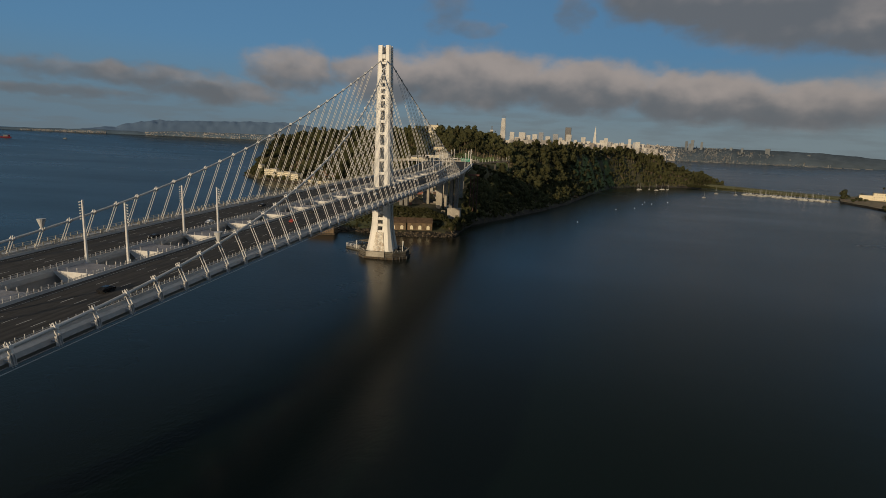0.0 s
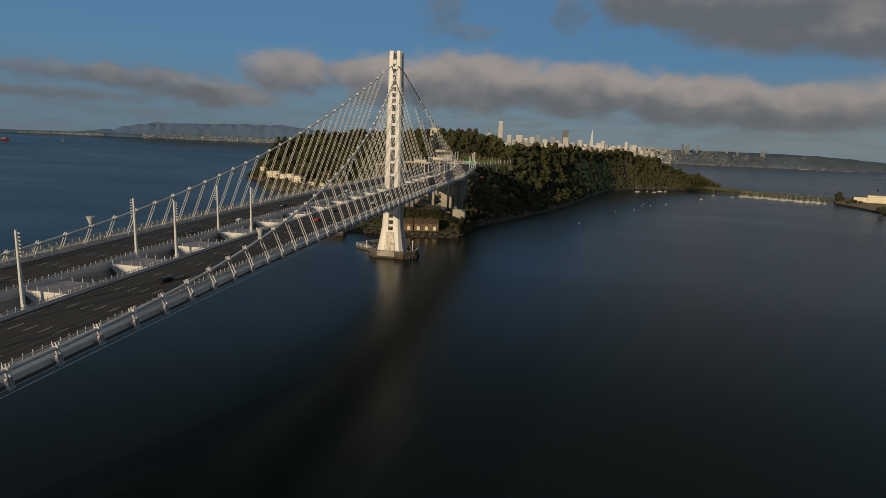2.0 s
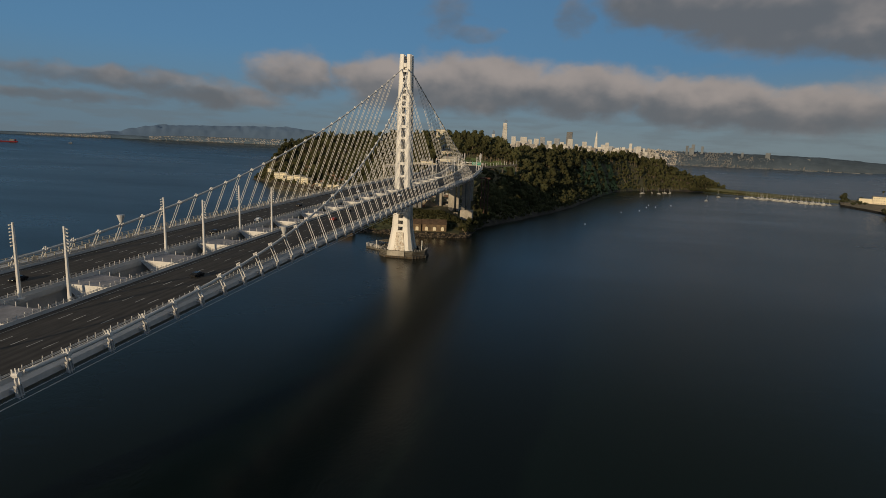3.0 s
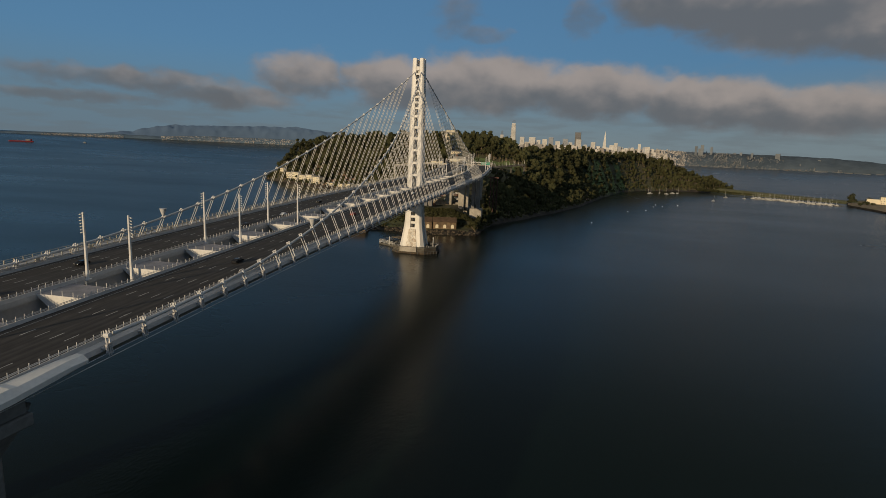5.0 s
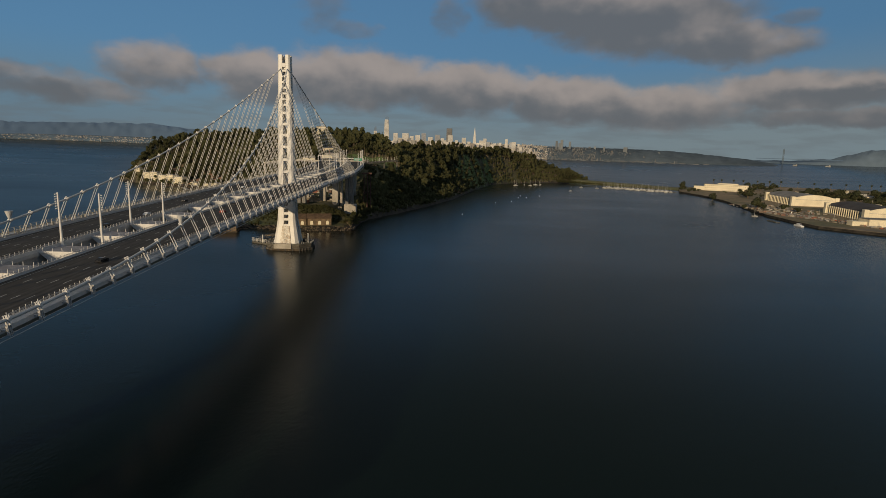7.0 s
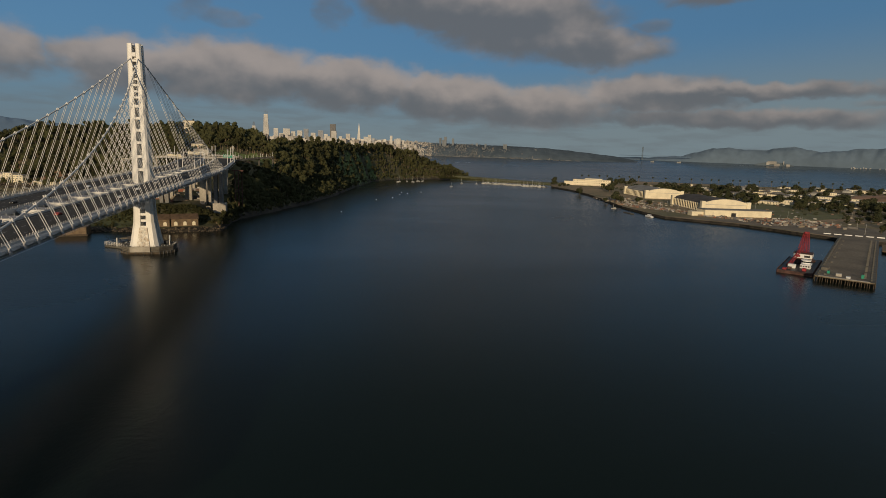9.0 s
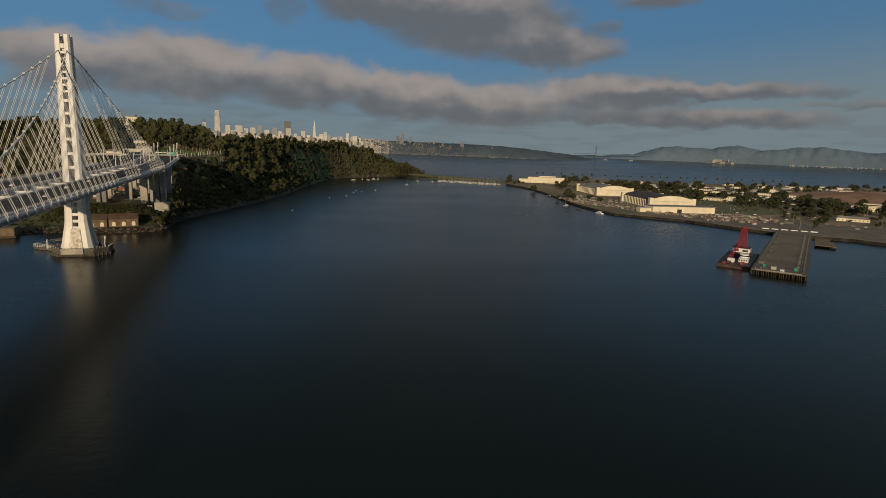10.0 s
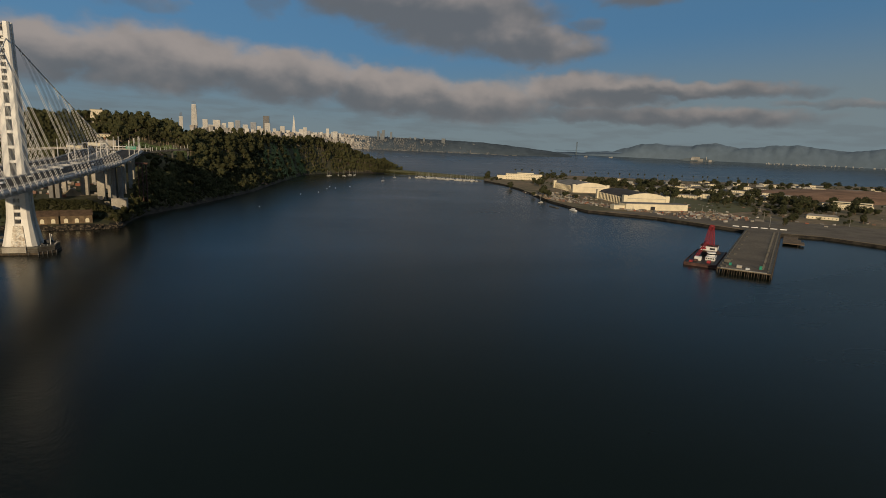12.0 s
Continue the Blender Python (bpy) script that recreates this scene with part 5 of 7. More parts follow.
# ---- cars ----
def car(label, paint, van=False):
    t = thing("car", label, "car", group="cars on the bridge")
    bm = bmesh.new()
    L_, W, H = (5.2, 0.95, 2.0) if van else (4.5, 0.9, 1.45)
    side = [(-L_ / 2, 0.35), (-L_ / 2, 0.85), (-L_ * 0.28, 1.0), (-L_ * 0.16, H), (L_ * 0.22, H), (L_ * 0.42, 1.0), (L_ / 2, 0.9), (L_ / 2, 0.35)]
    a = [bm.verts.new((-W * (0.82 if z > 1.2 else 1), y, z)) for y, z in side]
    b = [bm.verts.new((W * (0.82 if z > 1.2 else 1), y, z)) for y, z in side]
    n = len(side)
    for i in range(n):
        bm.faces.new((a[i], a[(i + 1) % n], b[(i + 1) % n], b[i]))
    bm.faces.new(a[::-1])
    bm.faces.new(b)
    bmesh.ops.recalc_face_normals(bm, faces=bm.faces)
    part("body", bm, paint, t)
    bm = bmesh.new()
    box(bm, -W * 0.93, W * 0.93, -L_ * 0.19, L_ * 0.24, 1.02, H - 0.14)
    part("windows", bm, M_GLASS, t)
    for x in (-W, W):
        for y in (-L_ * 0.31, L_ * 0.31):
            bm = bmesh.new()
            rod(bm, (x - 0.12, y, 0.33), (x + 0.12, y, 0.33), 0.33, n=10)
            part("wheel", bm, M_TYRE, t)
    for x in (-W * 0.7, W * 0.7):
        part("headlight", a_box(x - 0.17, x + 0.17, -L_ / 2 - 0.03, -L_ / 2 + 0.05, 0.62, 0.8), M_BOAT, t)
    return t


P_WHITE = mat("white_car_paint", (0.6, 0.6, 0.6), 0.3, var=0.04)
P_BLACK = mat("black_car_paint", (0.012, 0.012, 0.014), 0.25, var=0.05)
P_SILVER = mat("silver_car_paint", (0.36, 0.36, 0.37), 0.3, metal=0.4, var=0.04)
P_RED = mat("red_car_paint", (0.3, 0.03, 0.02), 0.3, var=0.05)
FLEET = [("white car on the asphalt deck", P_WHITE, [(-13, -205), (17.5, -70), (-16, -60), (12, 60)]),
         ("black car on the asphalt deck", P_BLACK, [(-20.5, -318), (-17, -352), (21, -300), (-12.5, -240), (14, -160), (-19, -150)]),
         ("silver car on the asphalt deck", P_SILVER, [(22.0, -118), (16, -20), (-14, 80), (20, 120)]),
         ("dark red car on the asphalt deck", P_RED, [(18, -190)])]
for label, paint, spots in FLEET:
    base = None
    for x, y in spots:
        m = Matrix.Translation((x + X_MID, y, deck_z(y) + 0.07)) @ pose(0, 0, 0, 0, 0, 180 if x > 0 else 0)
        if base is None:
            base = car(label, paint)
            base.matrix_basis = m
        else:
            copy_thing(base, m)


# ---- the hilly island's buildings and roads ----
known = set(scene.collection.objects)


def ground_at(x, y):
    return float(island_height(np.array([[float(x), float(y)]]))[0])


def gable_house(name, label, category, L_, W, H, roof_h, wall, roof, at, windows=0, group="", storeys=1, flat=False):
    """A building with walls, a pitched or flat roof and its windows along the front (-y)."""
    t = thing(name, label, category, group, at)
    part("wall", a_box(-L_ / 2, L_ / 2, -W / 2, W / 2, -2.0, H, bevel=0.05), wall, t)
    bm = bmesh.new()
    if flat:
        box(bm, -L_ / 2 - 0.3, L_ / 2 + 0.3, -W / 2 - 0.3, W / 2 + 0.3, H, H + roof_h, bevel=0.05)
    else:
        o = 0.7
        a = [bm.verts.new(p) for p in ((-L_ / 2 - o, -W / 2 - o, H - 0.2), (L_ / 2 + o, -W / 2 - o, H - 0.2), (L_ / 2 + o, W / 2 + o, H - 0.2), (-L_ / 2 - o, W / 2 + o, H - 0.2), (-L_ / 2 - o + min(4, W / 3), 0, H + roof_h), (L_ / 2 + o - min(4, W / 3), 0, H + roof_h))]
        for f in ((0, 1, 5, 4), (1, 2, 5), (2, 3, 4, 5), (3, 0, 4), (3, 2, 1, 0)):
            bm.faces.new([a[i] for i in f])
        bmesh.ops.recalc_face_normals(bm, faces=bm.faces)
    part("roof", bm, roof, t)
    if windows:
        bm = bmesh.new()
        sh = H / storeys
        w = min(1.3, L_ / windows * 0.42)
        box(bm, -w / 2, w / 2, -0.08, 0.08, 0, min(1.5, sh * 0.45))
        me = bpy.data.meshes.new("window")
        bm.to_mesh(me)
        bm.free()
        me.materials.append(M_GLASS)
        for s in range(storeys):
            for k in range(windows):
                shared("window", me, t, Matrix.Translation((-L_ / 2 + (k + 0.5) * L_ / windows, -W / 2 - 0.03, s * sh + sh * 0.28)))
    return t


def arched_shed(at, L_, label):
    t = thing("harbour_shed", label, "shed", at=at)
    W, H = 13.0, 8.0
    part("wall", a_box(-L_ / 2, L_ / 2, -W / 2, W / 2, -3, H, bevel=0.1), M_BRICK, t)
    bm = bmesh.new()
    a = [bm.verts.new(p) for p in ((-L_ / 2 - 0.5, -W / 2 - 0.8, H - 0.1), (L_ / 2 + 0.5, -W / 2 - 0.8, H - 0.1), (L_ / 2 + 0.5, W / 2 + 0.8, H - 0.1), (-L_ / 2 - 0.5, W / 2 + 0.8, H - 0.1), (-L_ / 2 - 0.5, 0.5, H + 4.6), (L_ / 2 + 0.5, 0.5, H + 4.6))]
    for f in ((0, 1, 5, 4), (1, 2, 5), (2, 3, 4, 5), (3, 0, 4), (3, 2, 1, 0)):
        bm.faces.new([a[i] for i in f])
    bmesh.ops.recalc_face_normals(bm, faces=bm.faces)
    part("roof", bm, M_ROOF, t)
    bm = bmesh.new()
    pts = [(-1.6, 0), (1.6, 0), (1.6, 2.6)] + [(1.6 * math.cos(a), 2.6 + 1.6 * math.sin(a)) for a in [math.pi * k / 8 for k in range(1, 8)]] + [(-1.6, 2.6)]
    f0 = [bm.verts.new((x, -0.12, z)) for x, z in pts]
    f1 = [bm.verts.new((x, 0.3, z)) for x, z in pts]
    bm.faces.new(f0)
    for i in range(len(pts)):
        bm.faces.new((f0[i], f1[i], f1[(i + 1) % len(pts)], f0[(i + 1) % len(pts)]))
    bmesh.ops.recalc_face_normals(bm, faces=bm.faces)
    me = bpy.data.meshes.new("arched_window")
    bm.to_mesh(me)
    bm.free()
    me.materials.append(M_CREAM)
    n = max(1, int(L_ / 8))
    for k in range(n):
        shared("arched_window", me, t, Matrix.Translation((-L_ / 2 + (k + 0.5) * L_ / n, -W / 2 - 0.02, 1.2)))
    return t


arched_shed(pose(-17.6, 126.0, 3.6, 0, 0, 12), 17, "brown brick shore shed with arched windows and tiled roof")
arched_shed(pose(4.5, 131, 3.6, 0, 0, 12), 25.5, "longer brown brick shore shed with arched windows and tiled roof")
t = thing("sea_wall", "low stone sea wall in front of the brick sheds", "wall")
part("wall", a_box(-30, 34, -1.2, 1.2, -3, 3.0, pose(-6, 116, 0, 0, 0, 8), bevel=0.2), M_ROCK, t)
# fort-like footing of a former pier
t = thing("old_pier_block", "dark square masonry pier block standing in shallow water", "pier")
part("block", a_box(-14, 12, -9, 9, -3, 8.5, pose(-86, 97, 0, 0, 0, 6), bevel=0.5), M_BRICK, t)
part("fender", a_box(-15, 13, -10, 10, -3, 1.6, pose(-86, 97, 0, 0, 0, 6), bevel=0.3), M_TIMBER, t)

# spoil heap and yard clutter under the decks
bm = bmesh.new()
bmesh.ops.create_cone(bm, cap_ends=True, segments=28, radius1=12, radius2=1.5, depth=6.5)
for v in bm.verts:
    v.co += Vector((noise.noise(v.co * 0.2), noise.noise(v.co * 0.2 + Vector((5, 0, 0))), 0)) * 2
heap = part("soil_cone", bm, M_SAND, at=pose(-15, 210, 25.5))
tagged(heap, "smooth brown heap of soil in the work yard", "heap")


def box_scatter(name, label, n, spots, sizes, seed, material=None, category="clutter"):
    """Many small goods too small to tell apart: spots gives (x, y, z) for a random generator."""
    rng = random.Random(seed)
    verts, faces = [], []
    for _ in range(n):
        x, y, z = spots(rng)
        l, w, h = sizes(rng)
        a = rng.uniform(0, 3.14) if rng.random() < 0.4 else rng.choice((0.27, 1.84))
        c, s = math.cos(a), math.sin(a)
        k = len(verts)
        for zz in (z - 0.3, z + h):
            for px, py in ((-l, -w), (l, -w), (l, w), (-l, w)):
                verts.append((x + (px * c - py * s) / 2, y + (px * s + py * c) / 2, zz))
        faces += [tuple(k + i for i in f) for f in ((4, 5, 6, 7), (0, 1, 5, 4), (1, 2, 6, 5), (2, 3, 7, 6), (3, 0, 4, 7))]
    return tagged(new(name, mesh_of(name, verts, faces, material or M_CLUTTER)), label, category, kind="stuff")


def yard_spot(rng):
    x, y = rng.uniform(-95, 22), rng.uniform(196, 330)
    return x, y, ground_at(x, y)


box_scatter("yard_goods", "mixed machines and stacked goods in the yard below the decks", 170, yard_spot, lambda r: (r.uniform(2, 8), r.uniform(2, 3.5), r.uniform(1.2, 3.5)), 4)


def road_ramp(name, pts, width, label, posts=0, wall=None):
    """A raised road along a line of points, with side walls and slim posts."""
    t = thing(name, label, "ramp")
    P = [Vector(p) for p in pts]
    fine = []
    for i in range(len(P) - 1):
        p0, p1, p2, p3 = P[max(0, i - 1)], P[i], P[i + 1], P[min(len(P) - 1, i + 2)]
        for k in range(8):
            u = k / 8
            fine.append(0.5 * ((2 * p1) + (p2 - p0) * u + (2 * p0 - 5 * p1 + 4 * p2 - p3) * u * u + (3 * p1 - p0 - 3 * p2 + p3) * u ** 3))
    fine.append(P[-1])
    for nm, prof, m in (("ramp_deck", [(-width / 2, -1.6), (-width / 2, 0), (width / 2, 0), (width / 2, -1.6)], M_CONC),
                        ("side_wall", [(-width / 2 - 0.3, -1.8), (-width / 2 - 0.3, 1.1), (-width / 2, 1.1), (-width / 2, -1.8)], wall or M_CREAM),
                        ("side_wall", [(width / 2, -1.8), (width / 2, 1.1), (width / 2 + 0.3, 1.1), (width / 2 + 0.3, -1.8)], wall or M_CONC),
                        ("carriageway", [(-width / 2 + 0.5, 0.004), (-width / 2 + 0.5, 0.06), (width / 2 - 0.5, 0.06), (width / 2 - 0.5, 0.004)], M_ASPHALT)):
        bm = bmesh.new()
        rings = []
        for i, p in enumerate(fine):
            d = (fine[min(i + 1, len(fine) - 1)] - fine[max(0, i - 1)])
            d.z = 0
            n = Vector((d.y, -d.x, 0)).normalized()
            rings.append([bm.verts.new(p + n * a + Vector((0, 0, b))) for a, b in prof])
        for a, b in zip(rings, rings[1:]):
            for i in range(4):
                bm.faces.new((a[i], b[i], b[(i + 1) % 4], a[(i + 1) % 4]))
        bm.faces.new(rings[0])
        bm.faces.new(rings[-1][::-1])
        bmesh.ops.recalc_face_normals(bm, faces=bm.faces)
        part(nm, bm, m, t)
    for i in range(0, len(fine), 8):
        p = fine[i]
        g = ground_at(p.x, p.y)
        if g < p.z - 3:
            part("column", a_box(p.x - 1.2, p.x + 1.2, p.y - 1.2, p.y + 1.2, g - 2, p.z - 1.5), wall or M_CONC, t)
    for i in range(posts):
        p = fine[int(i * (len(fine) - 1) / max(1, posts - 1))]
        bm = bmesh.new()
        rod(bm, p + Vector((0, -width / 2 - 0.15, 0)), p + Vector((0, -width / 2 - 0.15, random.uniform(5, 8))), 0.28, 0.2, n=5)
        part("post", bm, M_WHITE, t)
    return t


road_ramp("approach_ramp", [(24, 468, 62.2), (42, 486, 64.2), (62, 504, 66.3), (84, 518, 68.5)], 8, "concrete approach road along the wooded hillside", posts=15, wall=M_CONC_DARK)
road_ramp("upper_road", [(-46, 486, 64), (-20, 488, 65), (4, 490, 66), (30, 500, 67)], 6, "hillside road with a row of slim pale posts", posts=15, wall=M_CONC)
road_ramp("loop_ramp", [(-120, 405, 61), (-80, 428, 66), (-45, 425, 66), (-26, 395, 63), (-32, 350, 59)], 8, "pale curved concrete slip road beside the south deck", posts=7)
# tunnel house at the hillside
gable_house("portal_building", "square concrete tunnel portal block on the hillside", "building", 24, 16, 17, 1.0, M_CONC, M_ROOF_GREY, pose(-33, 546, 60, 0, 0, 0), windows=5, flat=True)
gable_house("hilltop_house", "pale flat-roofed block on the wooded hilltop", "building", 20, 14, 29, 1.0, M_CREAM, M_ROOF_GREY, pose(-82, 746, 101, 0, 0, 8), windows=6, storeys=4, flat=True)
gable_house("hill_cottage", "low white house in a clearing on the wooded slope", "house", 19, 9, 4.5, 1.5, M_CREAM, M_ROOF_GREY, pose(-50, 616, ground_at(-50, 612), 0, 0, 4), windows=4)
gable_house("hillside_house", "white house among trees beside the slip road", "house", 20, 11, 8, 2.5, M_CREAM, M_ROOF_GREY, pose(-62, 462, 62, 0, 0, 10), windows=4, group="")
# shore station on the south side
for x, y, L_, W, H, n, st in ((-474, 763, 14, 9, 6, 3, 1), (-446, 743, 22, 12, 11, 6, 3), (-424, 728, 24, 13, 15, 7, 4), (-401, 712, 24, 12, 11, 7, 3), (-379, 697, 22, 13, 15, 6, 4), (-357, 682, 24, 12, 12, 7, 3), (-318, 656, 20, 10, 5, 4, 1), (-290, 637, 18, 9, 5, 3, 1), (-268, 622, 16, 9, 6, 3, 1), (-250, 610, 18, 9, 5, 4, 1), (-228, 602, 14, 8, 5, 3, 1)):
    gable_house("station_building", "pale multi-storey shore building with rows of windows" if st > 1 else "low cream shore workshop with dark windows", "building", L_, W, H, 1.2 if st > 1 else 2.0, M_CREAM, M_ROOF_GREY, pose(x, y, max(4.0, ground_at(x, y)), 0, 0, -32), windows=n, storeys=st, flat=st > 1, group="shore station buildings")
t = thing("jetty", "low timber jetty with pale rails at the island shore", "jetty")
part("jetty_deck", a_box(-30, 30, -2.5, 2.5, 2.0, 2.8, pose(-318, 600, 0, 0, 0, -60)), M_CONC, t)
for k in range(9):
    bm = bmesh.new()
    p = pose(-318, 600, 0, 0, 0, -60) @ Vector((-28 + 7 * k, 0, 0))
    rod(bm, (p.x, p.y, -3), (p.x, p.y, 2.1), 0.5, n=6)
    part("pile", bm, M_TIMBER, t)


def shore_rocks():
    """Loose boulders along the southern shores and round the sheds."""
    rg = random.Random(61)
    verts, faces = [], []
    runs = [((-128, 110), (-95, 103)), ((-95, 103), (-60, 117)), ((-60, 117), (-15, 107)), ((-15, 107), (20, 111)), ((20, 111), (44, 121)), ((-453, 728), (-360, 663)), ((-360, 663), (-237, 588)), ((-237, 588), (-195, 480)), ((200, 606), (216, 655))]
    for a, b in runs:
        n = int(math.dist(a, b) * 2.4)
        for _ in range(n):
            u, o = rg.random(), rg.uniform(-2.5, 5)
            x, y = a[0] + (b[0] - a[0]) * u, a[1] + (b[1] - a[1]) * u + o
            z, r = 0.2 + max(0, o) * 0.75, rg.uniform(0.5, 1.5)
            k = len(verts)
            for dx, dy, dz in ((1, 0, 0), (0, 1, 0), (-1, 0, 0), (0, -1, 0), (0, 0, 1), (0, 0, -1)):
                q = r * rg.uniform(0.6, 1.25)
                verts.append((x + dx * q, y + dy * q, z + dz * q * 0.8))
            faces += [(k + p, k + (p + 1) % 4, k + 4) for p in range(4)] + [(k + (p + 1) % 4, k + p, k + 5) for p in range(4)]
    tagged(new("shore_rocks", mesh_of("shore_rocks", verts, faces, M_BOULDER)), "tumbled brown boulders along the island shore", "rocks", kind="stuff")


shore_rocks()


def bank_scrub():
    rg = np.random.RandomState(19)
    P = np.concatenate([np.column_stack([rg.uniform(-70, 44, 1100), rg.uniform(141, 176, 1100)]), np.column_stack([rg.uniform(36, 60, 200), rg.uniform(150, 330, 200)]), np.column_stack([rg.uniform(-110, -40, 160), rg.uniform(118, 200, 160)]), np.column_stack([rg.uniform(-60, 92, 240), rg.uniform(478, 570, 240)])] + [np.column_stack([rg.normal(x, a * 0.5, 90), rg.normal(y, b * 0.5, 90)]) for x, y, a, b in GREEN_SPOTS[:4]])
    h = island_height(P)
    R = rg.uniform(0.8, 2.4, len(P))
    V = leaf_mass(np.column_stack([P, h + R * 0.4]), R, R * 1.5, 8, R * 0.3, 9, core=True)
    tagged(new("bank_scrub", fast_tris("bank_scrub", V, M_LEAF)), "low green scrub on the bank above the sheds", "shrubs", kind="stuff")


bank_scrub()
box_scatter("shore_goods", "boats, crates and vehicles along the shore road", 150, lambda r: (lambda u: (-350 + 150 * u, 664 - 90 * u + r.uniform(-4, 22), 4.2))(r.random()), lambda r: (r.uniform(1.5, 5), r.uniform(1, 2.2), r.uniform(0.8, 2.2)), 28)
settle(known, HILLY)


# ---- the flat island ----
known = set(scene.collection.objects)


def hangar(at, L_, D, roof_mat, label):
    """An arched hangar: front at y = 0 from x = 0 to L_, running back to y = D."""
    t = thing("hangar", label, "hangar", group="arched hangars", at=at)
    h_side, h_top, n = 14.5, 22.5, 16
    arch = [(L_ * k / n, h_side + (h_top - h_side) * math.sin(math.pi * k / n) ** 0.75) for k in range(n + 1)]
    bm = bmesh.new()
    prof = [(0, -1)] + arch + [(L_, -1)]
    a = [bm.verts.new((x, 0, z)) for x, z in prof]
    b = [bm.verts.new((x, 1.0, z)) for x, z in prof]
    bm.faces.new(a)
    bm.faces.new(b[::-1])
    for i in range(len(prof)):
        j = (i + 1) % len(prof)
        bm.faces.new((a[i], b[i], b[j], a[j]))
    bmesh.ops.recalc_face_normals(bm, faces=bm.faces)
    part("front_wall", bm, M_CREAM, t, "cream arched front")
    bm = bmesh.new()
    r0 = [[bm.verts.new((x, y, z - 0.6 + dz)) for x, z in arch] for y, dz in ((1.0, 0), (D, 0))]
    r1 = [[bm.verts.new((x, y, z - 1.2 + dz)) for x, z in arch] for y, dz in ((1.0, 0), (D, 0))]
    for i in range(n):
        bm.faces.new((r0[0][i], r0[0][i + 1], r0[1][i + 1], r0[1][i]))
        bm.faces.new((r1[0][i], r1[1][i], r1[1][i + 1], r1[0][i + 1]))
    bmesh.ops.recalc_face_normals(bm, faces=bm.faces)
    part("roof", bm, roof_mat, t, "low vaulted roof")
    for x in (0.3, L_ - 1.3):
        part("side_wall", a_box(x, x + 1, 1, D, -1, h_side - 0.5), M_CREAM_GREY, t, "grey ribbed side wall")
    part("back_wall", a_box(0, L_, D, D + 1, -1, h_side - 0.2), M_CREAM, t)
    bm = bmesh.new()
    box(bm, -0.9, 0.3, -0.7, 0.7, -1, h_side - 0.8)
    me = bpy.data.meshes.new("rib")
    bm.to_mesh(me)
    bm.free()
    me.materials.append(M_CREAM)
    for k in range(17):
        shared("rib", me, t, Matrix.Translation((0, 8 + k * (D - 16) / 16, 0)))
    bm = bmesh.new()
    box(bm, -0.25, 0.25, -2.0, 2.0, 2, h_side - 3)
    me = bpy.data.meshes.new("window_strip")
    bm.to_mesh(me)
    bm.free()
    me.materials.append(M_GLASS)
    for k in range(16):
        shared("window_strip", me, t, Matrix.Translation((0.15, 8 + (k + 0.5) * (D - 16) / 16, 0)))
    for x, y in ((-3, -1.5), (L_ - 4, -1.5), (-3, D - 6), (L_ - 4, D - 6)):
        part("corner_tower", a_box(x, x + 7, y, y + 8, -1, 18.2, bevel=0.15), M_CREAM, t)
    part("door_track", a_box(4, L_ - 4, -0.5, -0.1, 12.2, 12.9), M_CREAM_GREY, t)
    return t


hangar(pose(801, 315, 3.6, 0, 0, -15.9), 80, 130, M_ROOF_DARK, "cream arched hangar with a dark roof and ribbed sides")
hangar(pose(869, 567, 3.6, 0, 0, -14.2), 80, 134, M_ROOF_GREY, "cream arched hangar with a grey roof and ribbed sides")
low = gable_house("waterside_store", "long low cream store with small dark openings", "building", 112, 26, 10, 0.8, M_CREAM, M_ROOF_GREY, pose(806, 250, 3.6, 0, 0, -12), windows=0, flat=True)
part("door", a_box(-12, -4, -13.25, -13.0, 0, 6), M_DARK, low, "dark open doorway")
part("annex", a_box(-75, -52, -8, 6, -1, 6.5), M_CREAM, low)
b1 = gable_house("long_white_building", "long cream three-storey building on the waterfront", "building", 108, 24, 17, 1.0, M_CREAM, M_ROOF_GREY, pose(983, 988, 3.6, 0, 0, -25), windows=22, storeys=3, flat=True)
part("wing", a_box(-80, -54.2, -10, 10, -1, 11, bevel=0.1), M_CREAM, b1, "lower side wing")
part("roof_house", a_box(-20, 30, -6, 6, 18, 20.5, bevel=0.1), M_CREAM, b1)
school = gable_house("school_block", "two-storey pale block with a long window band", "building", 84, 22, 9, 1.0, M_CREAM, M_ROOF_GREY, pose(1288, 238, 3.6, 0, 0, -58), windows=18, storeys=2, flat=True)
part("upper_storey", a_box(-24, 40, -9, 9, 10.0, 14.5, bevel=0.1), M_CREAM, school)
part("window_band", a_box(-22, 38, -9.15, -8.9, 11.2, 13.2), M_GLASS, school)
gable_house("lodge", "long low house with a pitched pale roof", "house", 44, 13, 5, 3.0, M_CREAM, M_ROOF_GREY, pose(1032, 116, 3.6, 0, 0, -48), windows=8)
rng = random.Random(17)
for k in range(64):
    x, y = rng.uniform(1120, 2350), rng.uniform(380, 1010)
    if y > 1230 - 0.13 * x - 20 or (1390 < x < 1970 and 290 < y < 650):
        continue
    L_, W, st = rng.uniform(18, 62), rng.uniform(11, 16), rng.choice((1, 2, 2, 3))
    gable_house("island_house", "pale flat-roofed island apartment block" if st == 3 else "pale low island house with a shallow roof", "house", L_, W, 3.1 * st, 2.2 if st < 3 else 0.8, rng.choice((M_CREAM, M_CREAM_GREY, M_CREAM)), rng.choice((M_ROOF_GREY, M_ROOF_DARK)), pose(x, y, 3.6, 0, 0, rng.choice((-45, -15, 10, -60))), windows=int(L_ / 5), storeys=st, group="island houses", flat=st == 3)
rng = random.Random(29)
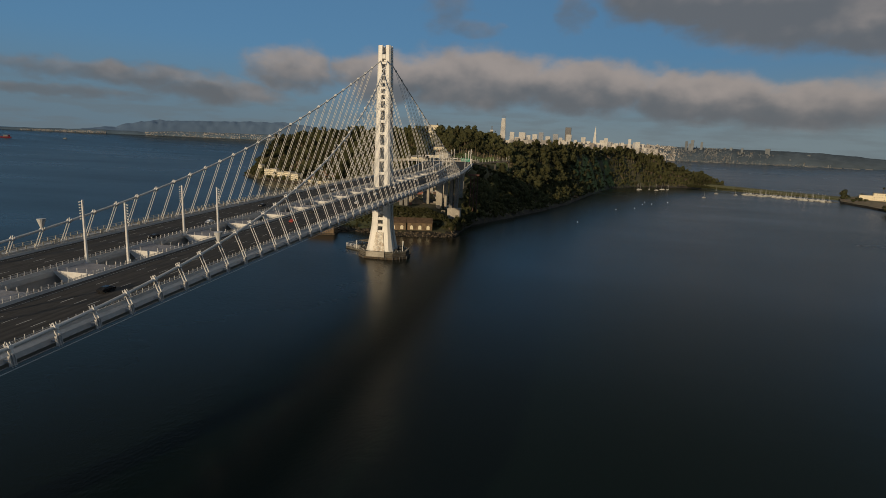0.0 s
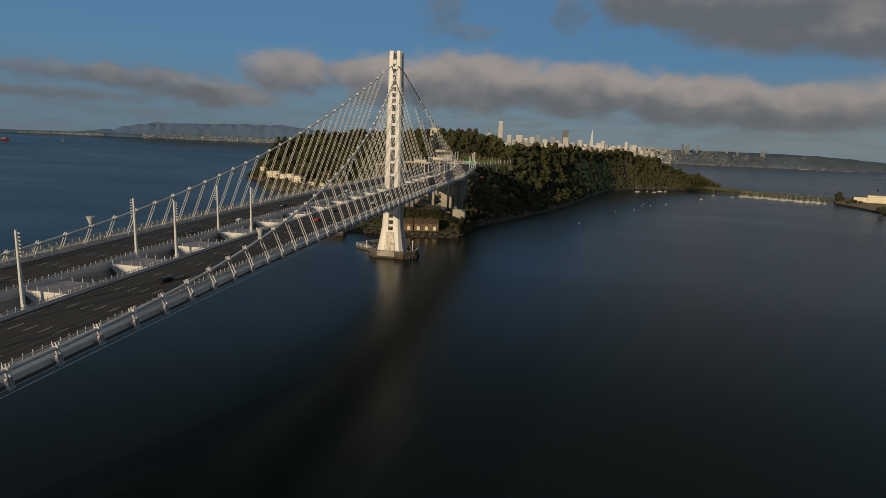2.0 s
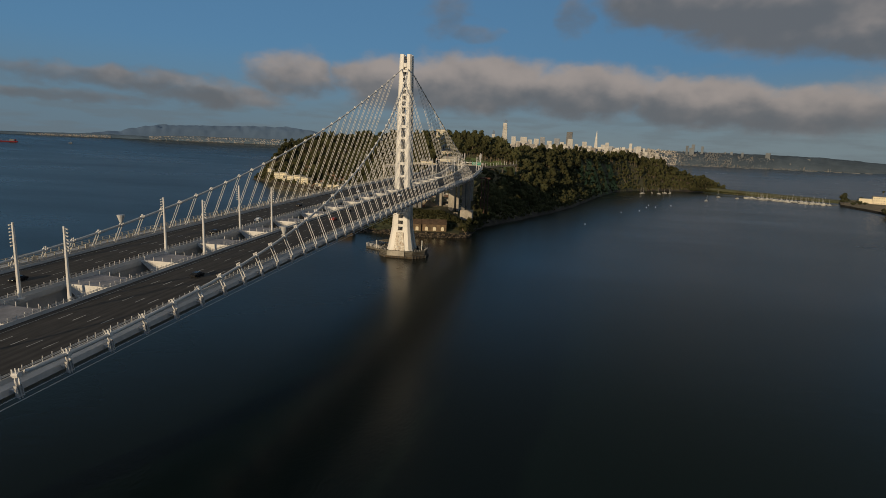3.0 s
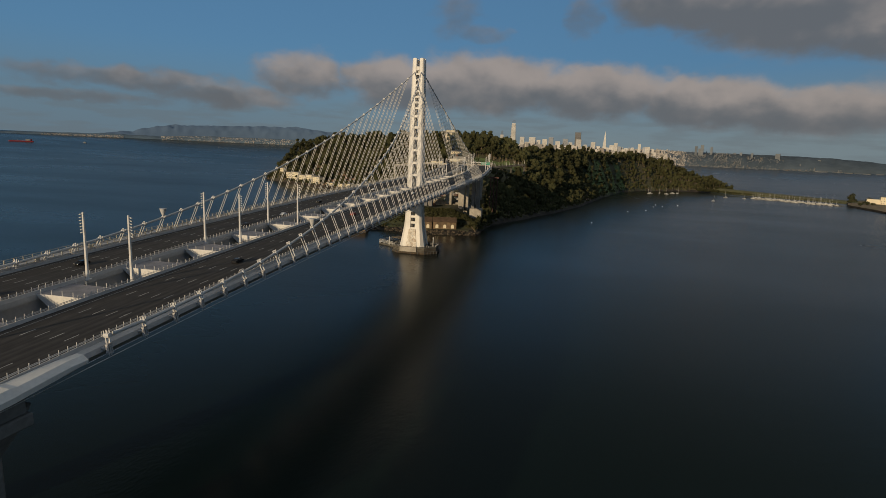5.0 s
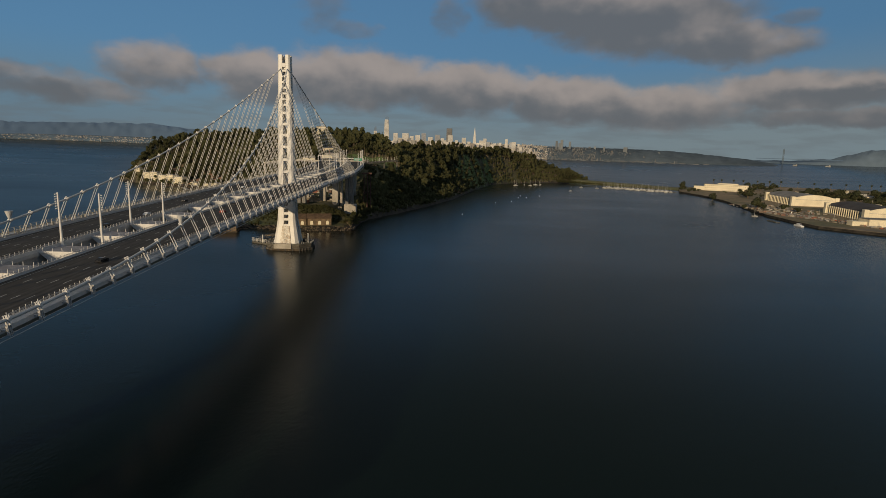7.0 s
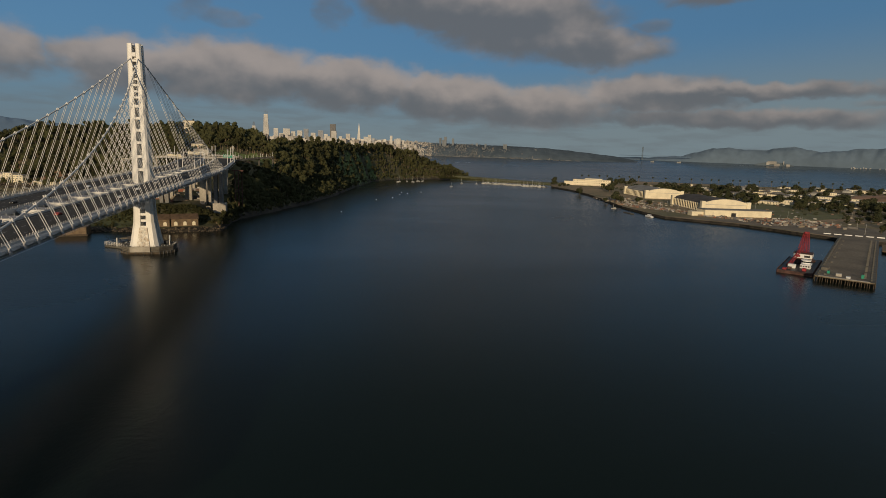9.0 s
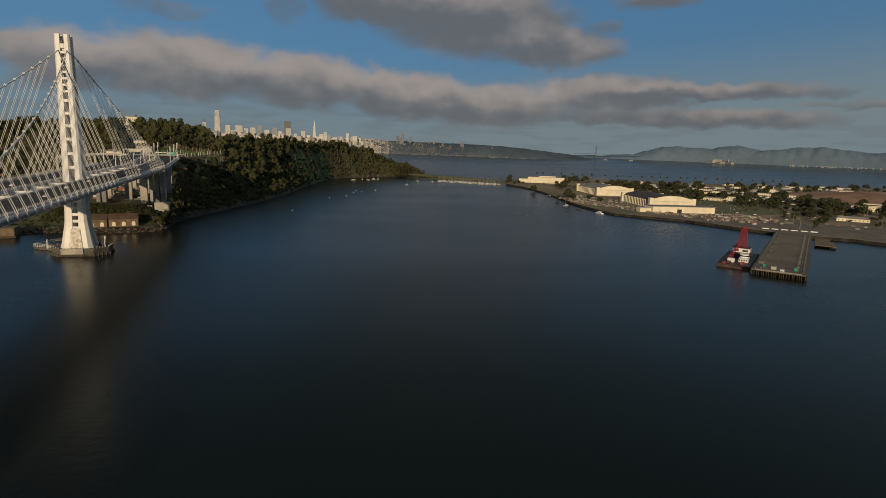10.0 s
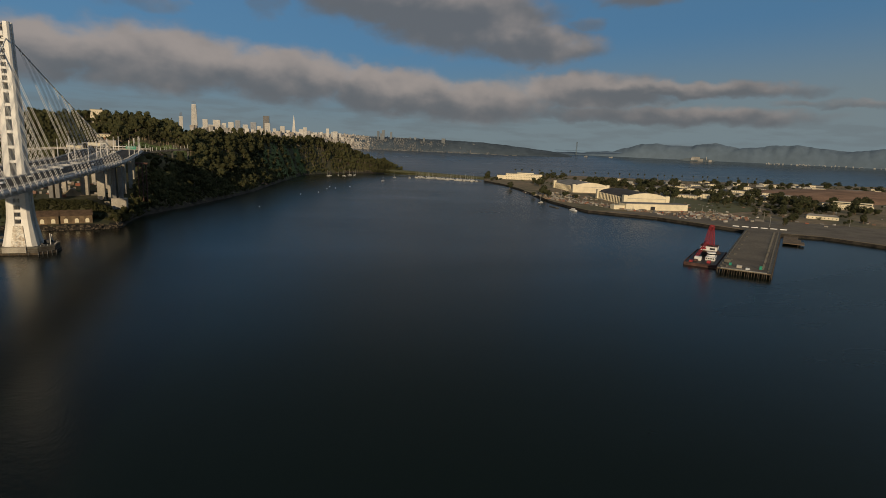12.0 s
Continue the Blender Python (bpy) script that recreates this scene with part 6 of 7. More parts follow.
for k in range(34):
    x, y = rng.uniform(1060, 1520), rng.uniform(420, 820)
    L_, W, st = rng.uniform(16, 44), rng.uniform(9, 14), rng.choice((1, 1, 2, 2))
    gable_house("island_house", "pale low island house with a shallow roof", "house", L_, W, 3.0 * st, 2.0, rng.choice((M_CREAM, M_CREAM_GREY, M_CREAM_GREY)), rng.choice((M_ROOF_GREY, M_ROOF_DARK, M_ROOF)), pose(x, y, 3.6, 0, 0, rng.choice((-45, -15, 40, -60))), windows=int(L_ / 5), storeys=st, group="island houses")
for x, y, L_ in ((1316, 467, 70), (1400, 462, 60), (1356, 640, 46)):
    gable_house("long_shed", "long low white shed among trees", "shed", L_, 14, 6, 1.5, M_CREAM, M_CREAM_GREY, pose(x, y, 3.6, 0, 0, -42), windows=10)

# bare soil mound
bm = bmesh.new()
nx, ny = 40, 18
vs = [[bm.verts.new((1420 + 540 * i / nx, 310 + 340 * j / ny, 3.3 + 19 * (math.sin(math.pi * i / nx) * math.sin(math.pi * j / ny)) ** 0.6 + 1.2 * noise.noise((i * 0.4, j * 0.4, 0)))) for i in range(nx + 1)] for j in range(ny + 1)]
for j in range(ny):
    for i in range(nx):
        bm.faces.new((vs[j][i], vs[j][i + 1], vs[j + 1][i + 1], vs[j + 1][i]))
mound = part("soil_mound", bm, M_BARE, smooth=True)
tagged(mound, "broad mound of bare reddish-brown soil", "mound")
slab("quay_apron", [(690, 232), (735, 166), (762, 64), (772, 14), (822, -22), (842, -94), (1010, -190), (1080, -60), (960, 60), (860, 150), (800, 205)], 3.72, 3.4, M_QUAY, "worn grey-brown paved quay apron", "pavement")
slab("grass_field", [(869, 236), (903, 193), (997, 215), (1110, 300), (1190, 425), (1020, 520), (940, 400)], 3.70, 3.4, M_GRASSY, "patchy green field with scattered shrubs", "field")


def quay_spot(rng):
    t = rng.random()
    if t < 0.5:
        k = rng.random()
        return 700 + 40 * rng.random() + 50 * k, 420 - 200 * k + rng.uniform(-20, 30), 3.7
    if t < 0.8:
        return rng.uniform(760, 900), rng.uniform(130, 215), 3.7
    return rng.uniform(720, 830), rng.uniform(400, 560), 3.7


box_scatter("boatyard_goods", "trailers, small craft and crates crowded on the quay", 620, quay_spot, lambda r: (r.uniform(1.5, 7), r.uniform(1, 2.4), r.uniform(0.8, 2.4)), 8)
box_scatter("boatyard_masts", "thin bare masts of small craft on the quay", 34, quay_spot, lambda r: (0.25, 0.25, r.uniform(5, 9)), 18, M_MAST)
box_scatter("parked_vehicles", "scattered far parked vehicles on the island roads", 160, lambda r: (r.uniform(860, 1500), r.uniform(40, 520), 3.6), lambda r: (4.5, 1.9, 1.5), 9)
box_scatter("container_row", "row of red and pale containers by the quay road", 26, lambda r: (r.uniform(800, 880), r.uniform(95, 175), 3.7), lambda r: (r.choice((6, 12)), 2.4, 2.6), 12)
t = thing("barrier_row", "row of white barriers at the pier head", "barrier")
for k in range(6):
    part("barrier", a_box(-4, 4, -0.4, 0.4, 0, 1.1, pose(778 + k * 8.5, 62 - k * 7.5, 3.7, 0, 0, -42)), M_BOAT, t)
for x, y, h in ((830, 52, 14), (905, 120, 12), (980, 40, 12), (880, 215, 12), (1010, 210, 11), (1120, 150, 12), (1060, -30, 12), (1190, 60, 12), (930, 330, 12), (1100, 330, 12)):
    t = thing("utility_pole", "slim grey utility pole on the flat island", "pole", "utility poles")
    bm = bmesh.new()
    rod(bm, (x, y, 3.5), (x, y, 3.6 + h), 0.22, 0.14, n=6)
    part("pole", bm, M_MAST, t)
    part("cross_arm", a_box(x - 1.2, x + 1.2, y - 0.1, y + 0.1, 2.6 + h, 2.8 + h), M_MAST, t)


# pier
def build_pier():
    m = pose(524.5, -161.5, 0, 0, 0, 35.7)
    t = thing("pier", "long worn concrete pier on timber piles", "pier", at=m)
    L_, w = 312, 19.5
    part("pier_deck", a_box(0, L_, -w, w, 3.6, 4.6, bevel=0.1), M_QUAY, t)
    for s in (-1, 1):
        part("edge_strip", a_box(-0.6, L_, s * w - 2.6 if s > 0 else -w - 0.4, s * w + 0.4 if s > 0 else -w + 2.6, 4.608, 4.95, bevel=0.04), M_CONC_DARK, t)
    part("edge_strip", a_box(-0.8, 2.2, -w + 2.7, w - 2.7, 4.608, 4.95, bevel=0.04), M_CONC, t)
    bm = bmesh.new()
    rod(bm, (0, 0, -3), (0, 0, 4.2), 0.27, n=6)
    me = bpy.data.meshes.new("timber_post")
    bm.to_mesh(me)
    bm.free()
    me.materials.append(M_TIMBER)
    for k in range(22):
        shared("timber_post", me, t, pose(-0.5 + 0.5 * (k % 2), -w + 0.5 + (k + random.uniform(-0.25, 0.25)) * (2 * w - 1) / 21, random.uniform(-0.6, 0), random.uniform(-3, 3), random.uniform(-3, 3), 40 * k))
    for k in range(56):
        for s in (-1, 1):
            shared("timber_post", me, t, Matrix.Translation((2.5 + k * 5.4, s * (w + 0.7), 0)))
    bm = bmesh.new()
    box(bm, -0.9, 0.9, -0.6, 0.6, 0, 1.2, bevel=0.1)
    me = bpy.data.meshes.new("bollard")
    bm.to_mesh(me)
    bm.free()
    me.materials.append(M_CONC_DARK)
    for k in range(22):
        for s in (-1, 1):
            shared("bollard", me, t, Matrix.Translation((6 + k * 13.5, s * (w - 2.2), 4.9)))
    # wheel stops inside the edges
    for k in range(40):
        shared("kerb_block", me, t, pose(8 + k * 7.3, -w + 6.5 if k % 5 else w - 6.5, 4.6, 0, 0, 90))
    part("hut", a_box(30, 36, w - 7, w - 2, 4.6, 7.4, bevel=0.1), M_CONC_DARK, t)
    part("bin", a_box(14, 16.4, -w + 7, -w + 9, 4.6, 7.6, bevel=0.1), M_GREEN_SIGN, t, "green bin")
    part("bin", a_box(17, 19.2, w - 9, w - 7, 4.6, 6.8, bevel=0.1), M_GREEN_SIGN, t, "green bin")
    part("crate", a_box(9, 13, 2, 6, 4.6, 6.8, bevel=0.1), M_CONC, t)
    part("crate", a_box(5, 8, -4, -1, 4.6, 6.0, bevel=0.1), M_BOAT, t)
    t2 = thing("landing_stage", "small broken timber landing stage beside the pier", "jetty", at=m)
    for k in range(3):
        part("stage_deck", a_box(222 + 22 * k, 243 + 22 * k, -w - 25 + 3 * k, -w - 4, 2.2, 3.0), M_BRICK, t2)
    for k in range(7):
        bm = bmesh.new()
        rod(bm, (223 + 10 * k, -w - 19, -3), (223 + 10 * k, -w - 19, 2.4), 0.35, n=6)
        part("pile", bm, M_TIMBER, t2)


build_pier()


# crane barge
def lattice(t, p, q, w0, w1, name="boom"):
    """A four-chord lattice boom."""
    p, q = Vector(p), Vector(q)
    bm = bmesh.new()
    d = (q - p).normalized()
    u = d.orthogonal().normalized()
    v = d.cross(u)
    n = 9
    def corner(i, a, b):
        k = i / n
        w = w0 + (w1 - w0) * k
        return p.lerp(q, k) + (u * a + v * b) * w / 2
    for a, b in ((-1, -1), (1, -1), (1, 1), (-1, 1)):
        rod(bm, corner(0, a, b), corner(n, a, b), 0.24, n=5)
    ring = ((-1, -1), (1, -1), (1, 1), (-1, 1))
    for i in range(n):
        for k in range(4):
            a, b = ring[k], ring[(k + 1) % 4]
            rod(bm, corner(i, *a), corner(i + 1, *b), 0.15, n=4)
            rod(bm, corner(i, *a), corner(i, *b), 0.13, n=4)
    part(name, bm, M_RED, t, "red lattice boom")


def build_barge():
    m = pose(553, -98, 0, 0, 0, 35.7)
    t = thing("crane_barge", "dark rusty barge carrying a red crane and white deckhouses", "barge", at=m)
    part("hull", a_box(-44, 40, -13.5, 13.5, -1.5, 2.6, bevel=0.5), M_RUST, t)
    part("barge_deck", a_box(-43, 39, -12.6, 12.6, 2.604, 2.8), M_DARK, t)
    for s in (-1, 1):
        part("bulwark", a_box(-43.5, 39.5, s * 13.0 - 0.2, s * 13.0 + 0.2, 2.6, 3.5), M_RUST, t)
    lower = part("deckhouse", a_box(-24, -9, -9.5, -1.5, 2.8, 6.2, bevel=0.2), M_BOAT, t, "white deckhouse with dark window openings")
    for k in range(4):
        part("window", a_box(-24.06, -23.9, -8.7 + k * 1.9, -7.6 + k * 1.9, 4.2, 5.4), M_GLASS, lower)
    for k in range(5):
        part("window", a_box(-22.5 + k * 2.7, -21 + k * 2.7, -9.56, -9.4, 4.2, 5.4), M_GLASS, lower)
    bm = bmesh.new()
    rod(bm, (-15, -5, 6.2), (-15, -5, 9.0), 3.6, n=14)
    rod(bm, (-15, -5, 9.0), (-15, -5, 9.4), 4.1, 3.9, n=14)
    pilot = part("pilot_house", bm, M_BOAT, t, "round white control cabin")
    bm = bmesh.new()
    rod(bm, (-15, -5, 7.3), (-15, -5, 8.4), 3.66, n=14)
    part("window", bm, M_GLASS, pilot)
    part("crane_base", a_box(0, 12, -5, 5, 2.8, 8.5, bevel=0.4), M_RUST, t, "rusty crane pedestal")
    house = part("crane_house", a_box(-3, 13, -8, 6.5, 8.5, 12.6, bevel=0.3), M_BOAT, t, "white crane machinery house")
    part("louvre", a_box(-3.06, -2.9, -6.5, -2.0, 9.6, 11.4), M_DARK, house)
    part("louvre", a_box(-3.06, -2.9, 1.0, 5.0, 9.6, 11.4), M_RED, house)
    part("roof_edge", a_box(-3.3, 13.3, -8.3, 6.8, 12.6, 12.9, bevel=0.05), M_RUST, house)
    part("winch", a_box(-31, -26, 1, 7, 2.8, 6.4, bevel=0.5), M_BOAT, t, "white winch housing")
    part("winch", a_box(-21, -16, 4, 9, 2.8, 5.0, bevel=0.5), M_RED, t, "red winch housing")
    for y in (-2.6, 2.6):
        lattice(t, (5, y, 12.6), (13, y * 0.3, 31), 3.0, 1.8, "mast_leg")
    lattice(t, (-24, 6.5, 5), (3, 1.5, 16), 2.2, 1.8, "boom")
    part("head", a_box(10.5, 14, -1.6, 1.6, 29.5, 31.5, bevel=0.3), M_RED, t)
    for k, (x, y, h) in enumerate(((-36, -6, 2.2), (-34, 5, 1.6), (20, 4, 3.2), (26, -6, 2.4), (32, 6, 2.0), (22, -8, 1.4), (-40, 8, 1.5))):
        part("deck_gear", a_box(x - 2.5, x + 2.5, y - 1.5, y + 1.5, 2.8, 2.8 + h, bevel=0.2), M_RUST if k % 2 else M_RED, t)
    bm = bmesh.new()
    for q in ((-43, 0, 3), (-20, -10, 3)):
        rod(bm, (12, 0, 31), q, 0.07, n=4)
    part("stay", bm, M_DARK, t)


build_barge()


# ---- boats ----
def sailboat(L_, mast, label):
    t = thing("sailboat", label, "boat", group="moored sailboats")
    bm = bmesh.new()
    rows = []
    for k in range(7):
        u = k / 6
        w = L_ * 0.16 * (math.sin(math.pi * min(1, 0.16 + 0.84 * u)) ** 0.6) if u < 1 else 0.02
        y = -L_ / 2 + L_ * u
        rows.append([bm.verts.new(p) for p in ((-w, y, 1.1 + 0.3 * u), (-w * 0.7, y, 0.2), (0, y, -0.4), (w * 0.7, y, 0.2), (w, y, 1.1 + 0.3 * u))])
    for a, b in zip(rows, rows[1:]):
        for i in range(5):
            bm.faces.new((a[i], b[i], b[(i + 1) % 5], a[(i + 1) % 5]))
    bm.faces.new(rows[0])
    bmesh.ops.recalc_face_normals(bm, faces=bm.faces)
    part("hull", bm, M_HULL, t)
    part("cabin", a_box(-L_ * 0.09, L_ * 0.09, -L_ * 0.2, L_ * 0.15, 1.1, 1.95, bevel=0.15), M_HULL, t)
    bm = bmesh.new()
    rod(bm, (0, L_ * 0.08, 1.0), (0, L_ * 0.08, mast), 0.2, 0.16, n=5)
    part("mast", bm, M_MAST, t)
    bm = bmesh.new()
    rod(bm, (0, L_ * 0.06, 2.6), (0, -L_ * 0.36, 2.5), 0.2, n=5)
    part("boom", bm, M_BOAT, t)
    return t


sb = [sailboat(12, 17, "white sailboat at its mooring with bare mast"), sailboat(9, 13, "small white sailboat with bare mast")]
sb[0].matrix_basis = pose(404, 1036, 0, 0, 0, 20)
sb[1].matrix_basis = pose(514, 880, 0, 0, 0, -70)
for x, y, k, a in ((440, 1075, 1, 10), (452, 1052, 0, 40), (478, 1098, 0, 80), (488, 1090, 1, 15), (496, 1108, 0, -20), (590, 1030, 0, 30), (628, 1010, 1, 60), (412, 1052, 0, -80)):
    copy_thing(sb[k], pose(x, y, 0, 0, 0, a))
rng = random.Random(23)
for row in range(5):
    for k in range(17):
        if rng.random() < 0.22:
            continue
        u = (k + rng.uniform(-0.3, 0.3)) / 17
        x, y = 655 + 135 * u + row * 7, 1050 - 150 * u - 6 + row * 13 - 12 * (1 - u)
        copy_thing(sb[rng.randrange(2)], pose(x, y, 0, 0, 0, rng.choice((42, 222)) + rng.uniform(-4, 4)))
t = thing("marina_dock", "long floating marina dock with finger berths", "dock")
for row in range(3):
    part("dock_run", a_box(-100, 100, -0.9, 0.9, -0.3, 0.5, pose(728 + row * 12, 980 + row * 14, 0, 0, 0, -48)), M_CONC_DARK, t)
t = thing("motor_launch", "white motor launch alongside the quay", "boat", at=pose(659, 268, 0, 0, 0, 84))
part("hull", a_box(-9, 9, -2.4, 2.4, -0.4, 1.8, bevel=0.5), M_BOAT, t)
part("cabin", a_box(-4, 4, -1.7, 1.7, 1.8, 4.0, bevel=0.3), M_BOAT, t)
part("windscreen", a_box(-4.1, -3.9, -1.5, 1.5, 2.7, 3.6), M_GLASS, t)
part("rail", a_box(5, 8.6, -2.0, -1.9, 2.4, 2.6), M_MAST, t)
for x, y, k, a in ((676, 385, 1, 66),):
    copy_thing(sb[k], pose(x - 6, y, 0, 0, 0, a))
t = thing("floating_dock", "dark floating dock at the quay", "dock", at=pose(654, 316, 0, 0, 0, 82))
part("float", a_box(-14, 14, -3, 3, -0.5, 1.2, bevel=0.2), M_CONC_DARK, t)
for x, y in ((330, 640), (350, 655), (345, 690), (300, 560), (262, 520), (390, 700), (180, 330)):
    t = thing("mooring_buoy", "small white mooring buoy on the water", "buoy", "mooring buoys")
    bm = bmesh.new()
    bmesh.ops.create_icosphere(bm, subdivisions=2, radius=0.8)
    part("float", bm, M_BOAT, t, at=Matrix.Translation((x, y, 0.2)))


# ---- trees of the flat island ----
def tree(label, r, h, seed, mat_leaf):
    t = thing("tree", label, "tree", group="trees on the flat island")
    bm = bmesh.new()
    rod(bm, (0, 0, -0.5), (0.2, 0.1, h * 0.55), r * 0.09, r * 0.05, n=7)
    rg = random.Random(seed)
    for k in range(5):
        a = rg.uniform(0, 6.28)
        rod(bm, (0.15, 0.1, h * rg.uniform(0.3, 0.5)), (math.cos(a) * r * 0.6, math.sin(a) * r * 0.6, h * rg.uniform(0.6, 0.85)), r * 0.045, r * 0.015, n=5)
    part("trunk", bm, M_BARK, t)
    V = leaf_mass(np.array([[0, 0, h * 0.62]]), np.array([r]), np.array([h * 0.85]), 70, np.array([r * 0.14]), seed)
    ob = new("crown", fast_tris("crown", V, mat_leaf))
    ob.parent = t
    return t


kinds = [tree("broad dark green tree on the flat island", 10.5, 15, 1, M_LEAF_TI), tree("tall dark tree on the flat island", 8.5, 19, 2, M_LEAF_TI), tree("small olive-green tree on the flat island", 6.0, 9, 3, M_LEAF_TI)]
for k, (x, y) in enumerate(((915, 790), (905, 800), (712, 480))):
    kinds[k].matrix_basis = pose(x, y, 3.5)
rng = random.Random(31)
for x, y, k, q in ((884, 734, 0, 1.5), (1052, 1003, 0, 1.5), (1066, 990, 1, 1.2), (1045, 985, 0, 1.1), (740, 470, 2, 1.3), (756, 659, 2, 1.2), (1120, 800, 0, 1.5), (1150, 790, 1, 1.3), (1180, 775, 0, 1.4), (1225, 765, 1, 1.2), (1260, 752, 0, 1.7)):
    copy_thing(kinds[k], pose(x, y, 3.5, 0, 0, 50 * q) @ Matrix.Scale(q, 4))
spots = [(1045, 1000), (1060, 985), (1050, 1015), (835, 905), (860, 930), (845, 960), (880, 940), (846, 700), (738, 480), (990, 780), (1010, 800)]
for k in range(40):
    spots.append((rng.uniform(990, 1330), rng.uniform(700, 880)))
for cx, cy, n, sx, sy in ((1060, 560, 16, 50, 30), (1130, 500, 14, 40, 40), (1210, 420, 12, 50, 30), (1120, 300, 7, 40, 30), (1095, 200, 9, 24, 20), (1070, 170, 6, 30, 20), (1295, 110, 5, 24, 15), (1330, 330, 12, 60, 40), (1420, 250, 8, 50, 40), (1460, 560, 10, 50, 40)):
    for k in range(n):
        spots.append((rng.gauss(cx, sx), rng.gauss(cy, sy)))
# groves along the island's inner roads
for cx, cy, n, sp in ((1071, 462, 7, 16), (1129, 486, 6, 18), (1080, 362, 9, 16), (1112, 349, 7, 16), (1073, 299, 4, 12), (938, 165, 3, 9), (988, 176, 3, 9), (1007, 163, 3, 8), (937, 96, 4, 7), (864, 60, 1, 2), (1051, 149, 3, 9), (1148, 194, 4, 12), (1097, 122, 3, 6), (1205, 164, 6, 12), (1061, 60, 2, 8), (1015, 64, 2, 8), (1057, 180, 3, 9), (1097, 253, 4, 16), (1180, 290, 6, 22), (1150, 875, 7, 20), (1108, 752, 8, 20), (1149, 728, 7, 16), (1197, 685, 3, 9), (1185, 605, 6, 14), (827, 647, 1, 1), (1120, 1062, 4, 9), (775, 430, 1, 1), (780, 467, 1, 1), (793, 722, 1, 1), (918, 1098, 2, 5), (939, 1060, 2, 6), (1179, 1078, 2, 6), (1240, 330, 6, 20), (1300, 400, 7, 24), (1330, 300, 6, 24)):
    for k in range(n):
        spots.append((rng.gauss(cx, sp), rng.gauss(cy, sp)))
for k in range(90):
    spots.append((rng.uniform(1350, 2400), rng.uniform(480, 930)))
for x, y in spots:
    if (780 < x < 960 and 240 < y < 720) or (1410 < x < 1970 and 300 < y < 660):
        continue
    copy_thing(kinds[rng.choice((0, 0, 1, 2, 2))], pose(x, y, 3.5, 0, 0, rng.uniform(0, 360)) @ Matrix.Scale(rng.uniform(0.5, 0.85) if x < 1110 and y < 320 else rng.uniform(0.7, 1.4), 4))


def palm():
    t = thing("palm_tree", "tall slim palm on the far shore of the flat island", "palm", group="shore palms")
    bm = bmesh.new()
    rod(bm, (0, 0, -0.5), (0.2, 0, 17), 0.6, 0.4, n=6)
    part("trunk", bm, M_BARK, t)
    V = leaf_mass(np.array([[0.2, 0, 17.6]]), np.array([4.2]), np.array([6.0]), 20, np.array([1.1]), 5)
    ob = new("crown", fast_tris("crown", V, M_LEAF_TI))
    ob.parent = t
    return t


p0 = palm()
p0.matrix_basis = pose(1340, 1262, 3.5)
for k in range(26):
    u = k / 25 + rng.uniform(-0.012, 0.012)
    copy_thing(p0, pose(1100 + 900 * u, 1228 - 205 * u + (40 if u < 0.3 else 0), 3.5))


def shrub_mass():
    rg = np.random.RandomState(77)
    n = 900
    P = np.column_stack([rg.uniform(940, 2300, n), rg.uniform(100, 1000, n)])
    keep = ~((P[:, 0] > 1410) & (P[:, 0] < 1970) & (P[:, 1] > 300) & (P[:, 1] < 660)) & (P[:, 1] < 1215 - 0.13 * P[:, 0])
    P = P[keep]
    R = rg.uniform(1.2, 3.6, len(P))
    V = leaf_mass(np.column_stack([P, 3.6 + R * 0.6]), R, R * 1.8, 6, R * 0.3, 5)
    tagged(new("shrubs", fast_tris("shrubs", V, M_LEAF_TI)), "scattered dark shrubs over the flat island", "shrubs", kind="stuff")
    P = np.column_stack([rg.uniform(575, 840, 300), np.zeros(300)])
    P[:, 1] = 1200 - (P[:, 0] - 575) * 0.86 + rg.uniform(-10, 25, 300)
    R = rg.uniform(0.8, 2.2, 300) * np.interp(P[:, 0], [575, 650, 700, 840], [3.4, 2.2, 1.1, 1.0])
    V = leaf_mass(np.column_stack([P, 6.5 - (P[:, 0] - 575) * 0.009 + R * 0.3]), R, R * 1.4, 6, R * 0.3, 6)
    tagged(new("causeway_shrubs", fast_tris("causeway_shrubs", V, M_LEAF)), "low shrubs on the green causeway bank", "shrubs", kind="stuff")


shrub_mass()


settle(known, FLAT)


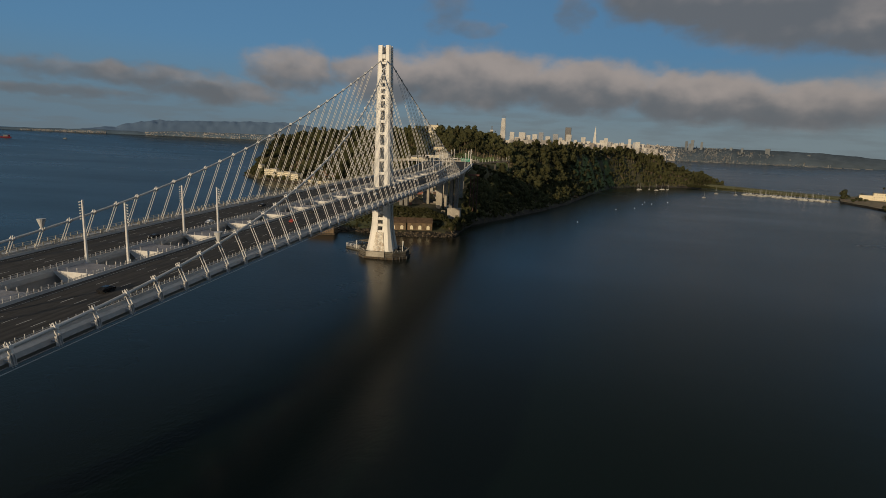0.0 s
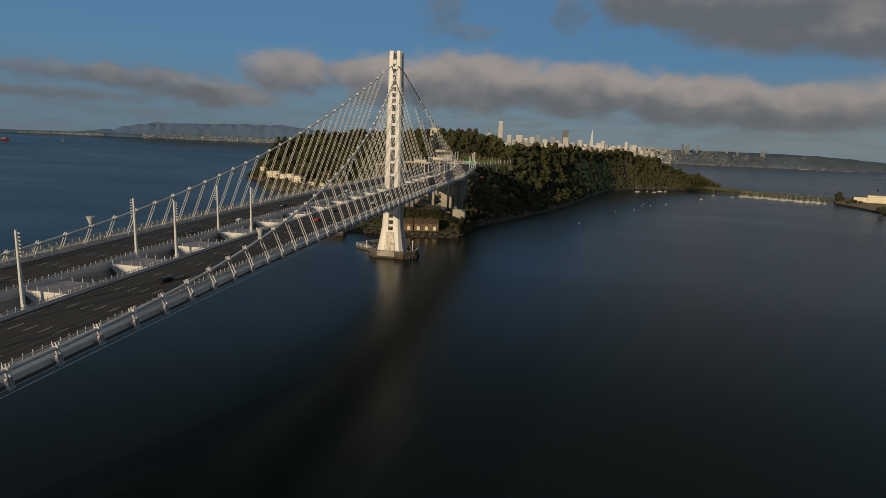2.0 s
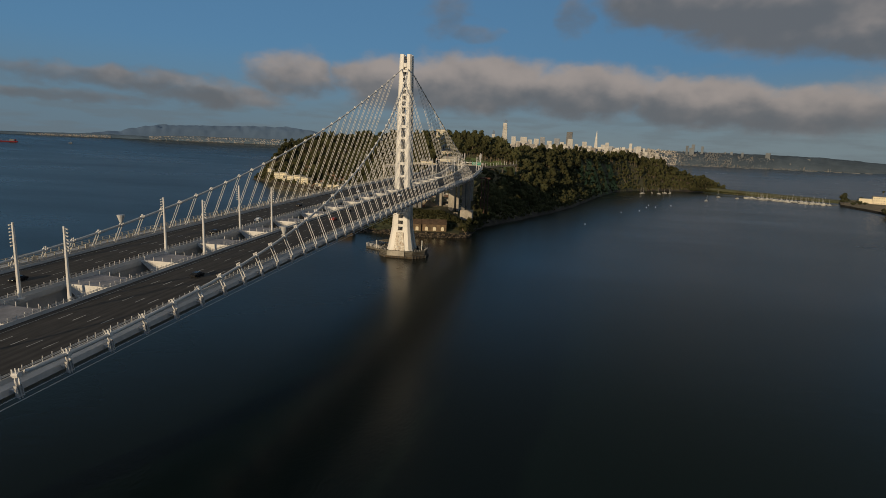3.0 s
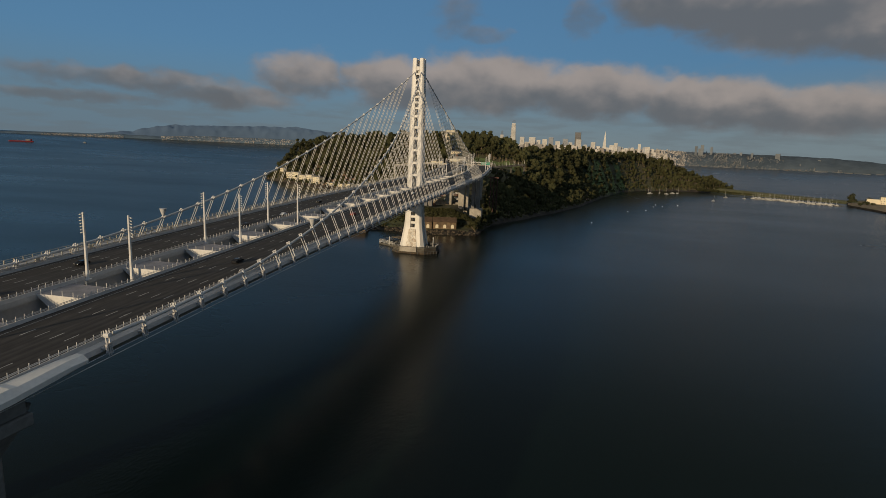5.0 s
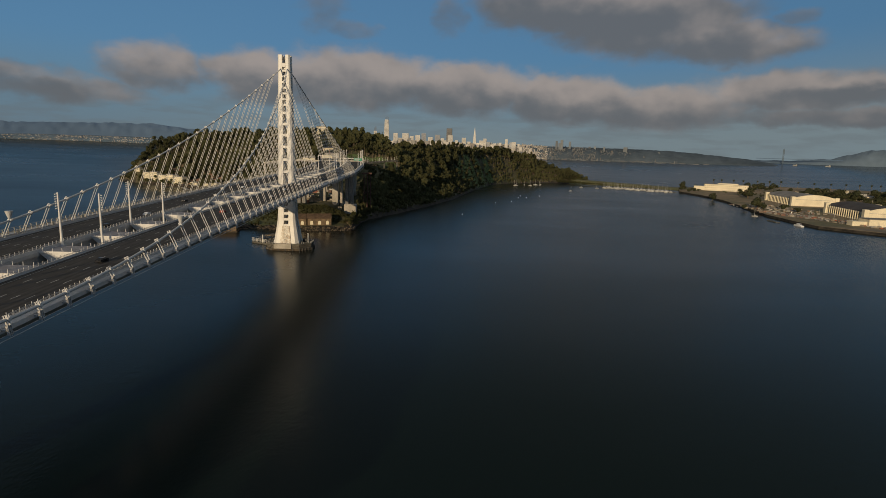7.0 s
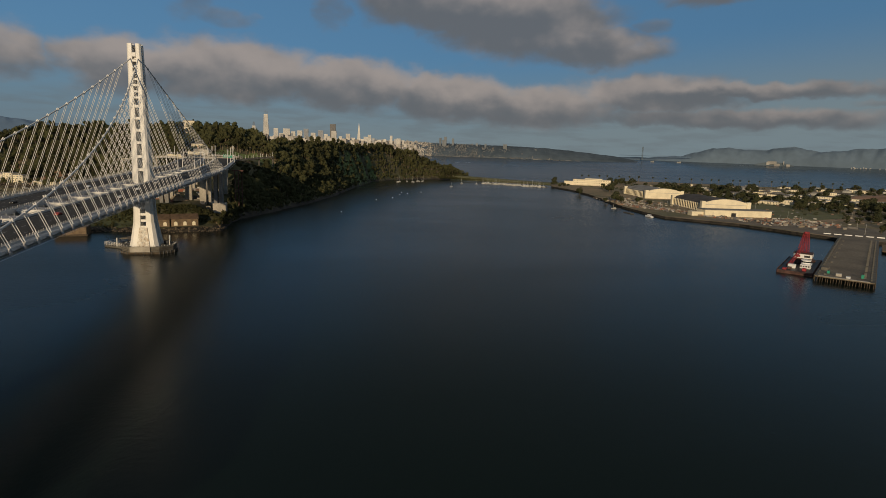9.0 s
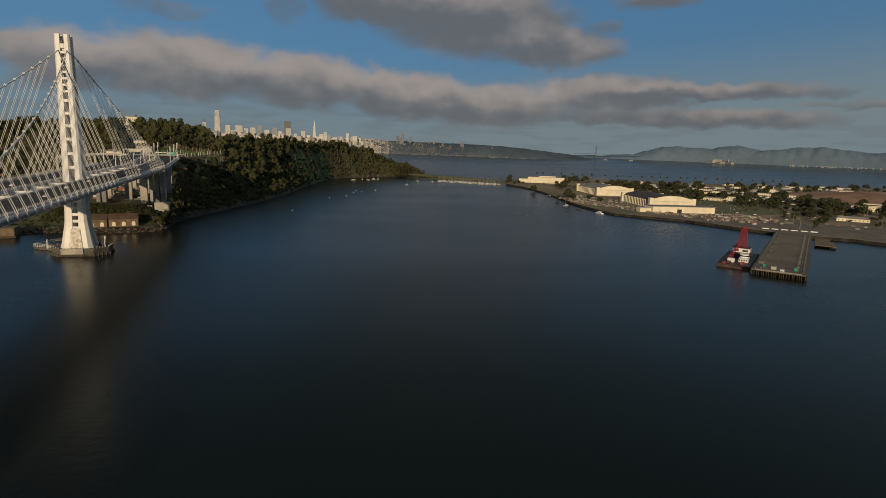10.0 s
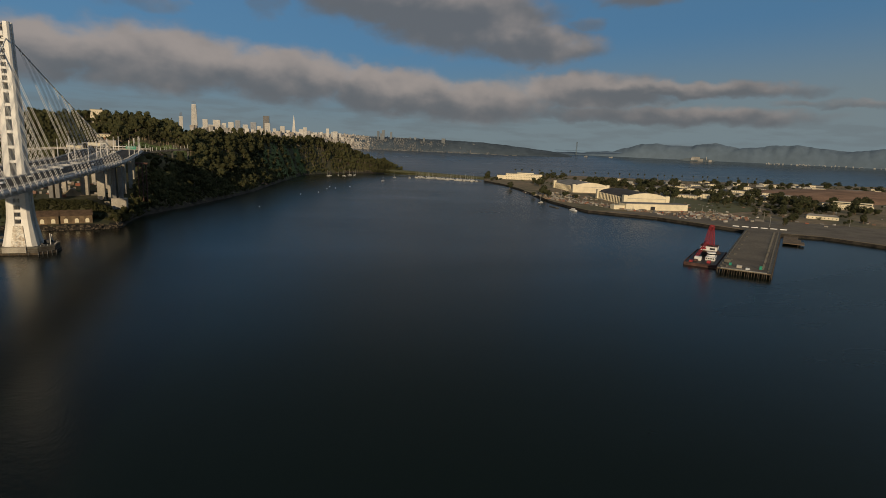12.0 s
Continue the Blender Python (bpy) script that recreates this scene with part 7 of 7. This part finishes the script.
# ---- the far city ----
def skyscraper(az, el_top, width, label, material, d=4480, depth=None, taper=1.0, crown=0.0, base_el=-0.2):
    x, y, z1 = far_point(az, d, el_top)
    z0 = EYE.z + d * math.tan(radians(base_el + dip(az)))
    t = thing("skyscraper", label, "skyscraper", group="far city towers", at=pose(x, y, 0, 0, 0, -az))
    width *= 0.8
    dp = depth or width
    bm = bmesh.new()
    rings = []
    for k, s in ((0, 1), (0.45, 1 - (1 - taper) * 0.3), (0.8, 1 - (1 - taper) * 0.7), (1, taper)):
        z = z0 + (z1 - z0) * k
        w, q = width / 2 * s, dp / 2 * s
        rings.append([bm.verts.new(p) for p in ((-w, -q, z), (w, -q, z), (w, q, z), (-w, q, z))])
    for a, b in zip(rings, rings[1:]):
        for i in range(4):
            bm.faces.new((a[i], a[(i + 1) % 4], b[(i + 1) % 4], b[i]))
    bm.faces.new(rings[-1])
    part("shaft", bm, material, t)
    # recessed window bands
    if width > 20 and taper > 0.6:
        me = bpy.data.meshes.new("window_band")
        b2 = bmesh.new()
        box(b2, -width * 0.46, width * 0.46, -dp / 2 - 0.4, -dp / 2 + 0.5, -0.45, 0.45)
        b2.to_mesh(me)
        b2.free()
        me.materials.append(M_TOWER_DARK if material is not M_TOWER_DARK else M_TOWER_GLASS)
        n = int((z1 - z0) * 0.7 / 7)
        for k in range(n):
            s = 1 - (1 - taper) * (1 - (k + 0.5) / max(1, n) * 0.7)
            shared("window_band", me, t, Matrix.Translation((0, 0, z1 - 7 - k * 7)))
    if crown:
        bm = bmesh.new()
        for k in range(5):
            rod(bm, (width * (-0.3 + 0.15 * k), 0, z1 - 1), (width * (-0.25 + 0.14 * k), 0, z1 + crown * (1 - 0.12 * abs(k - 2))), 1.1, n=4)
        part("crown_frame", bm, M_TOWER_DARK, t, "open frame and cranes at the top")
    return t


skyscraper(-2.02, 2.95, 56, "tall pale tower under construction with a tapering top", M_TOWER_PALE, taper=0.62, crown=26)
skyscraper(-3.16, 1.8, 30, "slim unfinished tower frame with cranes", M_TOWER_PALE, crown=34)
for az, el, w, m in ((-1.09, 1.66, 42, 0), (-0.07, 1.66, 62, 0), (0.57, 1.42, 36, 0), (1.2, 1.53, 46, 0), (1.81, 1.73, 45, 2), (2.5, 1.37, 44, 0), (3.24, 1.63, 50, 2), (3.75, 1.3, 34, 0), (5.2, 1.15, 30, 0), (5.96, 1.42, 41, 0), (6.5, 1.05, 30, 0), (7.75, 1.2, 40, 0), (8.13, 1.41, 32, 0), (8.5, 1.1, 30, 2), (9.11, 0.95, 35, 0), (9.7, 1.05, 26, 0), (10.34, 1.41, 25, 0), (10.8, 1.12, 24, 2), (11.11, 1.16, 40, 0), (11.6, 1.0, 22, 0), (-0.6, 1.2, 40, 0), (0.3, 1.25, 40, 2), (4.0, 1.1, 46, 0), (7.4, 0.95, 30, 0)):
    skyscraper(az, el, w, "pale office tower in the far city" if m == 0 else "grey office tower in the far city", (M_TOWER_PALE, M_TOWER_DARK, M_TOWER_GLASS)[m])
skyscraper(4.44, 2.3, 54, "broad dark tower standing above the far city", M_TOWER_DARK)
skyscraper(4.55, 1.62, 48, "pale tower in front of the dark tower", M_TOWER_PALE, d=4440)
skyscraper(7.05, 2.52, 42, "slender pale pyramid tower tapering to a point", M_TOWER_PALE, taper=0.04)
# greyed copy of the pale cladding: cloud shade and haze put into the colour
M_TOWER_DIM = mat("shade_greyed_cladding", (0.15, 0.165, 0.18), 0.7, var=0.1, s1=0.03, s2=0.2, per=0.2)
for az, el, w in ((15.42, 1.4, 26), (15.7, 1.2, 22), (15.93, 1.53, 32), (16.73, 1.38, 24), (22.12, 0.98, 46), (19.2, 0.98, 26), (20.1, 0.95, 24), (25.24, 0.59, 26)):
    skyscraper(az, el, w * 0.8, "grey apartment tower on the far city hill", M_TOWER_DIM, d=4520)


def city_mass():
    rg = random.Random(41)
    verts, faces = [], []

    def put(az, d, el, w, h):
        x, y, z = far_point(az, d, el)
        k = len(verts)
        a = radians(-az) + rg.uniform(-0.5, 0.5)
        c, s = math.cos(a), math.sin(a)
        for zz in (z - min(5, w), z + h):
            for px, py in ((-w, -w), (w, -w), (w, w), (-w, w)):
                verts.append((x + (px * c - py * s) / 2, y + (px * s + py * c) / 2, zz))
        faces.extend(tuple(k + i for i in f) for f in ((4, 5, 6, 7), (0, 1, 5, 4), (1, 2, 6, 5), (2, 3, 7, 6), (3, 0, 4, 7)))

    crest = [(-8, 0.2), (-2, 0.5), (4, 0.8), (10, 0.85), (15, 0.84), (19, 0.85), (23, 0.66), (26, 0.45), (30, 0.15)]
    for _ in range(12000):
        az = rg.uniform(-2, 27) if rg.random() < 0.5 else rg.uniform(6, 14.5)
        top = float(np.interp(az, [c[0] for c in crest], [c[1] for c in crest]))
        u = rg.random() ** (1.0 if az < 14 else 1.2)
        if az > 23 and u > 0.5 - (az - 23) * 0.08:
            continue
        if az > 13.5 and rg.random() > (1.1 if az < 20 else 0.7) - 0.6 * max(0, u - 0.45) + 0.5 * noise.noise((az * 0.9, u * 3, 0)):
            continue
        put(az, 4262 + 412 * u, -0.47 + (top + 0.48) * float(np.interp(u, [0, 0.25, 0.55, 1], [0, 0.45, 0.78, 1])), rg.uniform(2.2, 6.0), (rg.uniform(2.5, 6) if rg.random() < 0.9 else rg.uniform(9, 20)) * (1 if az < 13 else 0.6))
    # mid-rise blocks between the towers
    for k in range(150):
        az = rg.uniform(-2.2, 13) if k < 110 else rg.uniform(-1.5, 5)
        put(az, 4400 + rg.uniform(0, 60), 0.3, rg.uniform(12, 34), 4430 * math.tan(radians(rg.uniform(0.40, 0.82) - 0.03 * max(0, az))))
    for k in range(30):
        put(12 + 18 * k / 30 + rg.uniform(-0.2, 0.2), 4256, -0.47, rg.uniform(14, 44), rg.uniform(3, 7))
    for _ in range(1200):
        az = rg.uniform(-36, -16) if rg.random() < 0.75 else rg.uniform(-45, -39)
        u = rg.random() ** 1.3 * (0.9 if az > -36 else 0.35)
        crest_s = float(np.interp(az, [-50, -44, -40, -36, -33, -26, -20, -10], [-0.05, 0.05, 0.15, 0.12, 0.3, 0.36, 0.34, 0.2]))
        put(az, 4600 + 58 * u, -0.17 + (crest_s + 0.18) * float(np.interp(u, [0, 0.25, 0.55, 1], [0, 0.45, 0.78, 1])), rg.uniform(2.0, 6.5), rg.uniform(0.5, 2.2))
    pale_count = len(faces)
    for _ in range(60):
        put(52.5 + 9.5 * rg.random() ** 1.4, 4640, -0.1 + rg.uniform(0, 0.16) ** 1.2, rg.uniform(2, 6), rg.uniform(1.2, 3))
    tagged(new("waterfront_town", mesh_of("waterfront_town", verts, faces[pale_count:], M_FAR_PALE)), "small white houses along the far headland shore", "town", kind="stuff")
    # houses farther north take the dimmed copy, standing in for cloud shade
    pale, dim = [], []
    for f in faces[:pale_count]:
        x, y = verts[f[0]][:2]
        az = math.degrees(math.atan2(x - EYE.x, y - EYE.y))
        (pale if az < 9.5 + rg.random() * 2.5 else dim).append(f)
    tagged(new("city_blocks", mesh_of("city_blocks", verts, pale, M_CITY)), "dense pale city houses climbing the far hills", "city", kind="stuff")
    tagged(new("shaded_city_blocks", mesh_of("shaded_city_blocks", verts, dim, M_CITY_DIM)), "far city houses on the northern slopes, colour dimmed for cloud shade", "city", kind="stuff")


city_mass()


def far_island():
    t = thing("rock_island", "small rocky island with a long pale fortress building", "island")
    bm = bmesh.new()
    n = 40
    top = []
    for k in range(n + 1):
        az = 45.3 + 3.1 * k / n
        u = k / n
        e = -0.13 + 0.30 * math.sin(math.pi * u) ** 0.6 + 0.03 * noise.noise((k * 0.6, 0, 0))
        a = bm.verts.new(far_point(az, 4590, -0.30))
        b = bm.verts.new(far_point(az, 4610, e))
        c = bm.verts.new(far_point(az, 4680, -0.30))
        top.append((a, b, c))
    for p, q in zip(top, top[1:]):
        bm.faces.new((p[0], q[0], q[1], p[1]))
        bm.faces.new((p[1], q[1], q[2], p[2]))
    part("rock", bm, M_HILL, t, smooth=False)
    for az, w, e0, e1 in ((46.7, 56, 0.08, 0.24), (46.4, 20, 0.02, 0.14), (47.1, 34, -0.1, 0.05), (47.95, 22, -0.14, 0.02), (47.6, 5, 0.1, 0.28)):
        x, y, z0 = far_point(az, 4600, e0 - 0.1)
        z1 = far_point(az, 4600, e1)[2]
        part("cell_block", a_box(-w / 2, w / 2, -6, 6, z0, z1, pose(x, y, 0, 0, 0, -az)), M_FAR_PALE, t, "pale fortress block")


far_island()
t = thing("far_bridge_tower", "faint far suspension bridge tower over the strait", "bridge")
for da in (-0.035, 0.035):
    x, y, z0 = far_point(35.62 + da, 4660, -0.05)
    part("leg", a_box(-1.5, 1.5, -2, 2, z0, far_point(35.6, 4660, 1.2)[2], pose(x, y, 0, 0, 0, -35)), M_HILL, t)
bm = bmesh.new()
tube(bm, [far_point(33.5 + 0.5 * k, 4665, 0.33) for k in range(14)], 2.2, 5)
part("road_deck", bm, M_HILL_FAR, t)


def ship(az, d, length, label, hull, name="ship", q=0.6):
    x, y = at_az(az, d)
    t = thing(name, label, "ship", at=pose(x, y, sea(d, az), 0, 0, -az) @ Matrix.Diagonal((1, 1, q, 1)))
    part("hull", a_box(-length / 2, length / 2, -9, 9, -2, 9, bevel=1.2), hull, t)
    part("bridge_house", a_box(length * 0.18, length * 0.36, -8, 8, 9, 24, bevel=0.4), M_FAR_PALE, t)
    part("funnel", a_box(length * 0.38, length * 0.44, -3, 3, 9, 26, bevel=0.4), hull, t)
    for k in range(3):
        bm = bmesh.new()
        rod(bm, (-length * 0.35 + k * length * 0.2, 0, 9), (-length * 0.35 + k * length * 0.2, 0, 22), 0.6, n=5)
        part("derrick", bm, M_MAST, t)


ship(-46.4, 3900, 110, "red-hulled cargo ship far out on the bay", M_RED)
ship(-42.0, 3950, 18, "small white launch far out on the bay", M_FAR_PALE, "launch", 0.3)
ship(36.6, 4500, 26, "small pale ferry far out on the bay", M_FAR_PALE, "ferry", 0.4)
ship(39.0, 4520, 30, "small pale ferry near the strait", M_FAR_PALE, "ferry", 0.4)
